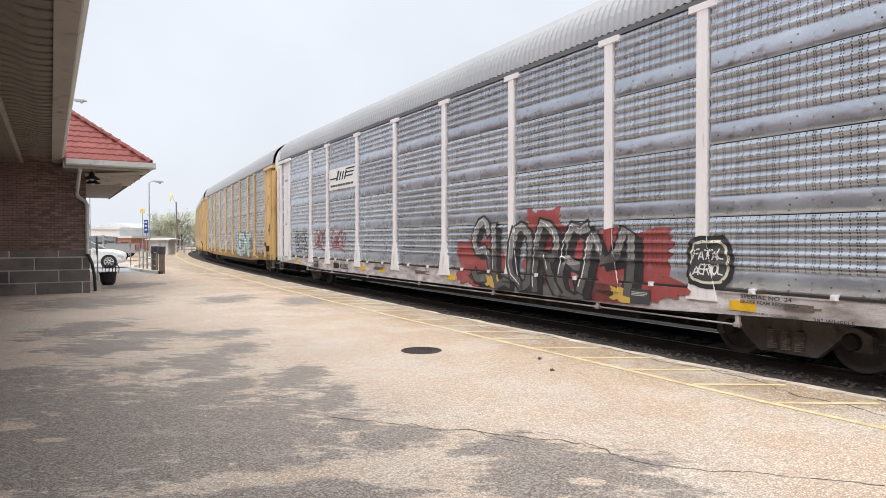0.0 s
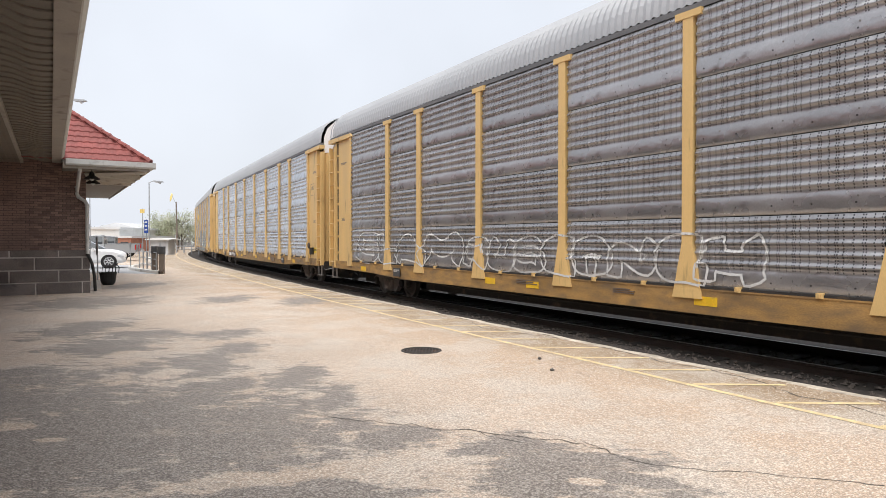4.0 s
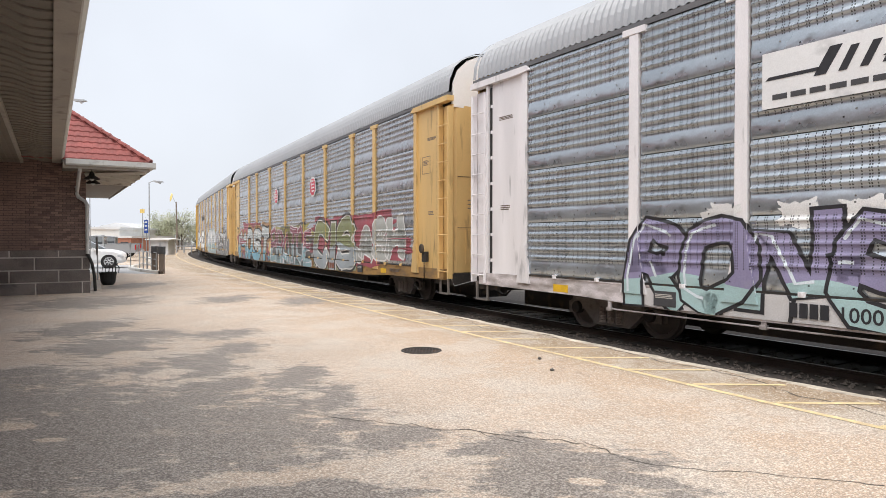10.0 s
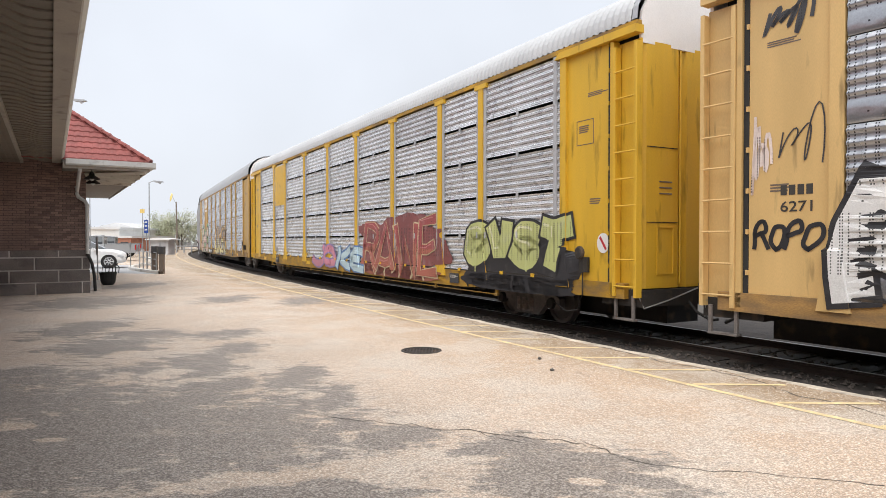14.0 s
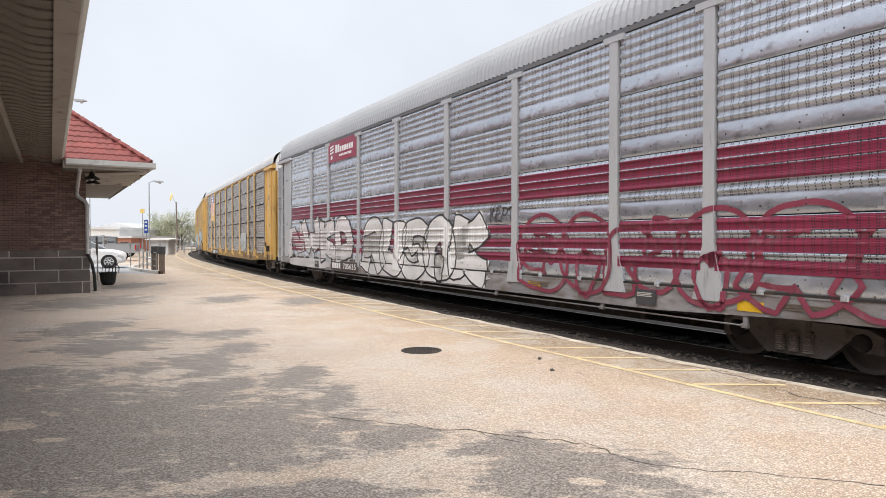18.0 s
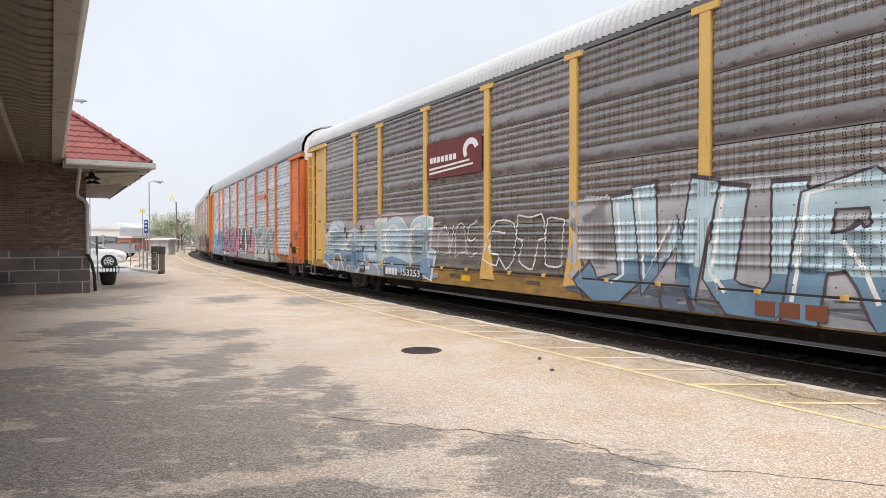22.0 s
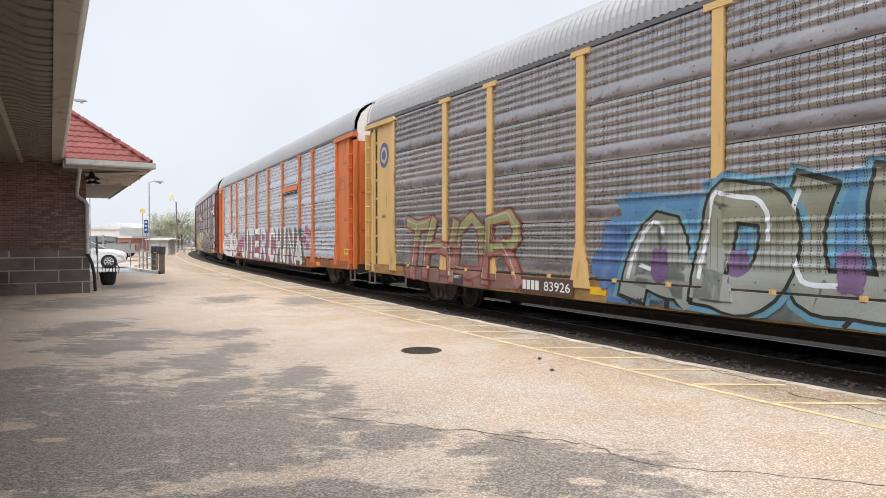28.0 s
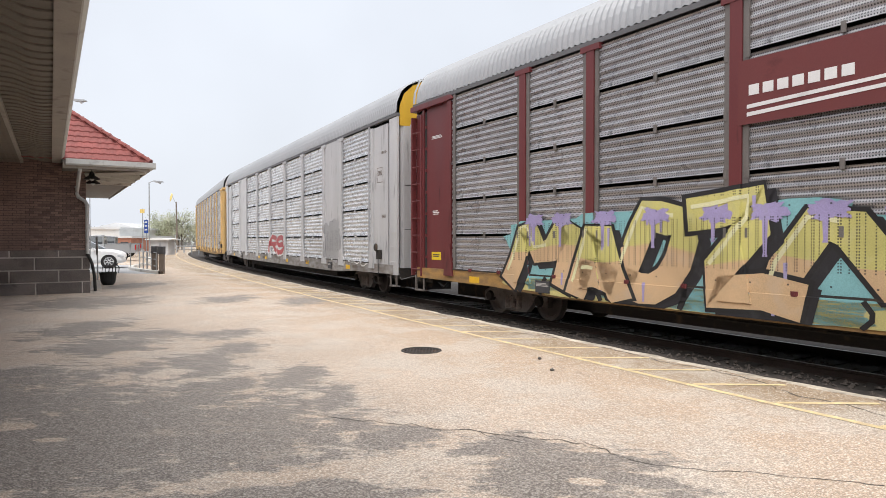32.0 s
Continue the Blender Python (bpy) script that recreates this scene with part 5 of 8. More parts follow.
def build_car(spec):
    """One car: flat wagon below, rack with sheets, posts, roof and ends above."""
    body, sill = BODY[spec["body"]], SILL[spec.get("sill", spec["body"])]
    posts = BODY[spec.get("posts", spec["body"])]
    fine = spec.get("fine", False)
    mat = (MESHED if fine else PANEL)[spec["sheet"]]
    car = tagged(new("autorack_car"), spec["label"], "rail car", "cars of the train")
    # A closed black box gives the rack's inside its shade by colour.
    part("shell", shared("shell", lambda: Shape().box(-HALF + 0.75, HALF - 0.75, SIDE + 0.18, -SIDE - 0.10, 0.95, 5.32), GAP_SHADE), GAP_SHADE, car, "black box for the shade inside the rack")
    part("far_side", shared("far_side", lambda: Shape().grid([[(-HALF + 0.6, -SIDE - ridge(z % ROW) * 1.0, ROW0 + z), (HALF - 0.6, -SIDE - ridge(z % ROW), ROW0 + z)] for z in np.arange(0, 4.22, 0.038)]), PANEL[spec["sheet"]]), mat, car)
    part("roof", shared("roof", lambda: roof(0.74 if spec.get("white_roof") else 1.0), ROOF_WHITE if spec.get("white_roof") else ROOF), ROOF, car, "ribbed arched roof")
    part("eave_rail", shared("eave_rail", lambda: Shape().box(-HALF + 0.5, HALF - 0.5, SIDE - 0.012, SIDE + 0.1, 5.24, 5.33), EAVE_DARK if not spec.get("rail") else SILL[spec["rail"]]), EAVE_DARK, car)
    plates = spec.get("plates", {})
    for i, (a, b) in enumerate(BAYS):
        for r in range(5 if fine else 4):
            w = b - a
            if i in spec.get("solid", ()):
                continue
            part("side_sheet", shared(("side_sheet", fine, round(w, 3), i in (0, 8) and i), lambda: sheet(w, fine, 0.02 if i == 0 else 0.122, 0.02 if i == 8 else 0.122), mat), mat, car, m=Matrix.Translation((a - HALF, SIDE, ROW0 + r * (0.844 if fine else ROW))))
        if i in spec.get("solid", ()):
            part("solid_panel", Shape().box(a - HALF, b - HALF, SIDE - 0.005, SIDE + 0.05, ROW0, 5.24), body, car, "smooth painted panel")
    holds = Shape()
    for i, (a, b) in enumerate(BAYS):
        if i not in spec.get("solid", ()):
            (edge_strips if fine else bolts)(holds, a - HALF, b - a)
    held = part("sheet_clips" if fine else "bolt_heads", holds, BODY["grey"] if spec["sheet"] == "shine" else BOLT, car, m=Matrix.Translation((0, SIDE, ROW0)))
    tagged(held, kind="stuff")
    # A raised dark strip paints in the shade of the slit below the sheets.
    part("deck_edge", shared("deck_edge", lambda: Shape().box(-HALF + 2.3, HALF - 2.3, SIDE - 0.034, SIDE + 0.1, 1.0, 1.034), STEEL), STEEL, car, "dark strip for the shade in the slot under the sheets")
    for a, b in BAYS:
        for q in ((0.3, 0.7) if b - a > 2.3 else (0.5,)):
            part("clip", shared("clip", lambda: Shape().box(-0.05, 0.05, SIDE - 0.06, SIDE + 0.0, 0.985, 1.055, 0.012).box(-0.018, 0.018, SIDE - 0.07, SIDE - 0.06, 1.0, 1.04), posts), posts, car, m=Matrix.Translation((a + (b - a) * q - HALF, 0, 0)))
    for a in () if not spec.get("rod") else (4.6, 7.4, 10.7, 14.25, 17.8, 21.1, 23.9):
        part("hanger", shared("hanger", lambda: Shape().box(-0.035, 0.035, SIDE + 0.0, SIDE + 0.05, 0.50, 0.72, 0.008).box(-0.05, 0.05, SIDE - 0.012, SIDE + 0.05, 0.50, 0.56), sill), sill, car, m=Matrix.Translation((a - HALF, 0, 0)))
    if spec.get("rod"):
        part("hanger_rod", shared("hanger_rod", lambda: Shape().tube([(-9.7, SIDE + 0.03, 0.53), (9.7, SIDE + 0.03, 0.53)], 0.014, 6), sill), sill, car, "thin rod below the sill")
    for a in POSTS:
        part("post", shared("post", post, posts), posts, car, m=Matrix.Translation((a - HALF, 0, 0)))
    # flat wagon
    sd = Shape()
    x0, x1 = -HALF + 0.75, HALF - 0.75
    sd.prism([(x0, 0.74), (x0, 1.0), (x1, 1.0), (x1, 0.74), (x1 - 3.2, 0.70), (x1 - 5.4, 0.61), (x0 + 5.4, 0.61), (x0 + 3.2, 0.70)], SIDE - 0.02, SIDE + 0.10, "y")
    part("side_sill", shared("side_sill", lambda: sd, sill), sill, car, "painted side sill of the flat wagon")
    part("sill_lip", shared("sill_lip", lambda: Shape().box(x0 + 2.5, x1 - 2.5, SIDE - 0.032, SIDE - 0.021, 0.975, 1.012), sill), sill, car)
    part("deck", shared("deck", lambda: Shape().box(-HALF + 0.6, HALF - 0.6, SIDE + 0.1, -SIDE, 0.72, 0.94), STEEL), STEEL, car)
    part("centre_sill", shared("centre_sill", lambda: Shape().box(-HALF + 0.9, HALF - 0.9, -0.4, 0.4, 0.24, 0.9).box(-7.5, 7.5, -1.2, 1.2, 0.36, 0.9).box(-3, -1.2, -0.9, -0.5, 0.35, 0.85), STEEL), STEEL, car)
    part("brake_pipe", shared("brake_pipe", lambda: Shape().tube([(-9, SIDE + 0.16, 0.60), (-4, SIDE + 0.16, 0.54), (4, SIDE + 0.16, 0.54), (9, SIDE + 0.16, 0.60)], 0.025, 6), STEEL), STEEL, car)
    for lead in (False, True):
        end_group(car, lead, body, sill, spec.get("ends", "ladder"), BODY[spec["cap"]] if "cap" in spec else ROOF_CAP, BODY[spec.get("leaf", spec["body"])], 0.74 if spec.get("white_roof") else 1.0)
    for s in (-1, 1):
        build_truck(car, s * TRUCKS / 2)
    if spec.get("brake", True):
        hb = part("hand_brake", Shape().box(12.42, 12.62, SIDE - 0.10, SIDE + 0.05, 1.15, 1.42, 0.04).lathe([(0.09, -0.05), (0.12, -0.03), (0.12, 0.0), (0.08, 0.01)], (12.52, SIDE - 0.12, 1.5), "y", 14), STEEL, car, "dark hand brake gear")
        part("chain", Shape().tube([(12.52, SIDE - 0.06, 1.15), (12.5, SIDE - 0.05, 0.75), (12.3, SIDE + 0.02, 0.45), (11.9, SIDE + 0.1, 0.38), (11.4, SIDE + 0.2, 0.5)], 0.014, 5), STEEL, hb)
    for a in (10.4, 11.9, 16.0, 19.2, 24.0, 3.4):
        part("chock_tab", shared("chock_tab", lambda: Shape().box(-0.2, 0.2, SIDE - 0.026, SIDE - 0.02, 0.74, 0.88), MARK_YELLOW), MARK_YELLOW, car, "yellow reflective tab", Matrix.Translation((a - HALF, 0, 0)))
    return car


MARK_YELLOW = material("yellow_marking", (0.80, 0.48, 0.02), 0.5, 0.0, 0.15, 20, 0.02, 60, 0.3, (0.3, 0.2, 0.08))

SPECS = [
    dict(body="white", sheet="blue", rod=True, label="grey sheeted autorack car with white posts and graffiti"),
    dict(body="yellow", sheet="brown", label="dusty brown autorack car with yellow posts and pale teal graffiti"),
    dict(body="yellow", sheet="brown", label="dusty brown autorack car with yellow posts and white outline graffiti"),
    dict(body="yellow", sheet="light", label="clean silver-grey autorack car with yellow posts"),
    dict(body="yellow", brake=False, sheet="brown", label="brown-grey autorack car with yellow posts and a yellow emblem"),
    dict(body="white", sheet="green", rod=True, cap="yellow", label="green-grey autorack car with white posts and pink graffiti"),
    dict(body="yellow", sheet="mid", label="grey autorack car with yellow posts and red-backed graffiti"),
    dict(body="yellow", brake=False, sheet="mid", label="grey autorack car with yellow posts and white graffiti"),
    dict(body="bright", sheet="shine", fine=True, rod=True, rail="bright", white_roof=True, label="bright silver autorack car with golden yellow ends"),
    dict(body="gold", sheet="light", rail="gold", ends="plain", solid=(1,), label="silver autorack car with ochre posts and a plain ochre end"),
    dict(body="grey", sheet="light", rod=True, label="grey autorack car with dark red stripes and white graffiti"),
    dict(body="pale", sheet="dusty", fine=True, rail="pale", white_roof=True, label="dark brown autorack car with pale yellow posts and a shield emblem"),
    dict(body="pale", sheet="dusty", white_roof=True, label="dark brown autorack car with pale yellow posts and blue graffiti"),
    dict(body="orange", sheet="light", label="silver autorack car with orange posts and heavy graffiti"),
    dict(body="gold", sheet="blue", rail="gold", ends="plain", posts="olive", cap="gold", leaf="white", solid=(1, 7), label="grey autorack car with ochre panels and red octagon emblems"),
    dict(body="yellow", sheet="brown", label="brown autorack car with yellow posts and blue and green graffiti"),
    dict(body="orange", brake=False, sheet="light", label="silver autorack car with orange posts and white block lettering"),
    dict(body="maroon", sheet="dark", fine=True, sill="yellow", label="dark grey autorack car with maroon posts and ends"),
    dict(body="silver", sheet="shine", fine=True, ends="plain", cap="bright", solid=(1, 7), label="weathered silver autorack car with smooth panels"),
    dict(body="yellow", sheet="brown", label="dusty autorack car with yellow posts"),
]
CARS = [build_car(s) for s in SPECS]


# ---- lettering, emblems and spray paint on the cars ----
PAINTS = {}


def paint(colour):
    """Sprayed enamel, through which the punched holes still show."""
    if colour not in PAINTS:
        lum = sum(colour) / 3
        tone = tuple(c * 0.84 + (lum * 0.85 + 0.06) * 0.16 for c in colour) if lum > 0.1 else colour
        PAINTS[colour] = perforate(material("spray_paint_%d" % len(PAINTS), tone, 0.5, 0.0, 0.2, 9, 0.03, 60, 0.3, tuple(0.7 * c + 0.3 * (0.42 if lum > 0.1 else 0.14) for c in tone)))
    return PAINTS[colour]


WHITE, BLACK, RED, PINK, TEAL, BLUE = (0.78, 0.78, 0.78), (0.025, 0.025, 0.03), (0.50, 0.04, 0.05), (0.66, 0.22, 0.32), (0.42, 0.62, 0.60), (0.10, 0.24, 0.52)
SKY, OLIVE, YELL, PURP, GREEN, GREY = (0.50, 0.68, 0.76), (0.36, 0.38, 0.18), (0.75, 0.62, 0.12), (0.30, 0.22, 0.48), (0.20, 0.55, 0.28), (0.36, 0.36, 0.37)
DARK, WINE, ORANGE, CREAM, MAUVE, SLATE = (0.06, 0.06, 0.065), (0.22, 0.02, 0.05), (0.72, 0.17, 0.04), (0.70, 0.62, 0.38), (0.45, 0.30, 0.46), (0.25, 0.32, 0.34)


def glyphs(word, weight):
    """Letters as a flat mesh in a unit box."""
    cu = bpy.data.curves.new("letters", "FONT")
    cu.body, cu.size, cu.offset, cu.resolution_u = word, 1.0, weight, 3
    cu.space_character = 1.0 + max(weight, 0) * 1.2
    tmp = bpy.data.objects.new("letters", cu)
    me = bpy.data.meshes.new_from_object(tmp)
    bpy.data.objects.remove(tmp)
    bpy.data.curves.remove(cu)
    return me


def foot(z):
    """Half width of a side post at height z, with its flared foot."""
    if z > 1.68:
        return 0.095
    if z > 1.10:
        return 0.095 + (1.68 - z) / 0.58 * 0.1156
    return 0.2106 + (1.10 - z) / 0.26 * 0.0594


def surface(a, z, fine):
    """Depth of the car's side at length a and height z."""
    if z > 0.84:
        for p in POSTS:
            if abs(a - p) < foot(z):
                return SIDE - 0.058
    e = min(a, LEN - a)
    t = (z - 0.85) / 0.77
    if 0 < t < 1 and 2.115 + 0.13 * t < e < 2.515 - 0.12 * t:
        return SIDE - 0.064
    if z < 1.0:
        return SIDE - 0.034
    if 1.05 < e < 2.245:
        return SIDE - 0.062 if z < 1.62 and e > 2.1 else SIDE + 0.028
    if e < 2.6:
        return SIDE - 0.032
    if fine:
        return SIDE - 0.022
    return SIDE - ridge((z - ROW0) % ROW)


def split(polys, f):
    """Cuts convex outlines where f changes its sign."""
    out = []
    for poly in polys:
        d = [f(p) for p in poly]
        if min(d) >= -1e-6 or max(d) <= 1e-6:
            out.append(poly)
            continue
        lo, hi = [], []
        for i, p in enumerate(poly):
            q, e = poly[(i + 1) % len(poly)], d[(i + 1) % len(poly)]
            if d[i] <= 0:
                lo.append(p)
            if d[i] >= 0:
                hi.append(p)
            if d[i] * e < 0:
                t = d[i] / (d[i] - e)
                m = (p[0] + (q[0] - p[0]) * t, p[1] + (q[1] - p[1]) * t)
                lo.append(m)
                hi.append(m)
        out += [x for x in (lo, hi) if len(x) > 2]
    return out


ROW_CUTS = [ROW0 + r * ROW + z for r in range(2) for z in (0.07, 0.135, 0.20)] + [ROW0 + r * ROW + z for r in range(2) for z in RIB_CUTS]
EDGES = ((0.84, 0.27, 1.10, 0.2106), (1.10, 0.2106, 1.68, 0.095), (1.68, 0.095, 5.2, 0.095))


def press(polys, fine, layer, name, colour, car, label, lift=0.0):
    """Bends flat outlines onto the corrugated side and links them as one painted part."""
    polys = [[(x, max(z, 0.635)) for x, z in p] for p in polys]
    if not polys:
        return None
    done = []
    for poly in polys:
        zs, xs = [p[1] for p in poly], [p[0] for p in poly]
        z0, z1, x0, x1 = min(zs), max(zs), min(xs), max(xs)
        if z1 - z0 < 1e-5:
            continue
        bits = [poly]
        for c in [0.838, 0.842, 0.998, 1.002] + ([] if fine else ROW_CUTS):
            if z0 < c < z1:
                bits = split(bits, lambda p, c=c: p[1] - c)
        for c in (2.24, 2.25, LEN - 2.25, LEN - 2.24):
            if x0 < c < x1:
                bits = split(bits, lambda p, c=c: p[0] - c)
        for p0 in POSTS:
            if x0 > p0 + 0.28 or x1 < p0 - 0.28:
                continue
            for za, wa, zb, wb in EDGES:
                if z1 < za or z0 > zb:
                    continue
                for s in (-1, 1):
                    for g in (-0.003, 0.003):
                        bits = split(bits, lambda p: s * (p[0] - p0) - g - wa - (p[1] - za) * (wb - wa) / (zb - za))
        if z1 > 0.85 and z0 < 1.62:
            for side in (0, 1):
                if (x0 if side == 0 else LEN - x1) > 2.53:
                    continue
                for e0, e1 in ((2.115, 2.245), (2.515, 2.395)):
                    for g in (-0.003, 0.003):
                        bits = split(bits, lambda p: (LEN - p[0] if side else p[0]) - g - e0 - (p[1] - 0.85) / 0.77 * (e1 - e0))
        done += bits
    seen, f = {}, []
    for poly in done:
        area = sum(a[0] * b[1] - b[0] * a[1] for a, b in zip(poly, poly[1:] + poly[:1]))
        mx, mz = sum(p[0] for p in poly) / len(poly), sum(p[1] for p in poly) / len(poly)
        idx = []
        for x, z in poly:
            y = surface(x + (mx - x) * 0.02, z + (mz - z) * 0.02, fine)
            p = (round(x - HALF, 4), round(y - 0.004 - 0.0035 * layer - lift, 4), round(z, 4))
            idx.append(seen.setdefault(p, len(seen)))
        if len(set(idx)) < 3:
            continue
        idx = list(dict.fromkeys(idx))
        f.append(idx if area > 0 else idx[::-1])
    me = bpy.data.meshes.new(name)
    me.from_pydata(list(seen), [], f)
    me.materials.append(paint(colour))
    ob = part(name, me, None, car, label)
    if name in ("graffiti_fade", "graffiti_shine"):
        tagged(ob, kind="stuff")
    return ob


def ribbon(points, width):
    """A stroke of even width through points, as outlines; width may vary along it."""
    rows = []
    n = len(points)
    for i, p in enumerate(points):
        q, r = points[max(i - 1, 0)], points[min(i + 1, n - 1)]
        d = math.hypot(r[0] - q[0], r[1] - q[1]) or 1.0
        w = width if isinstance(width, float) else width(i / max(n - 1, 1))
        nx, nz = -(r[1] - q[1]) / d * w / 2, (r[0] - q[0]) / d * w / 2
        rows.append(((p[0] + nx, p[1] + nz), (p[0] - nx, p[1] - nz)))
    out = []
    for (a, b), (c, d) in zip(rows, rows[1:]):
        s = (c[0] - a[0]) * (d[1] - b[1]) - (c[1] - a[1]) * (d[0] - b[0])
        out += [[a, b, d], [a, d, c]] if abs(s) >= 0 else []
    return out


# Skeletons of the letters: strokes of grid points, column 0 to 4 and row 0 to 6.
STROKES = {
    "A": "00 26 40/11 31", "B": "00 06 36 45 44 33 03/33 42 41 30 00", "C": "45 36 16 05 01 10 30 41", "D": "00 06 26 45 41 20 00",
    "E": "46 06 00 40/03 33", "F": "46 06 00/03 33", "G": "45 36 16 05 01 10 30 41 43 23", "H": "06 00/46 40/03 43", "I": "26 20",
    "J": "46 41 30 10 01", "K": "06 00/46 03 40", "L": "06 00 40", "M": "00 06 22 46 40", "N": "00 06 40 46", "O": "20 01 05 26 45 41 20",
    "P": "00 06 36 45 44 33 03", "Q": "10 01 05 16 36 45 41 30 10/22 40", "R": "00 06 36 45 44 33 03/23 40", "S": "45 36 16 05 04 13 33 42 41 30 10 01",
    "T": "06 46/26 20", "U": "06 01 10 30 41 46", "V": "06 20 46", "W": "06 10 24 30 46", "X": "06 40/00 46", "Y": "06 23 46/23 20", "Z": "06 46 00 40",
    "0": "10 01 05 16 36 45 41 30 10", "1": "15 26 20", "2": "05 16 36 45 44 00 40", "5": "46 06 03 33 42 41 30 00", ".": "10 11", "&": "40 05 16 25 01 10 30 42",
}


def soften(pts, times):
    """Rounds the corners of a line of points."""
    for _ in range(times):
        out = [pts[0]]
        for a, b in zip(pts, pts[1:]):
            out += [(a[0] * 0.75 + b[0] * 0.25, a[1] * 0.75 + b[1] * 0.25), (a[0] * 0.25 + b[0] * 0.75, a[1] * 0.25 + b[1] * 0.75)]
        pts = out + [pts[-1]]
    return pts


def skeleton(word, a0, a1, z0, z1, wild, seed, bold=0.0, rounds=1, lean=0.0, widths=None):
    """The strokes of every letter of a word, bent by hand, in metres along and up the side."""
    r = random.Random(word + str(seed) + str(round(a0)))
    h = z1 - z0
    share = widths or [{"M": 1.3, "W": 1.3, "I": 0.6, "N": 1.1, "L": 0.85, "E": 0.9}.get(ch, 1.0) for ch in word]
    pad, at = bold / 2, a0
    for k, ch in enumerate(word):
        slot = (a1 - a0) * share[k] / sum(share)
        at += slot
        lift, tilt, ph = r.uniform(-0.06, 0.06) * wild, lean + r.uniform(-0.14, 0.14) * wild, r.uniform(0, 6)
        grow = 1 + r.uniform(-0.05, 0.14) * wild
        if ch == " " or ch not in STROKES:
            continue
        mid = at - slot / 2
        strokes = []
        for line in STROKES[ch].split("/"):
            pts = [(int(g[0]) / 4 - 0.5, int(g[1]) / 6) for g in line.split()]
            if len(pts) == 2:
                pts = [pts[0], ((pts[0][0] + pts[1][0]) / 2, (pts[0][1] + pts[1][1]) / 2), pts[1]]
            out = []
            for u, q in soften(pts, rounds):
                u = u * (1 + wild * 0.22 * (0.45 - q)) + wild * 0.07 * math.sin(4.5 * q + ph)
                q = q + wild * 0.05 * math.sin(5 * u + ph)
                out.append((mid + u * max(slot * grow - bold * 0.8, slot * 0.3) + tilt * (q - 0.5) * h * 0.5, z0 + pad + (q + lift) * (h - bold)))
            strokes.append(out)
        yield k, strokes, r


def stretched(pts, e):
    """Lengthens a stroke at both ends, as a flat cap."""
    (ax, az), (bx, bz) = pts[0], pts[1]
    (cx, cz), (dx, dz) = pts[-1], pts[-2]
    m, n = math.hypot(ax - bx, az - bz) or 1, math.hypot(cx - dx, cz - dz) or 1
    return [(ax + (ax - bx) / m * e, az + (az - bz) / m * e)] + pts + [(cx + (cx - dx) / n * e, cz + (cz - dz) / n * e)]


def below(polys, f):
    """The pieces of outlines on the negative side of a line."""
    return [p for p in split(polys, f) if f((sum(q[0] for q in p) / len(p), sum(q[1] for q in p) / len(p))) < 0]


def blob(car, fine, a0, a1, z0, z1, colour, seed=1, layer=0, rough=0.22, label="", spikes=0):
    """A sprayed patch with an uneven outline."""
    r = random.Random(seed)
    n = 72
    c = ((a0 + a1) / 2, (z0 + z1) / 2)
    ring = []
    ph = [r.uniform(0, 6.3) for _ in range(3)]
    for k in range(n):
        t = 2 * math.pi * k / n
        e = 1 + rough * (0.5 * math.sin(5 * t + ph[0]) + 0.3 * math.sin(11 * t + ph[1]) + 0.3 * r.uniform(-1, 1))
        if spikes:
            e = 1.0 + (0.0 if k % 6 < 3 else -0.24)
        cx, cz = math.copysign(abs(math.cos(t)) ** 0.6, math.cos(t)), math.copysign(abs(math.sin(t)) ** 0.6, math.sin(t))
        ring.append((min(max(c[0] + cx * e * (a1 - a0) / 2, 0.75), 27.75), max(0.64, c[1] + cz * e * (z1 - z0) / 2)))
    return press([[c, ring[k], ring[(k + 1) % n]] for k in range(n)], fine, layer, "graffiti", colour, car, label)


def drip(car, fine, x, z, length, w, colour, layer):
    """A run of paint that ends in a drop."""
    pts = [(x, z - length * t) for t in (0, 0.25, 0.5, 0.75, 0.9, 1.0)]
    press(ribbon(pts, lambda t: w * (1.0 - 0.5 * t if t < 0.85 else 0.9)), fine, layer, "graffiti_drip", colour, car, "")


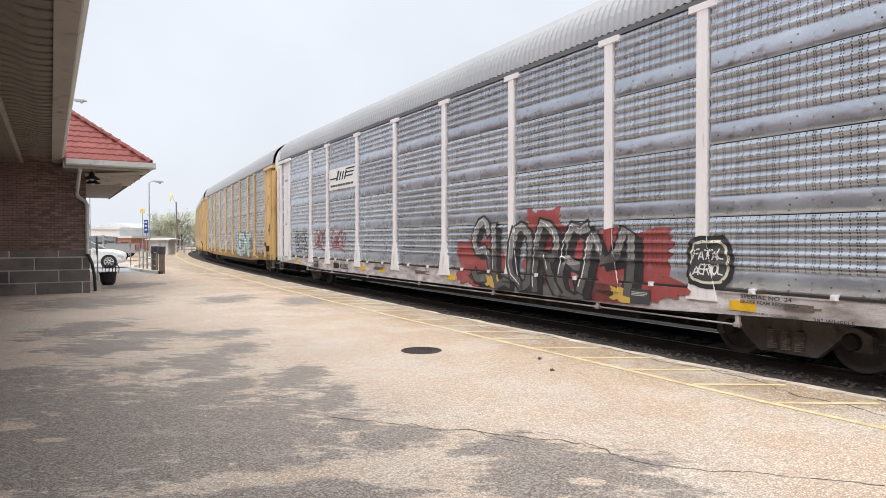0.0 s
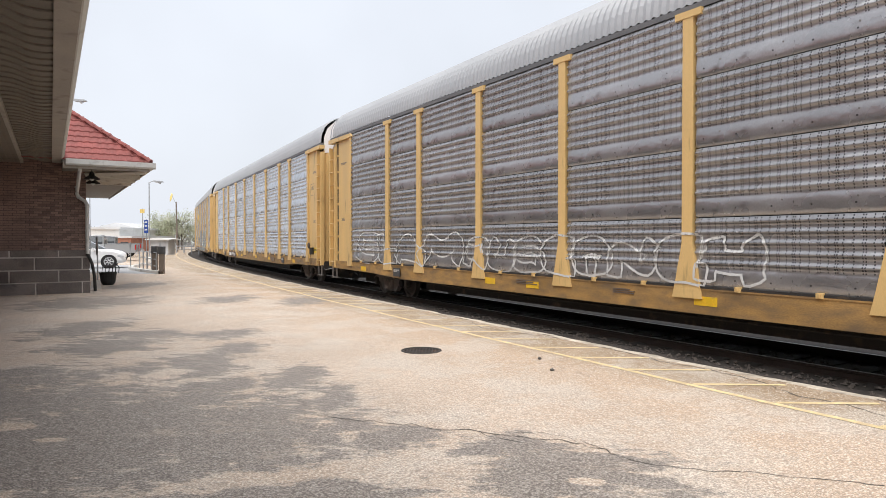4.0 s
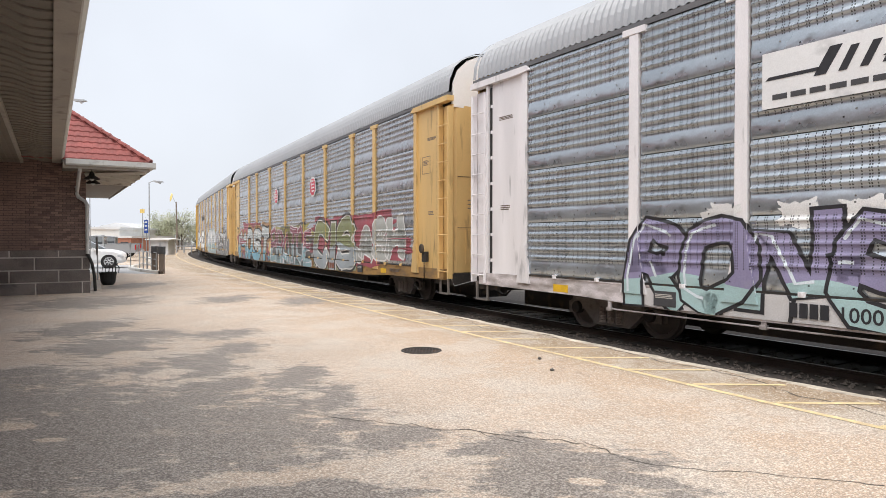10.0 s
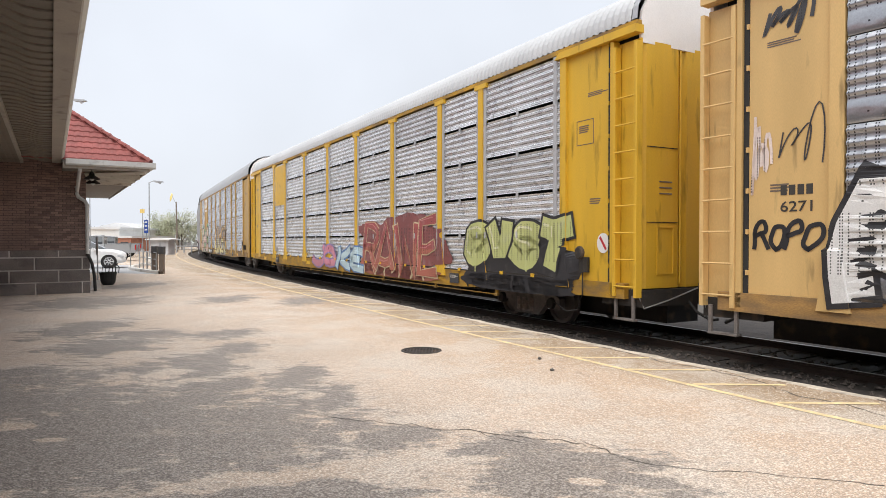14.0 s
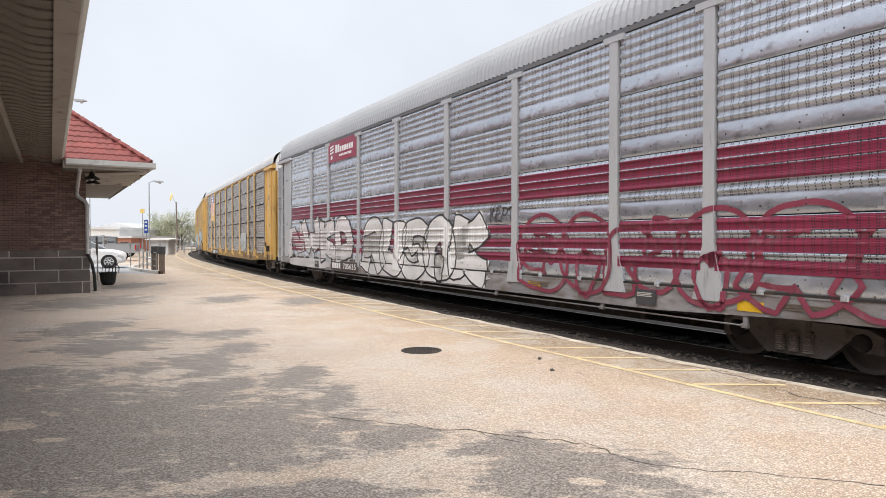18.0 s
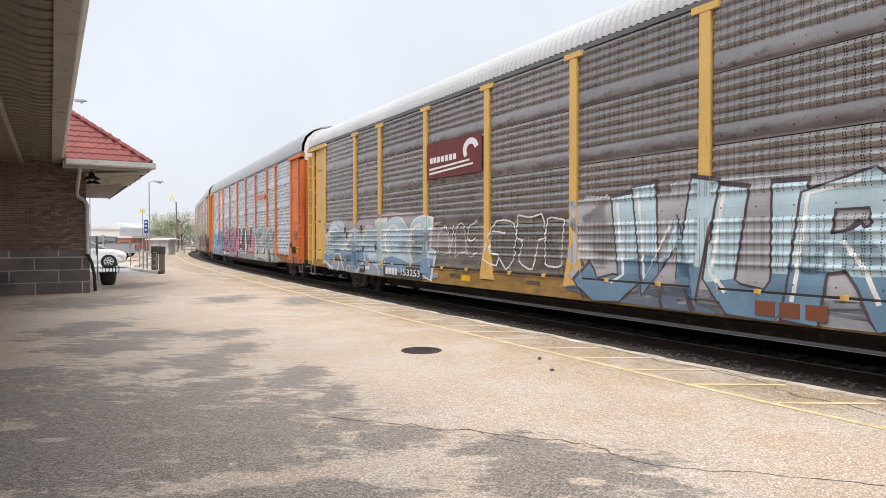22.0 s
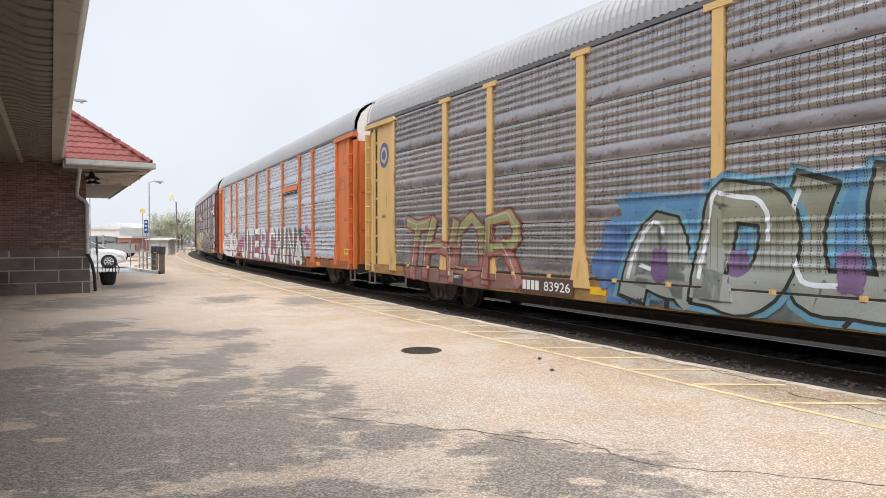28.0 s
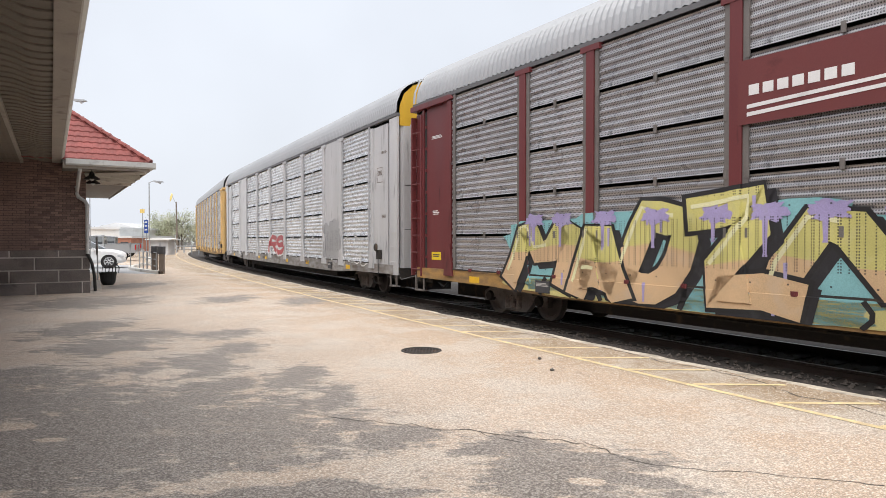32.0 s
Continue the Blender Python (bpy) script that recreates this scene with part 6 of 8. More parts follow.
def piece(car, fine, word, a0, a1, z0, z1, fill, line, back=None, shine=None, seed=1, drips=None, low=None, halo=None, bold=0.34, rounds=1, shade=None, lean=0.1, edge=0.06, runs=None, cut=0.5, widths=None):
    """A whole spray-painted piece: cloud, halo, block shadow, outline, letters in one or two tones, highlights."""
    slot, h = (a1 - a0) / len(word), z1 - z0
    w = 0.78 * bold * min(slot, h * 0.95)
    if back:
        blob(car, fine, a0 - 0.25, a1 + 0.25, z0 - 0.05, z1 + 0.08, back, seed, 0, 0.22, "sprayed colour cloud")
    if drips:
        r = random.Random(seed)
        blob(car, fine, a0 - 0.1, a1 + 0.15, 0.64, 0.99, drips, seed + 20, 0, 0.08, "paint over the sill")
        for k in range(int((a1 - a0) / 0.8)):
            x = a0 + k * 0.8 + r.uniform(0, 0.35)
            press(ribbon(soften([(x, 0.64), (x + r.uniform(-0.12, 0.2), 0.80), (x + r.uniform(-0.2, 0.2), 0.99)], 1), r.uniform(0.05, 0.11)), fine, 1, "graffiti_streak", line, car, "")
    pale = sum(line) > 0.9
    for k, strokes, r in skeleton(word, a0, a1, z0, z1, 1.0, seed, w, rounds, lean, widths):
        up = 0.0075 * (k % 2)
        def ink(width, dx=0.0, dz=0.0, cap=0.4):
            return [q for s in strokes for q in ribbon([(x + dx, z + dz) for x, z in stretched(s, width * 0.0 + w * cap)], width)]
        if halo:
            press(ink(w + edge * 5.5, cap=0.62), fine, 0.6, "graffiti_halo", halo, car, "sprayed halo round the letter", up)
        if shade:
            press(ink(w + edge, 0.16, -0.09), fine, 1.0, "graffiti_shadow", shade, car, "block shadow of the letter", up)
        press(ink(w + edge * 2, cap=0.55), fine, 1.6, "graffiti_outline", line, car, "pale graffiti outline" if pale else "dark graffiti outline", up)
        press(ink(w), fine, 2.4, "graffiti_letter", fill, car, "spray-painted graffiti letter", up)
        if low:
            level = z0 + h * (cut + r.uniform(-0.08, 0.08))
            press(below(ink(w), lambda p: p[1] - level - 0.10 * math.sin(p[0] * 2.2 + k)), fine, 3.2, "graffiti_fade", low, car, "lower tone of the letter", up)
        if shine:
            bits = []
            for s in strokes:
                m = s[: max(3, int(len(s) * r.uniform(0.45, 0.8)))]
                bits += ribbon([(x - w * 0.27, z + w * 0.20) for x, z in m], w * 0.13)
            press(bits, fine, 4.0, "graffiti_shine", shine, car, "highlights of the graffiti", up)
        if runs:
            for j in range(3):
                s = strokes[j % len(strokes)]
                x, z = s[r.randrange(len(s))]
                drip(car, fine, x + r.uniform(-w, w) * 0.3, z + w * 0.2, r.uniform(0.18, 0.45), 0.06, runs, 4.6 + 0.2 * j)


def hollow(car, fine, word, a0, a1, z0, z1, colour, seed=1, width=0.04, fill=None, bold=0.5, rounds=2, lean=0.1):
    """Swollen letters in thin outline: each stroke's two edges and its round ends."""
    slot, h = (a1 - a0) / len(word), z1 - z0
    w = bold * min(slot, h * 0.9)
    for k, strokes, r in skeleton(word, a0, a1, z0, z1, 1.0, seed, w, rounds, lean):
        if fill:
            press([q for s in strokes for q in ribbon(stretched(s, w * 0.4), w)], fine, 1.0, "graffiti_fill", fill, car, "filled bubble shape of the graffiti", 0.0005 * (k % 3))
        edge = []
        for i, s in enumerate(strokes):
            s = stretched(s, w * 0.35)
            sides = [[], []]
            for j, p in enumerate(s):
                q, t = s[max(j - 1, 0)], s[min(j + 1, len(s) - 1)]
                d = math.hypot(t[0] - q[0], t[1] - q[1]) or 1
                nx, nz = -(t[1] - q[1]) / d * w / 2, (t[0] - q[0]) / d * w / 2
                sides[0].append((p[0] + nx, p[1] + nz))
                sides[1].append((p[0] - nx, p[1] - nz))
            loop = sides[0] + sides[1][::-1] + sides[0][:1]
            def hidden(p):
                return any(math.hypot(p[0] - x, p[1] - z) < w * 0.43 for m, o in enumerate(strokes) if m != i for x, z in o)
            run = []
            for p in soften(loop, 1):
                if hidden(p):
                    if len(run) > 2:
                        edge += ribbon(run, width)
                    run = []
                else:
                    run.append(p)
            if len(run) > 2:
                edge += ribbon(run, width)
        press(edge, fine, 1.8, "graffiti_outline", colour, car, "thin sprayed bubble outline", 0.0005 * (k % 3))


def scrawl(car, fine, a0, a1, z0, z1, colour, seed=1, width=0.03, turns=3):
    """A looping one-stroke scribble."""
    r = random.Random(seed)
    ph, q = r.uniform(0, 6), r.uniform(1.6, 2.4)
    pts = []
    for i in range(14 * turns):
        t = i / (14 * turns - 1)
        pts.append((a0 + (a1 - a0) * (0.12 + 0.76 * t + 0.12 * math.sin(2 * math.pi * turns * t + ph)), (z0 + z1) / 2 + (z1 - z0) * 0.5 * math.sin(2 * math.pi * turns * t * q / 2 + ph) * (0.6 + 0.4 * math.sin(5 * t + ph))))
    press(ribbon(pts, width), fine, 1, "graffiti_scrawl", colour, car, "looping sprayed scribble")


def tag(car, fine, word, a0, a1, z0, z1, colour, weight=0.035, layer=1, wild=1.3, rounds=2):
    """A thin one-line tag, letter by letter."""
    for k, strokes, r in skeleton(word, a0, a1, z0, z1, wild, 1, weight, rounds, 0.25):
        bits = [q for s in strokes for q in ribbon(stretched(s, 0.02), weight)]
        press(bits, fine, layer, "graffiti_tag", colour, car, "thin sprayed graffiti tag", 0.0005 * (k % 3))


def block_letters(car, fine, word, a0, a1, z0, z1, colour, weight=0.06, layer=1, label="painted block letter"):
    """Straight painted lettering on the sheets, letter by letter."""
    for k, strokes, r in skeleton(word, a0, a1, z0, z1, 0.15, 1, weight, 0, 0.0):
        bits = [q for s in strokes for q in ribbon(stretched(s, weight * 0.5), weight)]
        press(bits, fine, layer, "painted_letter", colour, car, label, 0.0005 * (k % 3))


def end_number(car, number, ink=(0.05, 0.045, 0.04)):
    """Owner's mark, as bars, and car number on the leading end panel."""
    for k in range(4):
        sign(car, 1.62 + 0.11 * k, 1.70 + 0.11 * k, 2.32, 2.45, ink, "stencil_bar", "", SIDE + 0.024)
    flat_text(car, number, 1.62, 2.03, 2.10, 2.24, ink, SIDE + 0.022)


def sign(car, a0, a1, z0, z1, colour, name="plate", label="", y=SIDE - 0.062, poly=None):
    """A flat enamelled plate fixed to the side; poly in parts of its box."""
    pts = poly or [(0, 0), (1, 0), (1, 1), (0, 1)]
    sh = Shape().prism([(a0 - HALF + u * (a1 - a0), z0 + w * (z1 - z0)) for u, w in pts], y, y + 0.012, "y")
    return part(name, sh, enamel(colour), car, label)


ENAMEL = {}


def enamel(colour):
    if colour not in ENAMEL:
        ENAMEL[colour] = material("enamel_%d" % len(ENAMEL), colour, 0.65 if sum(colour) < 0.3 else 0.45, 0.0, 0.08, 8, 0.02, 60, 0.05, tuple(x * 0.6 for x in colour))
    return ENAMEL[colour]


def ellipse(n=28, e=1.0):
    return [(0.5 + 0.5 * math.copysign(abs(math.cos(2 * math.pi * k / n)) ** e, math.cos(2 * math.pi * k / n)), 0.5 + 0.5 * math.copysign(abs(math.sin(2 * math.pi * k / n)) ** e, math.sin(2 * math.pi * k / n))) for k in range(n)]


OCTAGON = [(0.3, 0), (0.7, 0), (1, 0.24), (1, 0.76), (0.7, 1), (0.3, 1), (0, 0.76), (0, 0.24)]


def flat_text(car, word, a0, a1, z0, z1, colour, y, name="lettering"):
    """Straight stencilled lettering on a flat part."""
    me = glyphs(word, 0.012)
    lo = [min(v.co[i] for v in me.vertices) for i in (0, 1)]
    hi = [max(v.co[i] for v in me.vertices) for i in (0, 1)]
    for v in me.vertices:
        v.co = (a0 + (v.co.x - lo[0]) / (hi[0] - lo[0]) * (a1 - a0) - HALF, y, z0 + (v.co.y - lo[1]) / (hi[1] - lo[1]) * (z1 - z0))
    # every character is a part of its own
    group = list(range(len(me.vertices)))
    def root(i):
        while group[i] != i:
            group[i] = group[group[i]]
            i = group[i]
        return i
    for p in me.polygons:
        for a in p.vertices[1:]:
            group[root(a)] = root(p.vertices[0])
    sets = {}
    for p in me.polygons:
        sets.setdefault(root(p.vertices[0]), []).append(tuple(p.vertices))
    for faces in sets.values():
        ids = sorted({i for q in faces for i in q})
        at = {i: n for n, i in enumerate(ids)}
        one = bpy.data.meshes.new(name)
        one.from_pydata([tuple(me.vertices[i].co) for i in ids], [], [tuple(at[i] for i in q) for q in faces])
        one.materials.append(enamel(colour))
        part(name, one, None, car, "stencilled character")
    bpy.data.meshes.remove(me)


def marks(car, a0, z0, w, rows, colour, y, seed=1, h=0.045):
    """Small unreadable stencilled lines, as plain bars."""
    r = random.Random(seed)
    for k in range(rows):
        z = z0 - k * h * 1.8
        sign(car, a0, a0 + w * r.uniform(0.65, 1), z, z + h, colour, "stencil_bar", "", y)


def owner_plate(car, a0, a1, number, back=DARK, ink=WHITE, plain=False):
    """Owner's mark (as a bar) and car number on the sill."""
    if not plain:
        sign(car, a0, a1, 0.655, 0.975, back, "number_field", "dark painted number field", SIDE - 0.056)
    w = a1 - a0
    for k in range(4):
        sign(car, a0 + w * (0.06 + 0.085 * k), a0 + w * (0.125 + 0.085 * k), 0.72, 0.91, ink, "stencil_bar", "", SIDE - 0.060)
    if number:
        flat_text(car, number, a0 + w * 0.48, a0 + w * 0.95, 0.72, 0.91, ink, SIDE - 0.0615)


def emblem_board(car, a0, a1, z0, z1, kind):
    """Railway emblems, drawn as plain shapes in their colours."""
    y1, y2 = SIDE - 0.062, SIDE - 0.068
    if kind == "slash":
        sign(car, a0, a1, z0, z1, WHITE, "emblem_board", "white board with slanted black bars")
        w = a1 - a0
        for u0, u1, w0, w1, sl in ((0.02, 0.30, 0.50, 0.56, 0.02), (0.28, 0.34, 0.42, 0.86, 0.08), (0.40, 0.44, 0.42, 0.80, 0.06), (0.50, 0.54, 0.42, 0.80, 0.06), (0.60, 0.64, 0.42, 0.80, 0.06), (0.64, 0.98, 0.84, 0.90, 0.04), (0.62, 0.94, 0.68, 0.74, 0.04), (0.60, 0.90, 0.52, 0.58, 0.04)):
            sign(car, a0, a1, z0, z1, BLACK, "emblem_bar", "", y2, [(u0, w0), (u1, w0), (u1 + sl, w1), (u0 + sl, w1)])
        for k in range(9):
            sign(car, a0, a1, z0, z1, DARK, "stencil_bar", "", y2, [(0.06 + 0.1 * k, 0.14), (0.14 + 0.1 * k, 0.14), (0.14 + 0.1 * k, 0.235), (0.06 + 0.1 * k, 0.235)])
    elif kind == "three_block":
        for k, u in enumerate((0.0, 0.34, 0.68)):
            sign(car, a0, a1, z0, z1, YELL[:1] + (0.48, 0.05), "emblem_block", "yellow emblem block", y1, [(u + p * 0.30, 0.30 + 0.08 * k + q * 0.58) for p, q in ((0, 0.15), (0.15, 0), (1, 0.1), (0.95, 0.9), (0.8, 1), (0.05, 0.9))])
        sign(car, a0, a1, z0, z1, YELL[:1] + (0.48, 0.05), "emblem_bar", "", y1, [(-0.02, 0.0), (1.0, 0.16), (1.0, 0.26), (-0.02, 0.11)])
    elif kind == "octagon":
        sign(car, a0, a1, z0, z1, WHITE, "emblem_board", "white rim of the emblem", y1, OCTAGON)
        sign(car, a0 + 0.05, a1 - 0.05, z0 + 0.06, z1 - 0.06, (0.55, 0.05, 0.09), "emblem_field", "dark red octagon", y2, OCTAGON)
        for k in range(4):
            sign(car, a0, a1, z0, z1, WHITE, "emblem_bar", "", y2 - 0.005, [(0.20 + 0.06 * k, 0.74 - 0.17 * k), (0.34 + 0.06 * k, 0.74 - 0.17 * k), (0.34 + 0.06 * k, 0.86 - 0.17 * k), (0.20 + 0.06 * k, 0.86 - 0.17 * k)])
            sign(car, a0, a1, z0, z1, WHITE, "emblem_bar", "", y2 - 0.005, [(0.40 + 0.06 * k, 0.76 - 0.17 * k), (0.68 + 0.05 * k, 0.76 - 0.17 * k), (0.68 + 0.05 * k, 0.83 - 0.17 * k), (0.40 + 0.06 * k, 0.83 - 0.17 * k)])
    elif kind == "curl":
        sign(car, a0, a1, z0, z1, (0.15, 0.035, 0.035), "emblem_board", "maroon board")
        for k in range(7):
            sign(car, a0, a1, z0, z1, WHITE, "emblem_bar", "", y2, [(0.06 + 0.075 * k, 0.44), (0.115 + 0.075 * k, 0.44), (0.115 + 0.075 * k, 0.60), (0.06 + 0.075 * k, 0.60)])
        sign(car, a0, a1, z0, z1, WHITE, "emblem_bar", "", y2, [(0.05, 0.12), (0.86, 0.22), (0.86, 0.27), (0.05, 0.18)])
        sign(car, a0, a1, z0, z1, WHITE, "emblem_bar", "", y2, [(0.05, 0.24), (0.80, 0.33), (0.80, 0.38), (0.05, 0.30)])
        ring = [(0.82 + 0.13 * math.cos(t), 0.62 + 0.30 * math.sin(t)) for t in (0.2 + 0.28 * k for k in range(14))] + [(0.82 + 0.07 * math.cos(t), 0.60 + 0.16 * math.sin(t)) for t in (0.2 + 0.28 * k for k in range(13, -1, -1))]
        sign(car, a0, a1, z0, z1, WHITE, "emblem_arc", "", y2, ring)
    elif kind == "round_tail":
        sign(car, a0, a1, z0, z1, (0.15, 0.035, 0.035), "emblem_board", "maroon board")
        for k in range(9):
            sign(car, a0, a1, z0, z1, WHITE, "emblem_bar", "", y2, [(0.08 + 0.042 * k, 0.47 + 0.006 * k), (0.112 + 0.042 * k, 0.47 + 0.006 * k), (0.112 + 0.042 * k, 0.55 + 0.006 * k), (0.08 + 0.042 * k, 0.55 + 0.006 * k)])
        for k in range(2):
            sign(car, a0, a1, z0, z1, WHITE, "emblem_bar", "", y2, [(0.06, 0.34 + 0.07 * k), (0.62, 0.44 + 0.07 * k), (0.62, 0.48 + 0.07 * k), (0.06, 0.385 + 0.07 * k)])
        outer = [(0.70 + 0.15 * math.cos(t), 0.56 + 0.33 * math.sin(t)) for t in (2 * math.pi * k / 26 for k in range(26))]
        sign(car, a0, a1, z0, z1, WHITE, "emblem_disc", "", y2, outer)
        sign(car, a0, a1, z0, z1, WHITE, "emblem_tail", "", y2 - 0.0005, [(0.66, 0.20), (0.90, 0.20), (0.80, 0.40)])
        sign(car, a0, a1, z0, z1, (0.15, 0.035, 0.035), "emblem_hole", "", y2 - 0.004, [(0.69 + 0.085 * math.cos(t), 0.56 + 0.19 * math.sin(t)) for t in (2 * math.pi * k / 20 for k in range(20))])
        sign(car, a0, a1, z0, z1, WHITE, "emblem_arc", "", y2 - 0.007, [(0.69 + 0.05 * math.cos(t), 0.56 + 0.11 * math.sin(t)) for t in (2 * math.pi * k / 16 for k in range(16))])
    elif kind == "shield":
        sign(car, a0, a1, z0, z1, COL["pale"], "emblem_board", "yellow board")
        def half(side):
            return [(0.5 + side * p, q) for p, q in ((0, 0.17), (0.05, 0.195), (0.14, 0.225), (0.22, 0.25), (0.29, 0.29), (0.345, 0.335), (0.385, 0.40), (0.40, 0.46), (0.395, 0.53), (0.375, 0.60), (0.36, 0.72), (0.40, 0.84), (0.34, 0.97), (0.12, 0.99), (0, 0.96))]
        shield = half(1) + half(-1)[-2:0:-1]
        sign(car, a0, a1, z0, z1, (0.05, 0.08, 0.30), "emblem_rim", "blue rim of the shield", y2 + 0.003, [(0.5 + (u - 0.5) * 1.05, 0.58 + (q - 0.58) * 1.03) for u, q in shield])
        sign(car, a0, a1, z0, z1, WHITE, "emblem_field", "white shield", y2, shield)
        for k in range(5):
            u = 0.185 + 0.135 * k
            lo = 0.34 if k in (0, 4) else 0.25
            sign(car, a0, a1, z0, z1, (0.62, 0.22, 0.23), "emblem_stripe", "red stripe", y2 - 0.004, [(u, lo), (u + 0.075, lo), (u + 0.075, 0.66), (u, 0.66)])
        sign(car, a0, a1, z0, z1, (0.06, 0.10, 0.38), "emblem_top", "blue top of the shield", y2 - 0.005, [(0.15, 0.675), (0.85, 0.675), (0.86, 0.74), (0.89, 0.84), (0.83, 0.955), (0.62, 0.975), (0.5, 0.945), (0.38, 0.975), (0.17, 0.955), (0.11, 0.84), (0.14, 0.74)])
        for row, n in ((0.84, 0.42), (0.73, 0.58)):
            sign(car, a0, a1, z0, z1, WHITE, "emblem_bar", "", y2 - 0.009, [(0.5 - n / 2, row), (0.5 + n / 2, row), (0.5 + n / 2, row + 0.06), (0.5 - n / 2, row + 0.06)])
    elif kind == "winding":
        for u0, u1 in ((0.0, 0.46), (0.54, 1.0)):
            outer = [(u0 + (u1 - u0) * p, q) for p, q in ellipse(24, 0.45)]
            sign(car, a0, a1, z0, z1, WHITE, "emblem_block", "white rounded emblem block", SIDE - 0.02, outer)
            sign(car, a0, a1, z0, z1, COL["gold"], "emblem_hole", "", SIDE - 0.026, [(u0 + (u1 - u0) * (0.28 + 0.44 * p), 0.24 + 0.52 * q) for p, q in ellipse(20, 0.5)])
    elif kind == "bars":
        for k in range(8):
            sign(car, a0, a1, z0, z1, DARK, "emblem_bar", "", y1, [(0.02 + 0.122 * k, 0.0), (0.10 + 0.122 * k, 0.0), (0.115 + 0.122 * k, 1.0 if k in (0, 3) else 0.72), (0.035 + 0.122 * k, 1.0 if k in (0, 3) else 0.72)])
    elif kind == "red_board":
        sign(car, a0, a1, z0, z1, (0.27, 0.025, 0.06), "emblem_board", "dark red board")
        for q in (0.70, 0.55, 0.40):
            sign(car, a0, a1, z0, z1, WHITE, "emblem_bar", "", y2, [(0.06, q), (0.20, q + 0.06), (0.20, q + 0.14), (0.08, q + 0.09)])
        sign(car, a0, a1, z0, z1, WHITE, "emblem_disc", "", y2, [(0.09 + 0.07 * u, 0.14 + 0.2 * w) for u, w in ellipse(14)])
        for k in range(8):
            sign(car, a0, a1, z0, z1, WHITE, "emblem_bar", "", y2, [(0.27 + 0.08 * k, 0.42), (0.33 + 0.08 * k, 0.42), (0.335 + 0.08 * k, 0.80 if k in (0, 1) else 0.68), (0.275 + 0.08 * k, 0.80 if k in (0, 1) else 0.68)])
        for k in range(10):
            sign(car, a0, a1, z0, z1, WHITE, "stencil_bar", "", y2, [(0.40 + 0.045 * k, 0.20), (0.43 + 0.045 * k, 0.20), (0.43 + 0.045 * k, 0.31), (0.40 + 0.045 * k, 0.31)])


def sill_blocks(car, a0, a1, colour):
    """A mark on the sill, as three plain bars."""
    w = (a1 - a0) / 3
    for k in range(3):
        sign(car, a0 + k * w, a0 + (k + 0.8) * w, 0.70, 0.90, colour, "stencil_bar", "", SIDE - 0.0605)


def end_stencils(car, ink, seed=1, warning=True):
    """Data boxes and notices on the end panels."""
    y = SIDE + 0.026
    for a in (0.477 + 0.95, 27.05 - 0.25):
        marks(car, a, 4.35, 0.5, 3, ink, y, seed, 0.016)
        marks(car, a + 0.05, 2.45, 0.34, 3, ink, y, seed + 1, 0.022)
    for u0, u1, q0, q1 in ((0, 1, 0, 0.03), (0, 1, 0.97, 1), (0, 0.03, 0, 1), (0.97, 1, 0, 1)):
        sign(car, 26.50, 26.95, 3.45, 3.90, ink, "data_box", "", y, [(u0, q0), (u1, q0), (u1, q1), (u0, q1)])
    marks(car, 26.57, 3.78, 0.30, 4, ink, y - 0.001, seed + 2, 0.02)
    if warning:
        for a in (1.42, 26.88):
            sign(car, a, a + 0.45, 1.22, 1.42, (0.80, 0.58, 0.02), "warning_label", "yellow warning label", y)
            marks(car, a + 0.06, 1.34, 0.33, 2, DARK, y - 0.004, seed + 3, 0.022)


def sill_marks(car, ink, seed):
    r = random.Random(seed)
    for a in (11.2, 14.3, 18.9, 21.9, 24.6):
        marks(car, a + r.uniform(-0.2, 0.2), 0.88, r.uniform(0.4, 0.8), 3, ink, SIDE - 0.036, r.randint(0, 99), 0.018)


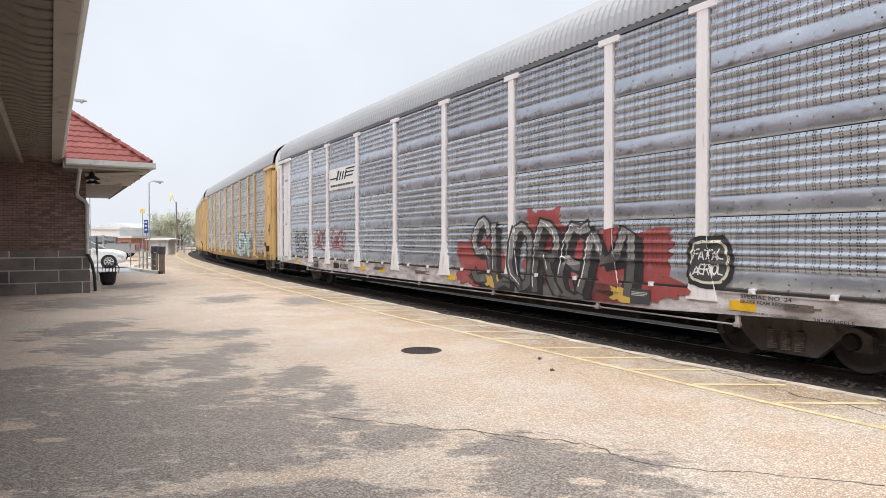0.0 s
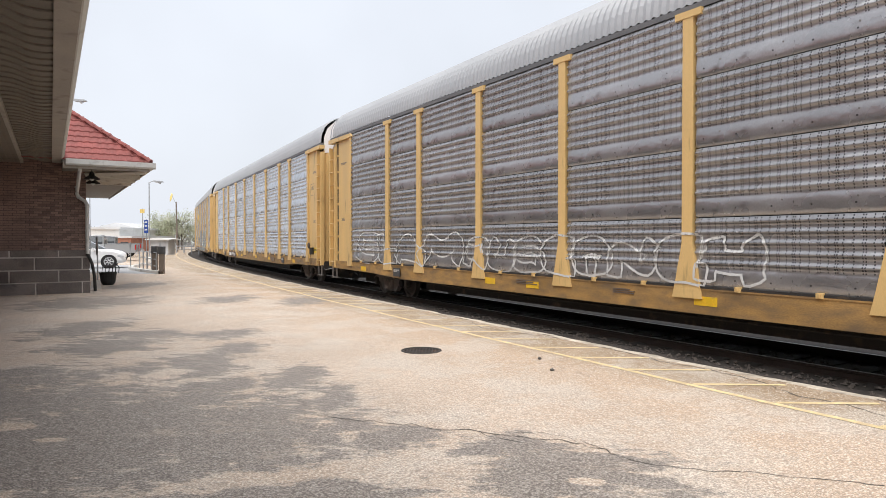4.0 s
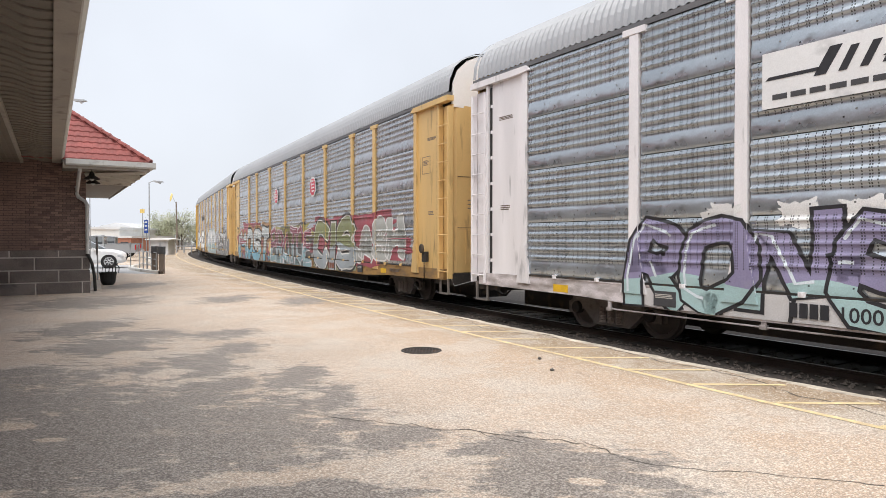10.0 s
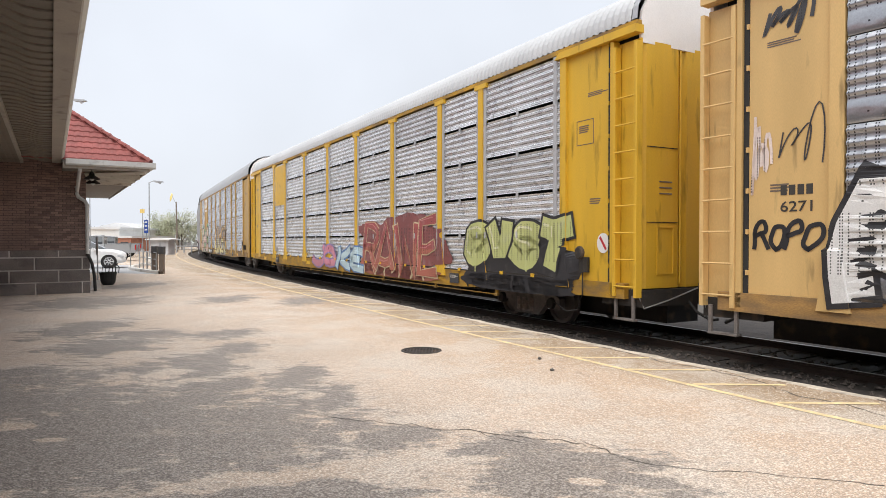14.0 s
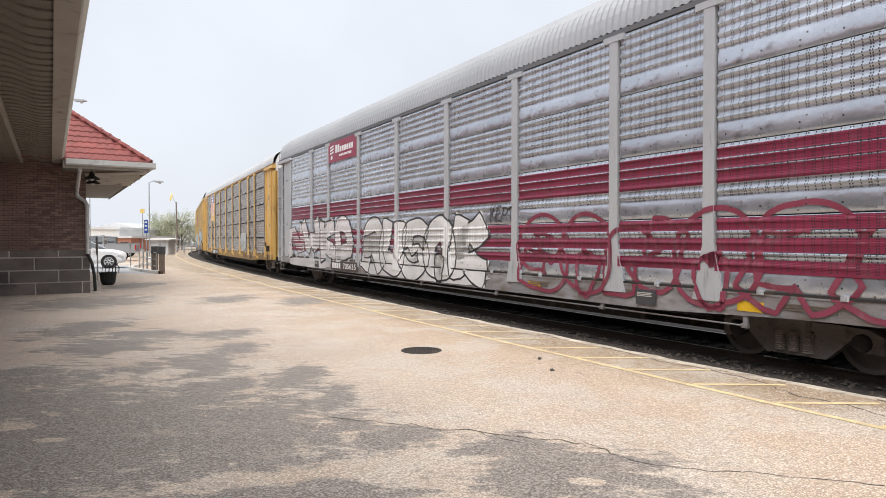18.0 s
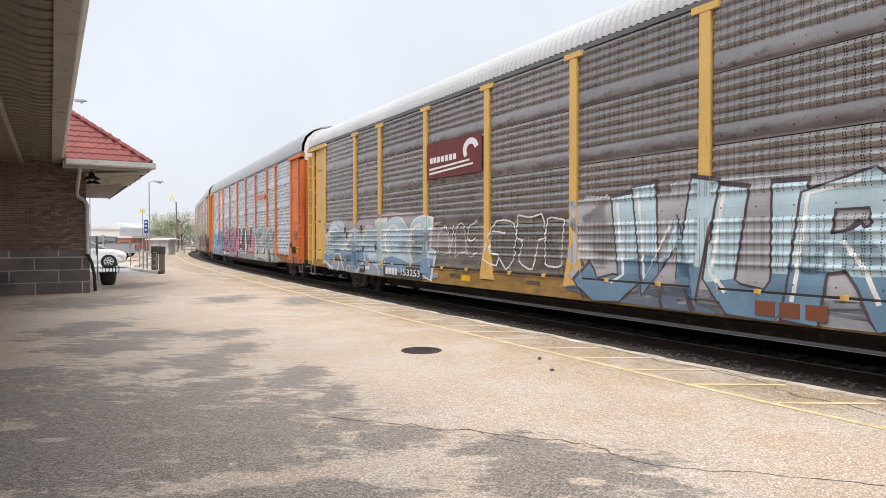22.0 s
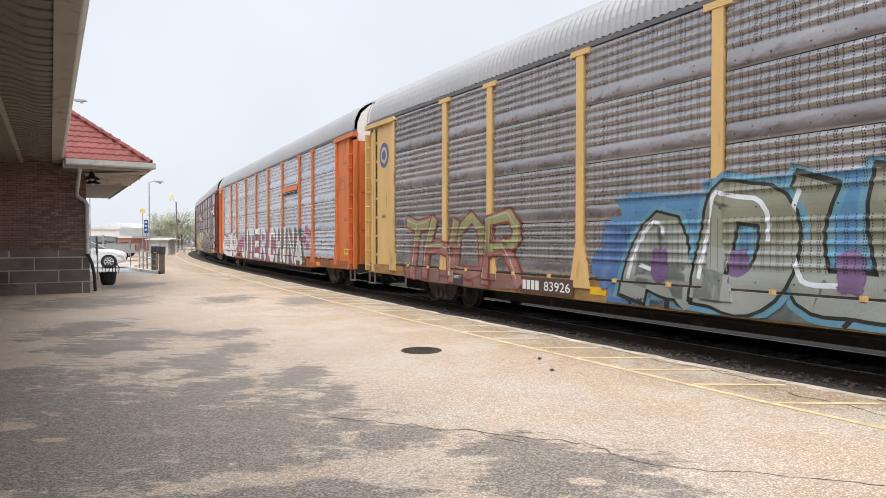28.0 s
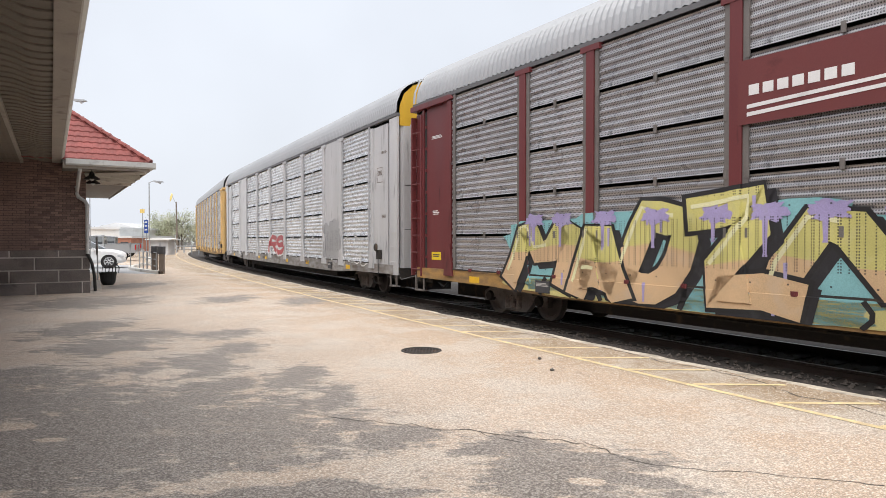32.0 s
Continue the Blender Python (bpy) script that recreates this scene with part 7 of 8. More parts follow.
def dress(k):
    c = CARS[k]
    f = SPECS[k].get("fine", False)
    ink = WHITE if SPECS[k]["body"] in ("maroon",) else (0.16, 0.125, 0.10)
    end_stencils(c, ink, k, k in (3, 4, 12, 13, 16, 17))
    sill_marks(c, ink, k)
    if k in (1, 3, 4, 6, 7):
        end_number(c, {1: "4049", 3: "5141", 4: "1389", 6: "9428", 7: "6271"}[k])
    if k == 13:
        end_number(c, "28328")
    marked = {1: 19.78, 3: 19.8, 4: 19.6, 6: 18.93, 11: 19.8, 12: 19.39, 7: 19.5}
    if k in marked:
        sill_blocks(c, marked[k], marked[k] + (1.05 if k == 12 else 0.72), (0.20, 0.07, 0.04) if k in (6, 7, 12) else (0.17, 0.11, 0.07))
    for a in (5.6, 21.95):
        sign(c, a, a + 0.42, 0.68, 0.92, DARK, "data_board", "dark data board", SIDE - 0.0585)
        marks(c, a + 0.03, 0.86, 0.36, 3, (0.5, 0.48, 0.45), SIDE - 0.062, k, 0.014)
    if k == 0:
        emblem_board(c, 7.4, 9.85, 3.50, 4.25, "slash")
        tag(c, f, "BENOR", 3.1, 4.6, 1.55, 2.05, DARK)
        tag(c, f, "GANG", 3.2, 4.7, 1.18, 1.52, DARK)
        for a0, a1 in ((5.7, 6.75), (7.5, 8.85)):
            tag(c, f, "CAKTO", a0, a1, 1.5, 2.05, (0.42, 0.03, 0.06), 0.05)
            press(ribbon(soften([(a0 - 0.1, 1.38), (a0 + 0.4, 1.46), (a1 - 0.2, 1.40), (a1 - 0.05, 1.26)], 1), 0.05), f, 1, "graffiti_stroke", (0.42, 0.03, 0.06), c, "sprayed underline")
        blob(c, f, 16.3, 18.2, 0.64, 1.75, (0.36, 0.05, 0.05), 4)
        blob(c, f, 19.3, 22.9, 0.64, 1.95, (0.36, 0.05, 0.05), 5)
        blob(c, f, 19.0, 20.2, 1.6, 2.35, (0.36, 0.05, 0.05), 9, 0, 0.3)
        piece(c, f, "SLOREM", 17.0, 21.9, 0.66, 2.12, (0.30, 0.30, 0.30), BLACK, None, WHITE, 2, (0.16, 0.16, 0.16), low=(0.10, 0.10, 0.10), shade=BLACK, bold=0.27, edge=0.055)
        for x in (17.6, 21.5):
            blob(c, f, x, x + 0.55, 0.68, 0.94, (0.66, 0.42, 0.05), 7, 4.5, 0.3)
        blob(c, f, 23.05, 23.85, 1.02, 1.8, BLACK, 7, 1, 0.05)
        blob(c, f, 23.12, 23.78, 1.09, 1.73, (0.70, 0.68, 0.55), 7, 2, 0.04)
        blob(c, f, 23.16, 23.74, 1.13, 1.69, DARK, 7, 3, 0.04)
        tag(c, f, "FATAL", 23.22, 23.68, 1.45, 1.6, WHITE, 0.022, 4, 0.6)
        tag(c, f, "AEROL", 23.22, 23.68, 1.22, 1.38, WHITE, 0.022, 4, 0.6)
        owner_plate(c, 7.7, 9.25, "402068", ink=BLACK, plain=True)
        flat_text(c, "SPECIAL NO. 24", 23.98, 24.72, 0.92, 0.975, DARK, SIDE - 0.037)
        flat_text(c, "BRAKE BEAM REQUIRED:", 23.98, 24.82, 0.845, 0.90, DARK, SIDE - 0.037)
        flat_text(c, "2 INCH JOURN. COND. SHOES", 23.98, 24.82, 0.70, 0.74, DARK, SIDE - 0.037)
        flat_text(c, "28\" WHEELS", 25.0, 25.5, 0.69, 0.75, DARK, SIDE - 0.037)
    elif k == 1:
        hollow(c, f, "CHUCKS", 2.75, 6.95, 1.05, 2.2, WHITE, 3, 0.04, bold=0.55)
        hollow(c, f, "SEPOTE", 10.2, 15.0, 1.1, 2.0, (0.66, 0.66, 0.66), 32, 0.05, bold=0.4)
        blob(c, f, 17.1, 22.4, 0.80, 2.15, (0.13, 0.125, 0.12), 3, 0, 0.18, "dark sprayed halo")
        piece(c, f, "LEONE", 17.4, 22.1, 0.85, 2.12, (0.46, 0.64, 0.61), (0.72, 0.75, 0.74), None, None, 3, bold=0.40, rounds=2, edge=0.035, halo=(0.07, 0.07, 0.07), low=(0.38, 0.58, 0.57))
        scrawl(c, f, 26.6, 27.3, 1.9, 2.5, BLACK, 5, 0.05, 4)
    elif k == 2:
        hollow(c, f, "SNT", 23.75, 25.9, 1.1, 2.35, WHITE, 8, 0.03)
        hollow(c, f, "HEAD", 18.7, 21.4, 1.05, 1.95, WHITE, 9, 0.045)
        hollow(c, f, "RUSEONEH", 9.4, 16.9, 1.05, 1.8, (0.6, 0.6, 0.6), 10, 0.04)
        hollow(c, f, "SLAM", 3.0, 9.2, 1.05, 2.0, (0.7, 0.7, 0.7), 4, 0.04)
    elif k == 3:
        owner_plate(c, 7.5, 10.0, "992104", (0.10, 0.06, 0.05))
        flat_text(c, "LD LMT 60000", 12.4, 13.3, 0.76, 0.83, DARK, SIDE - 0.037)
    elif k == 4:
        emblem_board(c, 7.7, 9.4, 3.30, 4.29, "three_block")
        blob(c, f, 2.75, 4.05, 1.45, 2.75, (0.30, 0.30, 0.30), 3, 0.6, 0.1, "", 1)
        blob(c, f, 2.79, 4.01, 1.49, 2.70, WHITE, 3, 1.2, 0.1, "white spiky painted figure", 1)
        blob(c, f, 2.96, 3.86, 0.66, 1.45, WHITE, 6, 2, 0.06)
        blob(c, f, 2.94, 3.86, 1.25, 2.40, BLACK, 5, 2.4, 0.06)
        blob(c, f, 2.99, 3.81, 1.29, 2.35, WHITE, 5, 3, 0.06)
        for pts in (((3.05, 1.75), (3.4, 1.95), (3.78, 1.75)), ((3.1, 1.5), (3.25, 1.4), (3.38, 1.5), (3.52, 1.4), (3.7, 1.5)), ((3.08, 2.1), (3.4, 1.82), (3.75, 2.1)), ((3.1, 1.1), (3.4, 1.25), (3.72, 1.1)), ((3.4, 1.25), (3.4, 0.7))):
            press(ribbon(soften(list(pts), 2), 0.03), f, 4, "graffiti_stroke", DARK, c, "dark sprayed line")
        blob(c, f, 4.0, 4.55, 1.35, 1.85, DARK, 6, 1, 0.15)
        blob(c, f, 4.06, 4.42, 1.5, 1.8, (0.6, 0.6, 0.62), 8, 2, 0.15)
        tag(c, f, "ALDO", 5.4, 6.6, 1.65, 2.05, CREAM)
        tag(c, f, "VIGE", 5.7, 6.7, 1.2, 1.6, CREAM)
        blob(c, f, 10.2, 10.9, 1.05, 2.5, (0.62, 0.66, 0.35), 8, 0, 0.3)
        piece(c, f, "RUMA", 10.5, 15.7, 0.68, 2.55, (0.34, 0.335, 0.33), (0.20, 0.20, 0.20), (0.24, 0.235, 0.23), (0.6, 0.6, 0.58), 5, (0.28, 0.26, 0.235), low=(0.42, 0.41, 0.40), bold=0.3)
        piece(c, f, "MMKT", 15.9, 19.2, 0.70, 2.4, (0.44, 0.46, 0.46), (0.70, 0.70, 0.70), SLATE, WHITE, 6, (0.36, 0.40, 0.40), bold=0.24, edge=0.03, rounds=0, low=(0.30, 0.36, 0.37))
        tag(c, f, "RUDE", 19.6, 21.0, 1.3, 1.7, (0.18, 0.16, 0.15), 0.05)
        scrawl(c, f, 24.5, 25.7, 1.0, 2.0, DARK, 5, 0.03, 4)
        tag(c, f, "AMB", 24.5, 26.0, 1.2, 1.95, DARK, 0.03)
        tag(c, f, "CEROS", 26.5, 27.3, 1.6, 1.82, (0.35, 0.14, 0.22), 0.02)
        sign(c, 1.42, 2.12, 3.55, 4.28, (0.80, 0.62, 0.05), "notice_board", "yellow notice board with dark lettering bars", SIDE + 0.022)
        for q, n in ((0.74, 4), (0.46, 6), (0.16, 7)):
            for j in range(n):
                sign(c, 1.42, 2.12, 3.55, 4.28, DARK, "stencil_bar", "", SIDE + 0.017, [(0.08 + 0.84 * j / n, q), (0.08 + 0.84 * (j + 0.7) / n, q), (0.08 + 0.84 * (j + 0.7) / n, q + 0.1), (0.08 + 0.84 * j / n, q + 0.1)])
        sign(c, 25.98, 26.24, 1.25, 1.5, WHITE, "notice", "round white sign with a dark bar", SIDE - 0.075, ellipse(20))
        sign(c, 25.98, 26.24, 1.25, 1.5, DARK, "notice_bar", "", SIDE - 0.08, [(0.2, 0.75), (0.3, 0.85), (0.8, 0.25), (0.7, 0.15)])
        owner_plate(c, 6.7, 9.3, "987281", (0.05, 0.035, 0.03))
    elif k == 5:
        emblem_board(c, 7.4, 9.85, 3.50, 4.25, "slash")
        for x in (6.5, 7.6, 8.4):
            blob(c, f, x, x + 0.6, 1.9, 2.25, WHITE, int(x), 0, 0.3)
        piece(c, f, "RONE", 5.1, 9.3, 0.66, 2.12, (0.27, 0.24, 0.42), BLACK, None, (0.66, 0.74, 0.80), 3, (0.62, 0.60, 0.60), low=(0.36, 0.55, 0.56), bold=0.42, edge=0.055, cut=0.4)
        block_letters(c, f, "TFK", 11.0, 12.4, 1.5, 1.95, DARK, 0.09)
        block_letters(c, f, "SMK", 13.5, 14.8, 1.5, 1.95, DARK, 0.09)
        blob(c, f, 12.65, 13.05, 1.62, 2.1, (0.60, 0.52, 0.06), 3, 1, 0.2)
        blob(c, f, 12.7, 13.0, 1.35, 1.7, (0.10, 0.12, 0.10), 4, 2, 0.2)
        blob(c, f, 12.55, 13.2, 0.66, 1.4, (0.10, 0.28, 0.28), 5, 1, 0.15)
        r = random.Random(12)
        for x in (15.9, 17.0, 18.0, 19.1, 20.2, 20.7, 21.9):
            blob(c, f, x, x + 0.5, 1.75 + 0.35 * r.random(), 2.3 + 0.3 * r.random(), BLACK, int(x * 3), 0.4, 0.12)
        blob(c, f, 21.7, 22.5, 0.64, 1.2, BLACK, 8, 0.4, 0.2)
        piece(c, f, "DABLON", 15.9, 22.3, 0.72, 2.35, (0.62, 0.20, 0.30), (0.80, 0.70, 0.72), None, None, 8, (0.50, 0.16, 0.24), low=(0.55, 0.15, 0.24), bold=0.48, rounds=0, edge=0.04)
        for i, w in enumerate(("SURF", "GRAFF", "MOB")):
            block_letters(c, f, w, 22.5, 23.25, 1.78 - 0.32 * i, 2.02 - 0.32 * i, (0.10, 0.10, 0.10), 0.05)
        owner_plate(c, 7.7, 9.25, "100032", ink=BLACK, plain=True)
    elif k == 6:
        emblem_board(c, 11.05, 11.65, 3.4, 4.12, "octagon")
        emblem_board(c, 16.75, 17.45, 3.42, 4.18, "octagon")
        blob(c, f, 2.3, 10.0, 0.64, 2.6, (0.36, 0.06, 0.10), 6)
        blob(c, f, 10.3, 17.0, 1.6, 2.35, (0.40, 0.35, 0.08), 16)
        blob(c, f, 16.6, 25.4, 0.9, 2.6, (0.36, 0.05, 0.08), 9)
        piece(c, f, "MOST", 2.5, 9.9, 0.66, 2.4, (0.52, 0.58, 0.60), BLACK, None, WHITE, 3, (0.14, 0.36, 0.50), low=(0.16, 0.42, 0.56), halo=(0.42, 0.22, 0.08), bold=0.38, edge=0.085, cut=0.35, widths=(2.1, 1.5, 1.9, 1.9))
        piece(c, f, "BRATOE", 10.2, 16.8, 0.7, 2.25, (0.30, 0.06, 0.11), (0.78, 0.74, 0.76), (0.10, 0.10, 0.10), (0.7, 0.6, 0.65), 4, (0.30, 0.46, 0.52), low=(0.24, 0.42, 0.48), bold=0.3, edge=0.04, rounds=0)
        piece(c, f, "CIS", 17.2, 21.6, 0.66, 2.45, (0.25, 0.28, 0.11), (0.72, 0.72, 0.70), None, None, 5, (0.34, 0.36, 0.20), low=(0.36, 0.42, 0.47), halo=(0.05, 0.05, 0.05), bold=0.42, edge=0.045, rounds=2)
        hollow(c, f, "LASH", 21.2, 25.4, 1.05, 2.4, (0.74, 0.74, 0.74), 6, 0.05, (0.42, 0.44, 0.42), 0.42)
    elif k == 7:
        emblem_board(c, 7.3, 9.7, 3.45, 3.92, "bars")
        piece(c, f, "KMED", 2.4, 9.3, 0.92, 2.5, WHITE, BLACK, None, None, 3, bold=0.40, edge=0.07, rounds=1)
        blob(c, f, 12.7, 20.4, 0.64, 1.25, (0.30, 0.40, 0.42), 8, 0, 0.2)
        blob(c, f, 12.7, 18.8, 0.64, 0.99, (0.36, 0.45, 0.47), 24, 0.3, 0.08, "paint over the sill")
        piece(c, f, "DWHP", 12.9, 18.7, 0.75, 2.5, (0.70, 0.71, 0.72), (0.34, 0.46, 0.48), None, None, 31, low=(0.40, 0.53, 0.55), bold=0.46, edge=0.045, rounds=0, cut=0.35, lean=0.3)
        piece(c, f, "DESTA", 20.4, 26.6, 0.66, 2.2, (0.62, 0.61, 0.60), BLACK, (0.22, 0.22, 0.22), WHITE, 7, (0.5, 0.48, 0.44), low=(0.30, 0.30, 0.30), bold=0.3, rounds=0)
        scrawl(c, f, 1.35, 2.05, 4.35, 4.95, DARK, 11, 0.05, 5)
        scrawl(c, f, 1.55, 2.2, 2.6, 3.5, DARK, 12, 0.02, 3)
        scrawl(c, f, 1.2, 1.5, 2.3, 3.4, (0.8, 0.66, 0.6), 13, 0.04, 4)
        tag(c, f, "ROPO", 1.25, 2.15, 1.6, 1.98, BLACK, 0.06)
        tag(c, f, "AVERE", 22.5, 25.0, 2.2, 2.6, DARK)
        owner_plate(c, 7.6, 10.0, "158726")
    elif k == 8:
        sign(c, 5.5, 7.0, 3.3, 5.1, COL["bright"], "emblem_board", "yellow board")
        piece(c, f, "RAWE", 16.3, 21.3, 0.68, 2.3, (0.40, 0.06, 0.06), (0.66, 0.52, 0.30), (0.26, 0.06, 0.06), (0.62, 0.2, 0.2), 3, (0.36, 0.10, 0.05), bold=0.26, edge=0.03, rounds=0, low=(0.46, 0.12, 0.07))
        blob(c, f, 22.6, 26.6, 0.66, 1.75, BLACK, 4, 0, 0.12)
        piece(c, f, "GVST", 22.7, 26.4, 1.15, 2.15, (0.52, 0.56, 0.18), BLACK, None, (0.70, 0.70, 0.42), 4, BLACK, bold=0.56, edge=0.06, runs=(0.56, 0.60, 0.22))
        piece(c, f, "JO", 11.2, 13.7, 0.7, 1.5, PINK, PURP, bold=0.4)
        piece(c, f, "KE", 13.9, 16.3, 0.7, 1.5, SKY, BLUE, bold=0.4)
        sign(c, 27.05, 27.35, 1.5, 1.85, WHITE, "notice", "round white sign with a red bar", SIDE + 0.02, ellipse(20))
        sign(c, 27.05, 27.35, 1.5, 1.85, RED, "notice_bar", "", SIDE + 0.015, [(0.2, 0.75), (0.3, 0.85), (0.8, 0.25), (0.7, 0.15)])
    elif k == 9:
        emblem_board(c, 5.3, 7.0, 4.40, 5.15, "winding")
        for i in range(8):
            sign(c, 5.3 + 0.21 * i, 5.46 + 0.21 * i, 4.12, 4.27, WHITE, "stencil_bar", "", SIDE - 0.02)
        piece(c, f, "SMC", 2.6, 7.6, 0.66, 2.75, (0.66, 0.46, 0.38), BLACK, None, (0.80, 0.70, 0.64), 3, (0.42, 0.36, 0.28), low=(0.60, 0.38, 0.28), halo=(0.16, 0.38, 0.20), bold=0.44, edge=0.09, lean=0.25)
        for w, a0, a1, z0, z1 in (("HESET", 10.25, 12.1, 1.10, 1.75), ("LESKY", 8.4, 9.7, 1.55, 2.0), ("SHC", 8.9, 9.8, 1.1, 1.45), ("GER", 7.9, 8.4, 1.25, 1.45), ("MUC", 10.1, 11.2, 2.0, 2.35)):
            tag(c, f, w, a0, a1, z0, z1, (0.13, 0.13, 0.14) if w != "MUC" else (0.30, 0.30, 0.32), 0.055 if w == "HESET" else 0.035)
        piece(c, f, "LUKER", 12.8, 18.6, 0.72, 2.6, (0.52, 0.30, 0.08), BLACK, (0.36, 0.34, 0.36), (0.78, 0.70, 0.55), 6, (0.30, 0.26, 0.30), low=(0.66, 0.56, 0.24), shade=(0.10, 0.08, 0.08), bold=0.33)
        tag(c, f, "O", 19.4, 20.5, 1.7, 2.4, WHITE)
        owner_plate(c, 8.4, 10.9, "690850")
        tag(c, f, "SNOX", 0.9, 2.2, 2.75, 3.2, WHITE)
        tag(c, f, "LAT", 1.3, 2.0, 2.4, 2.7, WHITE, 0.025)
    elif k == 10:
        for i, (a, b) in enumerate(BAYS):
            for z0, z1 in ((2.55, 2.74), (2.76, 2.90), (2.92, 3.06), (1.28, 1.46), (1.57, 1.76), (1.87, 2.05)):
                press([[(a + 0.12, z0), (b - 0.12, z0), (b - 0.12, z1), (a + 0.12, z1)]], False, -0.4, "painted_stripe", (0.22, 0.018, 0.055), c, "dark red painted stripe")
        emblem_board(c, 7.2, 9.85, 4.50, 5.22, "red_board")
        blob(c, f, 2.2, 7.2, 0.64, 0.985, (0.60, 0.58, 0.59), 13, 0, 0.06, "paint over the sill")
        piece(c, f, "NWKD", 2.3, 9.4, 0.95, 2.5, (0.70, 0.66, 0.68), BLACK, None, None, 3, bold=0.46, edge=0.05, lean=-0.15, low=(0.62, 0.60, 0.61), cut=0.3)
        tag(c, f, "REEE", 8.0, 8.4, 1.2, 2.0, DARK, 0.03)
        hollow(c, f, "RUSOK", 10.4, 17.4, 0.68, 2.4, BLACK, 5, 0.05, (0.76, 0.75, 0.75), 0.50)
        blob(c, f, 10.2, 17.5, 0.64, 0.99, (0.70, 0.69, 0.69), 15, 0, 0.06, "paint over the sill")
        hollow(c, f, "SONORA", 18.8, 26.6, 0.72, 2.2, (0.26, 0.02, 0.06), 14, 0.08, None, 0.55)
        tag(c, f, "KEPT", 17.6, 18.5, 2.1, 2.45, DARK)
        owner_plate(c, 7.4, 9.9, "705635", (0.08, 0.06, 0.055))
    elif k == 11:
        emblem_board(c, 5.28, 6.98, 3.18, 5.20, "shield")
        blob(c, f, 18.75, 20.6, 1.08, 2.1, (0.40, 0.42, 0.42), 5, 0, 0.12)
        for j in range(7):
            blob(c, f, 18.8 + 0.2 * j, 19.5 + 0.2 * j, 1.55 + 0.09 * (j % 3), 2.05 + 0.06 * (j % 2), (0.50, 0.53, 0.53), 30 + j, 0.5 + 0.1 * j, 0.25)
        blob(c, f, 19.9, 20.2, 1.5, 1.75, (0.10, 0.20, 0.19), 6, 1, 0.2)
        tag(c, f, "CHUBE", 7.8, 11.9, 1.2, 1.95, (0.42, 0.41, 0.40), 0.06, 1, 0.8)
        hollow(c, f, "GEA", 15.7, 18.4, 1.1, 1.95, (0.60, 0.59, 0.58), 13, 0.03, None, 0.3, 0)
        scrawl(c, f, 12.8, 14.6, 1.35, 1.75, (0.5, 0.5, 0.5), 15, 0.022, 3)
        hollow(c, f, "VTU", 2.6, 5.0, 1.1, 2.0, (0.66, 0.65, 0.64), 5, 0.03, None, 0.3, 0)
        scrawl(c, f, 5.4, 6.9, 1.2, 1.8, (0.62, 0.61, 0.60), 16, 0.022, 3)
        hollow(c, f, "PAT", 21.5, 24.2, 0.75, 2.25, (0.17, 0.12, 0.11), 12, 0.03)
        owner_plate(c, 6.2, 9.0, "705947", (0.03, 0.03, 0.03))
    elif k == 12:
        emblem_board(c, 10.1, 12.65, 3.3, 4.2, "curl")
        blob(c, f, 2.6, 10.6, 1.2, 2.45, (0.38, 0.33, 0.37), 3, 0, 0.3, "sprayed colour cloud")
        piece(c, f, "PANCE", 2.7, 10.3, 0.80, 2.35, (0.44, 0.58, 0.68), (0.70, 0.71, 0.75), None, WHITE, 21, (0.30, 0.34, 0.40), low=(0.16, 0.29, 0.46), bold=0.66, rounds=2, edge=0.045, cut=0.3)
        for x, z in ((4.2, 1.95), (4.35, 1.75), (5.6, 2.0), (5.75, 1.35), (6.7, 1.4)):
            blob(c, f, x, x + 0.14, z, z + 0.2, BLACK, 3, 5, 0.1)
        tag(c, f, "OIDE", 10.6, 12.4, 1.3, 2.1, WHITE)
        hollow(c, f, "RTI", 12.9, 15.4, 1.1, 2.2, (0.76, 0.75, 0.74), 5, 0.035, None, 0.6, 0)
        blob(c, f, 15.6, 16.7, 1.2, 2.4, (0.50, 0.48, 0.50), 7, 0, 0.3)
        piece(c, f, "JWURER", 15.9, 23.6, 0.68, 2.55, (0.48, 0.66, 0.76), (0.09, 0.07, 0.09), (0.42, 0.42, 0.46), (0.82, 0.84, 0.86), 4, (0.12, 0.17, 0.24), low=(0.13, 0.26, 0.40), bold=0.46, rounds=0, edge=0.04, cut=0.32)
        tag(c, f, "HUBA", 24.0, 25.9, 1.1, 2.0, (0.55, 0.55, 0.56), 0.04)
        owner_plate(c, 7.4, 9.8, "153253")
    elif k == 13:
        blob(c, f, 6.9, 19.0, 0.95, 2.2, (0.58, 0.16, 0.30), 4)
        blob(c, f, 1.2, 2.9, 1.0, 1.9, (0.60, 0.20, 0.34), 14, 0, 0.3)
        piece(c, f, "DMTO", 2.3, 7.1, 0.66, 2.25, (0.09, 0.20, 0.44), (0.03, 0.04, 0.07), (0.36, 0.52, 0.66), (0.55, 0.70, 0.82), 3, (0.36, 0.46, 0.54), low=(0.20, 0.36, 0.58), bold=0.36)
        piece(c, f, "OFEEZC", 7.2, 12.9, 0.68, 2.4, (0.46, 0.22, 0.38), (0.06, 0.045, 0.07), None, None, 5, (0.34, 0.26, 0.36), low=(0.36, 0.22, 0.36), bold=0.34, rounds=2, lean=-0.1, edge=0.08, shade=(0.06, 0.045, 0.07))
        blob(c, f, 12.9, 24.2, 0.64, 0.985, (0.20, 0.27, 0.28), 26, 0, 0.06, "paint over the sill")
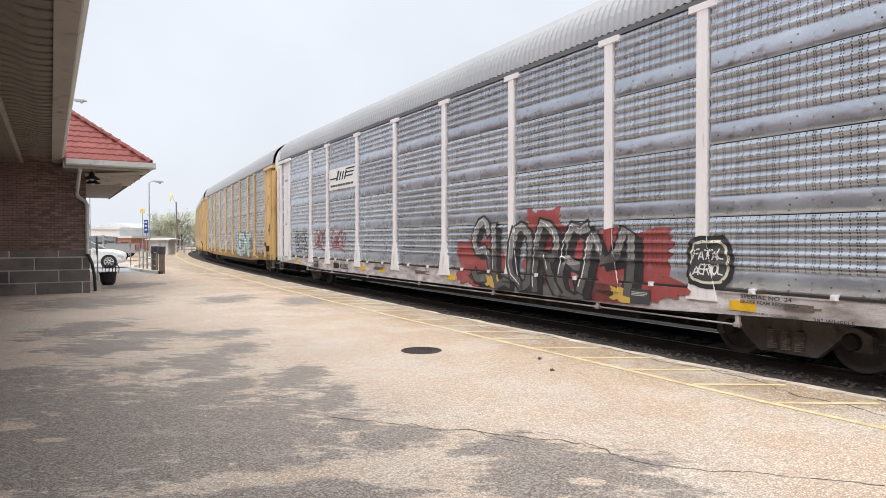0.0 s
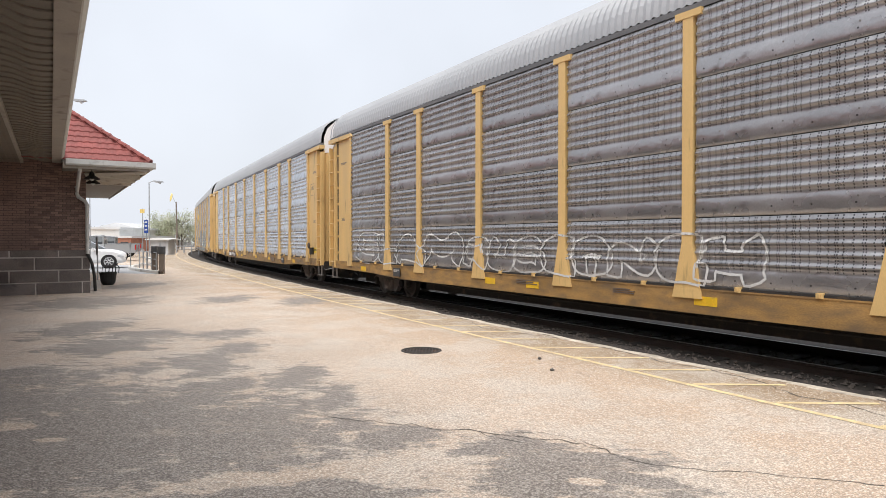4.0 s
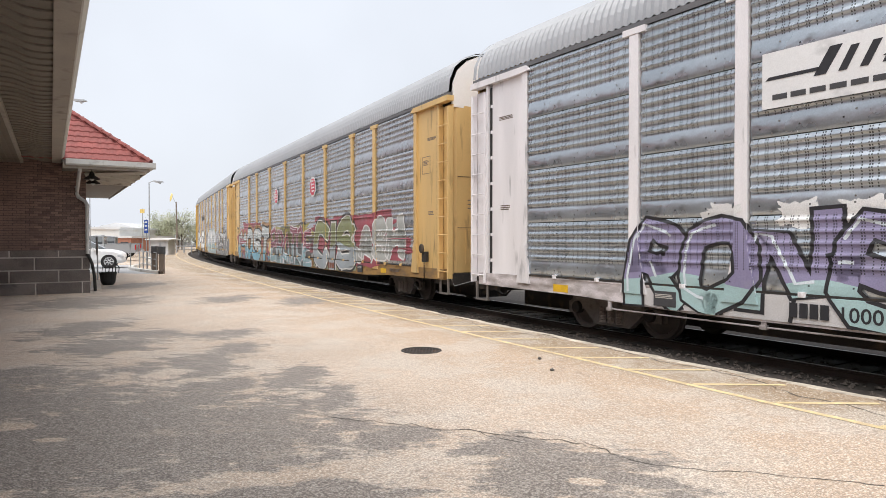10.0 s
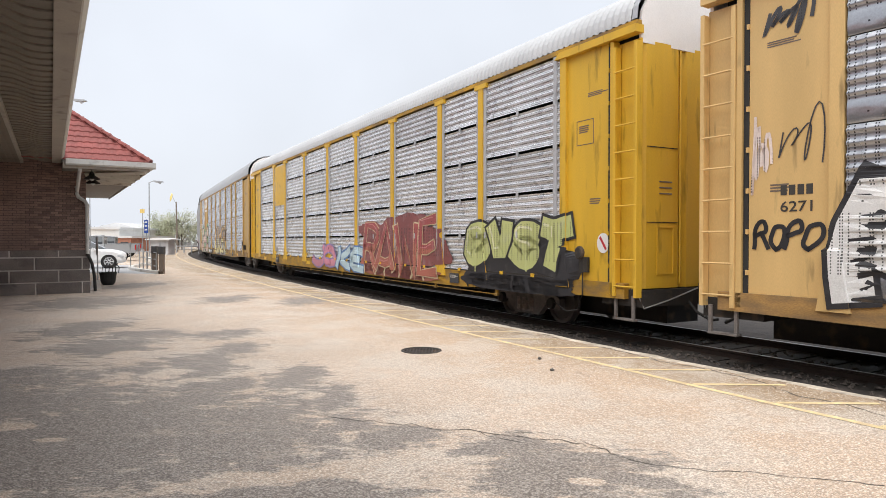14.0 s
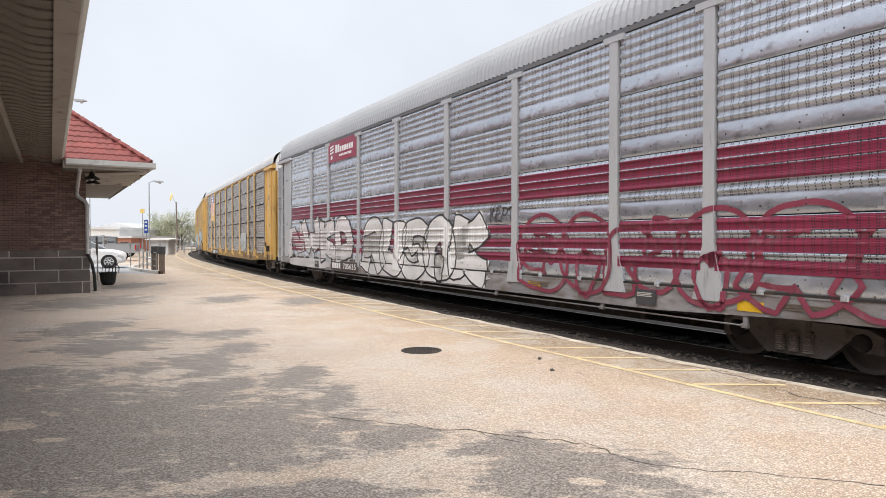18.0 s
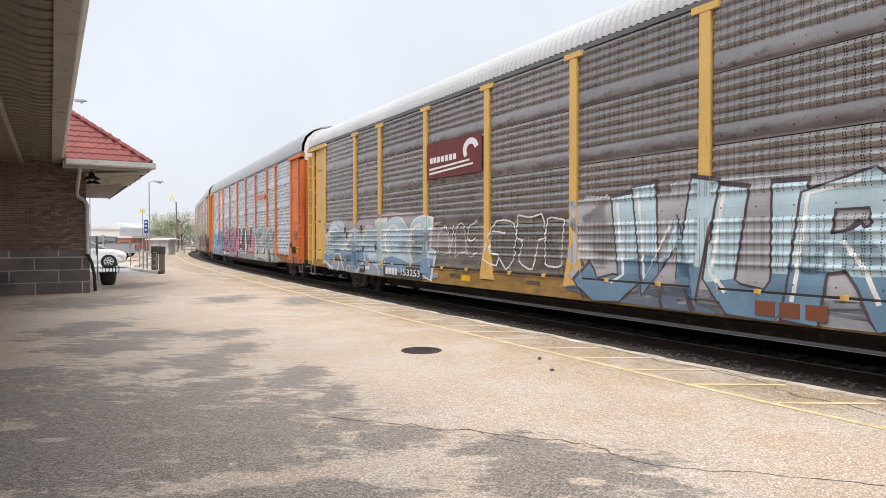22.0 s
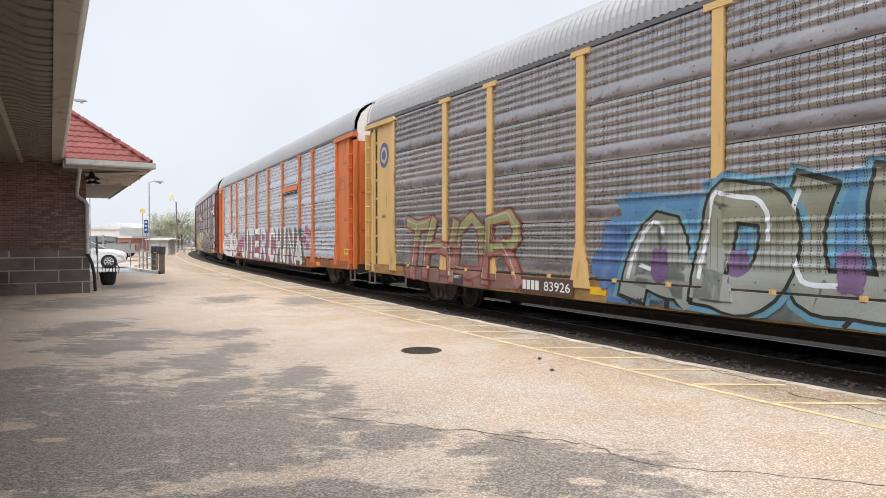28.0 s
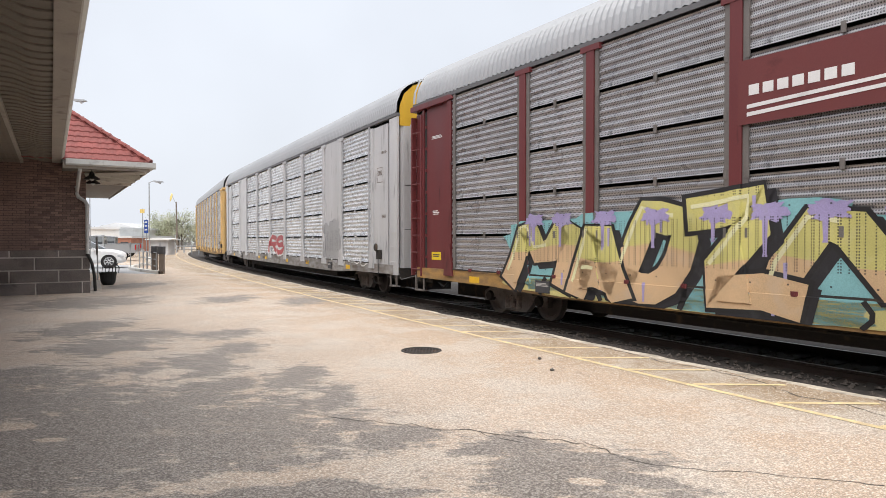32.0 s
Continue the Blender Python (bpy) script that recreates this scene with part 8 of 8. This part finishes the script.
        piece(c, f, "LEW", 13.45, 17.6, 1.03, 2.46, (0.022, 0.022, 0.022), WHITE, None, None, 6, bold=0.52, rounds=0, edge=0.07, lean=0.0, widths=(1.07, 1.12, 1.8))
        piece(c, f, "TEER", 18.2, 22.7, 0.72, 2.35, (0.26, 0.34, 0.34), (0.62, 0.64, 0.64), None, (0.66, 0.70, 0.70), 7, (0.24, 0.32, 0.32), bold=0.36, rounds=0, low=(0.46, 0.56, 0.56))
        tag(c, f, "GEGI", 13.8, 14.6, 1.08, 1.2, WHITE, 0.02, 6, 0.3, 0)
        tag(c, f, "DEN.5", 15.1, 15.8, 1.08, 1.2, WHITE, 0.02, 6, 0.3, 0)
        tag(c, f, "21", 17.0, 17.3, 1.08, 1.22, WHITE, 0.025, 6, 0.3, 0)
        tag(c, f, "RAK", 26.6, 27.3, 1.7, 2.1, DARK, 0.04)
        sign(c, 18.95, 21.2, 3.80, 4.0, (0.55, 0.12, 0.06), "emblem_bar", "faded red emblem bar", poly=[(0, 0), (0.96, 0), (1, 1), (0.03, 1)])
        owner_plate(c, 7.4, 9.8, "953474", (0.06, 0.04, 0.05))
    elif k == 14:
        emblem_board(c, 21.5, 23.2, 3.33, 5.1, "octagon")
        emblem_board(c, 5.25, 6.95, 3.35, 5.1, "octagon")
        r = random.Random(11)
        for x in np.arange(11.6, 27.0, 0.7):
            blob(c, f, float(x), float(x) + 1.2, 0.64, 1.75 + 0.5 * r.random(), (0.035, 0.033, 0.032), int(x * 7), 0, 0.25, "black sprayed smoke")
        piece(c, f, "BLAZED", 14.9, 23.0, 0.66, 2.35, (0.46, 0.20, 0.19), (0.80, 0.64, 0.64), (0.16, 0.055, 0.055), (0.80, 0.66, 0.66), 3, (0.26, 0.08, 0.08), low=(0.34, 0.11, 0.11), bold=0.34, rounds=0, edge=0.03, lean=0.3)
        press(ribbon([(22.2, 2.2), (22.7, 1.9), (23.1, 1.4), (23.2, 0.85)], 0.10), f, 3, "graffiti_stroke", (0.78, 0.70, 0.70), c, "pale sprayed edge")
        piece(c, f, "AMRUST", 4.7, 12.8, 0.8, 2.25, (0.22, 0.30, 0.42), (0.60, 0.62, 0.66), None, WHITE, 4, (0.26, 0.30, 0.36), bold=0.24, rounds=0, edge=0.03, low=(0.34, 0.36, 0.42))
        tag(c, f, "NAM", 25.0, 26.4, 1.2, 1.75, (0.5, 0.5, 0.5), 0.03)
        scrawl(c, f, 26.9, 27.4, 3.3, 3.9, (0.72, 0.66, 0.56), 9, 0.03, 4)
    elif k == 15:
        sign(c, 1.35, 1.95, 3.85, 4.6, (0.06, 0.12, 0.28), "emblem_disc", "dark blue round emblem", SIDE + 0.024, ellipse(22))
        sign(c, 1.45, 1.85, 3.98, 4.47, COL["yellow"], "emblem_field", "", SIDE + 0.02, ellipse(18))
        sign(c, 1.53, 1.77, 4.08, 4.37, (0.06, 0.12, 0.28), "emblem_field", "", SIDE + 0.016, OCTAGON)
        piece(c, f, "THOR", 3.0, 8.2, 0.72, 2.3, (0.30, 0.32, 0.13), (0.24, 0.04, 0.04), None, (0.50, 0.44, 0.36), 41, (0.24, 0.12, 0.10), low=(0.34, 0.14, 0.12), bold=0.26, rounds=0, lean=0.3)
        blob(c, f, 10.4, 11.8, 0.64, 2.0, (0.05, 0.17, 0.44), 5, 0, 0.25)
        piece(c, f, "ADUS", 11.1, 16.8, 0.64, 2.55, (0.25, 0.27, 0.20), (0.025, 0.03, 0.025), (0.06, 0.24, 0.48), (0.70, 0.78, 0.86), 4, (0.24, 0.26, 0.20), low=(0.31, 0.35, 0.33), halo=(0.10, 0.32, 0.48), bold=0.48, edge=0.05, rounds=2, cut=0.6)
        for x in (11.6, 13.0, 14.5, 15.9):
            blob(c, f, x, x + 0.34, 1.05, 1.6, (0.16, 0.09, 0.24), int(x * 5), 5, 0.1)
        piece(c, f, "BLOR", 17.8, 24.4, 0.68, 2.6, (0.16, 0.50, 0.22), (0.40, 0.05, 0.04), (0.07, 0.05, 0.05), (0.5, 0.78, 0.5), 5, (0.20, 0.24, 0.10), low=(0.36, 0.50, 0.12), bold=0.36)
        owner_plate(c, 8.2, 9.8, "83926", (0.09, 0.06, 0.05))
        flat_text(c, "LD LMT 60000", 11.0, 12.0, 0.70, 0.77, DARK, SIDE - 0.06)
    elif k == 16:
        blob(c, f, 2.4, 7.2, 0.64, 1.7, (0.74, 0.73, 0.74), 12, 0, 0.08, "white sprayed ground")
        hollow(c, f, "MSCO", 2.4, 7.2, 0.95, 2.15, BLACK, 3, 0.05, (0.76, 0.75, 0.76), 0.55)
        blob(c, f, 8.0, 21.9, 0.66, 2.1, (0.40, 0.08, 0.20), 6, 0, 0.1)
        for x, z in ((21.9, 1.6), (22.3, 1.3), (22.5, 1.85), (22.2, 2.0)):
            blob(c, f, x, x + 0.45, z, z + 0.3, (0.50, 0.10, 0.26), int(x * 9), 0.4, 0.3)
        for ch, x0, x1 in (("J", 8.8, 9.9), ("I", 9.87, 10.87), ("T", 10.9, 12.15), ("E", 12.45, 13.6), ("R", 13.9, 15.1), ("C", 15.9, 17.0), ("H", 17.3, 18.4), ("I", 18.4, 19.4), ("N", 19.4, 20.5), ("A", 20.7, 21.8)):
            for dx, dz, col, lay_, nm in ((0.24, -0.06, (0.07, 0.13, 0.125), 1.0, "dark shadow of a block letter"), (0.12, -0.03, (0.10, 0.16, 0.155), 1.4, "dark shadow of a block letter"), (0.0, 0.0, (0.76, 0.76, 0.77), 2.4, "white sprayed block letter")):
                for _, strokes, r in skeleton(ch, x0 + dx, x1 + dx, 0.68 + dz, 2.3 + dz, 0.25, 2, 0.34, 0, 0.05):
                    press([q for s in strokes for q in ribbon(stretched(s, 0.16), 0.36)], f, lay_, "graffiti_letter", col, c, nm)
        sign(c, 18.7, 21.25, 3.84, 4.05, ORANGE, "emblem_bar", "orange slanted emblem bar", poly=[(0, 0), (0.96, 0), (1, 1), (0.03, 1)])
        sign(c, 18.7, 21.2, 3.70, 3.79, BLACK, "emblem_bar", "black line under the emblem", poly=[(0, 0), (0.9, 0.4), (1, 1), (0, 0.7)])
        owner_plate(c, 7.6, 9.0, "303047", ink=DARK, plain=True)
        flat_text(c, "LD LMT 60000", 12.6, 13.7, 0.70, 0.78, (0.30, 0.05, 0.03), SIDE - 0.06)
        marks(c, 10.0, 0.9, 0.5, 2, DARK, SIDE - 0.036)
    elif k == 17:
        emblem_board(c, 10.0, 12.72, 3.35, 4.25, "curl")
        emblem_board(c, 23.44, 25.98, 3.42, 4.36, "round_tail")
        blob(c, f, 4.6, 12.8, 0.66, 2.22, (0.20, 0.50, 0.54), 4, 0, 0.12, "sprayed teal cloud")
        piece(c, f, "MADZN", 4.9, 12.7, 0.66, 2.38, (0.62, 0.57, 0.15), (0.02, 0.02, 0.022), None, (0.74, 0.72, 0.40), 4, (0.62, 0.55, 0.18), low=(0.66, 0.43, 0.22), shade=BLACK, bold=0.42, edge=0.07, runs=(0.36, 0.30, 0.58), lean=0.2, widths=(1.6, 1.15, 1.15, 1.45, 1.75))
        for x in (5.3, 6.1, 7.2, 8.3, 9.4, 10.2, 11.0, 11.9):
            blob(c, f, x, x + 0.5, 2.0, 2.24, (0.36, 0.30, 0.58), int(x * 7), 4.9, 0.3)
            drip(c, f, x + 0.2, 2.1, 0.3 + 0.1 * (int(x * 7) % 4), 0.09, (0.36, 0.30, 0.58), 5.0)
        piece(c, f, "GOMER", 13.1, 21.0, 0.68, 2.3, (0.36, 0.22, 0.24), (0.03, 0.03, 0.032), (0.14, 0.14, 0.14), (0.50, 0.66, 0.62), 5, (0.20, 0.12, 0.11), low=(0.15, 0.15, 0.15), bold=0.34, rounds=2)
        tag(c, f, "CREW", 21.2, 22.0, 1.3, 1.6, (0.6, 0.72, 0.74), 0.03)
        tag(c, f, "GOK", 21.1, 22.3, 0.68, 0.95, (0.5, 0.64, 0.68), 0.05, 1)
        for x in np.arange(24.0, 26.0, 0.22):
            scrawl(c, f, float(x), float(x) + 0.15, 1.25, 2.2, (0.42, 0.40, 0.36), int(x * 10), 0.02, 1)
    elif k == 18:
        piece(c, f, "RS", 12.9, 15.6, 1.05, 1.95, RED, WHITE)
        blob(c, f, 21.4, 23.3, 1.0, 2.4, GREY, 3)
        tag(c, f, "TIDE", 23.4, 25.9, 0.9, 1.8, WHITE)
    elif k == 19:
        tag(c, f, "SOMER", 12.0, 18.0, 1.1, 2.0, WHITE)


for k in range(len(CARS)):
    dress(k)

# ---- what moves ----
# Length along the track of the last coupler face of the first car, second by second, and each car's small offset.
ALONG = (18.96, 3.27, -12.85, -29.1, -45.2, -61.16, -77.02, -92.78, -108.78, -124.68, -140.27, -156.17, -172.13, -187.51, -203.21, -218.98, -234.74, -250.45, -266.03, -281.42,
         -296.88, -312.47, -327.8, -343.07, -358.61, -373.64, -388.76, -403.92, -419.1, -434.26, -449.52, -464.4, -479.29)
SHIFT = (0.07, -0.02, -0.06, -0.07, 0.08, 0.02, 0.06, -0.11, 0.06, 0.0, -0.06, -0.06, 0.08, 0.02, 0.0, -0.02, -0.01, 0.01, 0.0, 0.0)


def along(t):
    return float(np.interp(t, range(33), ALONG))


def car_pose(k, t):
    """A car stands on its two trucks, which follow the track."""
    s = k * LEN + SHIFT[k] + along(t)
    q = (LEN - TRUCKS) / 2
    rear, front = track(s - q), track(s - LEN + q)
    mid, d = (rear + front) / 2, front - rear
    return Matrix.Translation((mid.x, mid.y, RAIL_TOP)) @ Matrix.Rotation(math.atan2(d.y, d.x), 4, "Z")


def motions():
    for k, car in enumerate(CARS):
        walk(car, [(t, car_pose(k, t)) for t in range(33)])
        # wheels turn while the car is within sight
        seen = [t / 30 for t in range(961) if -45 < k * LEN + along(t / 30) - HALF < 45]
        if not seen:
            continue
        start, end = seen[0], seen[-1]
        times = [0.0] * (start > 0.01) + seen + [32.0] * (end < 31.99)
        for owner, ws, dx in WHEELSETS:
            if owner == car:
                rows = []
                for t in times:
                    turn = (along(start) - along(min(max(t, start), end))) / 0.42
                    rows.append((t, Matrix.Translation((dx, 0, 0.42)) @ Matrix.Rotation(turn, 4, "Y")))
                walk(ws, rows)


motions()
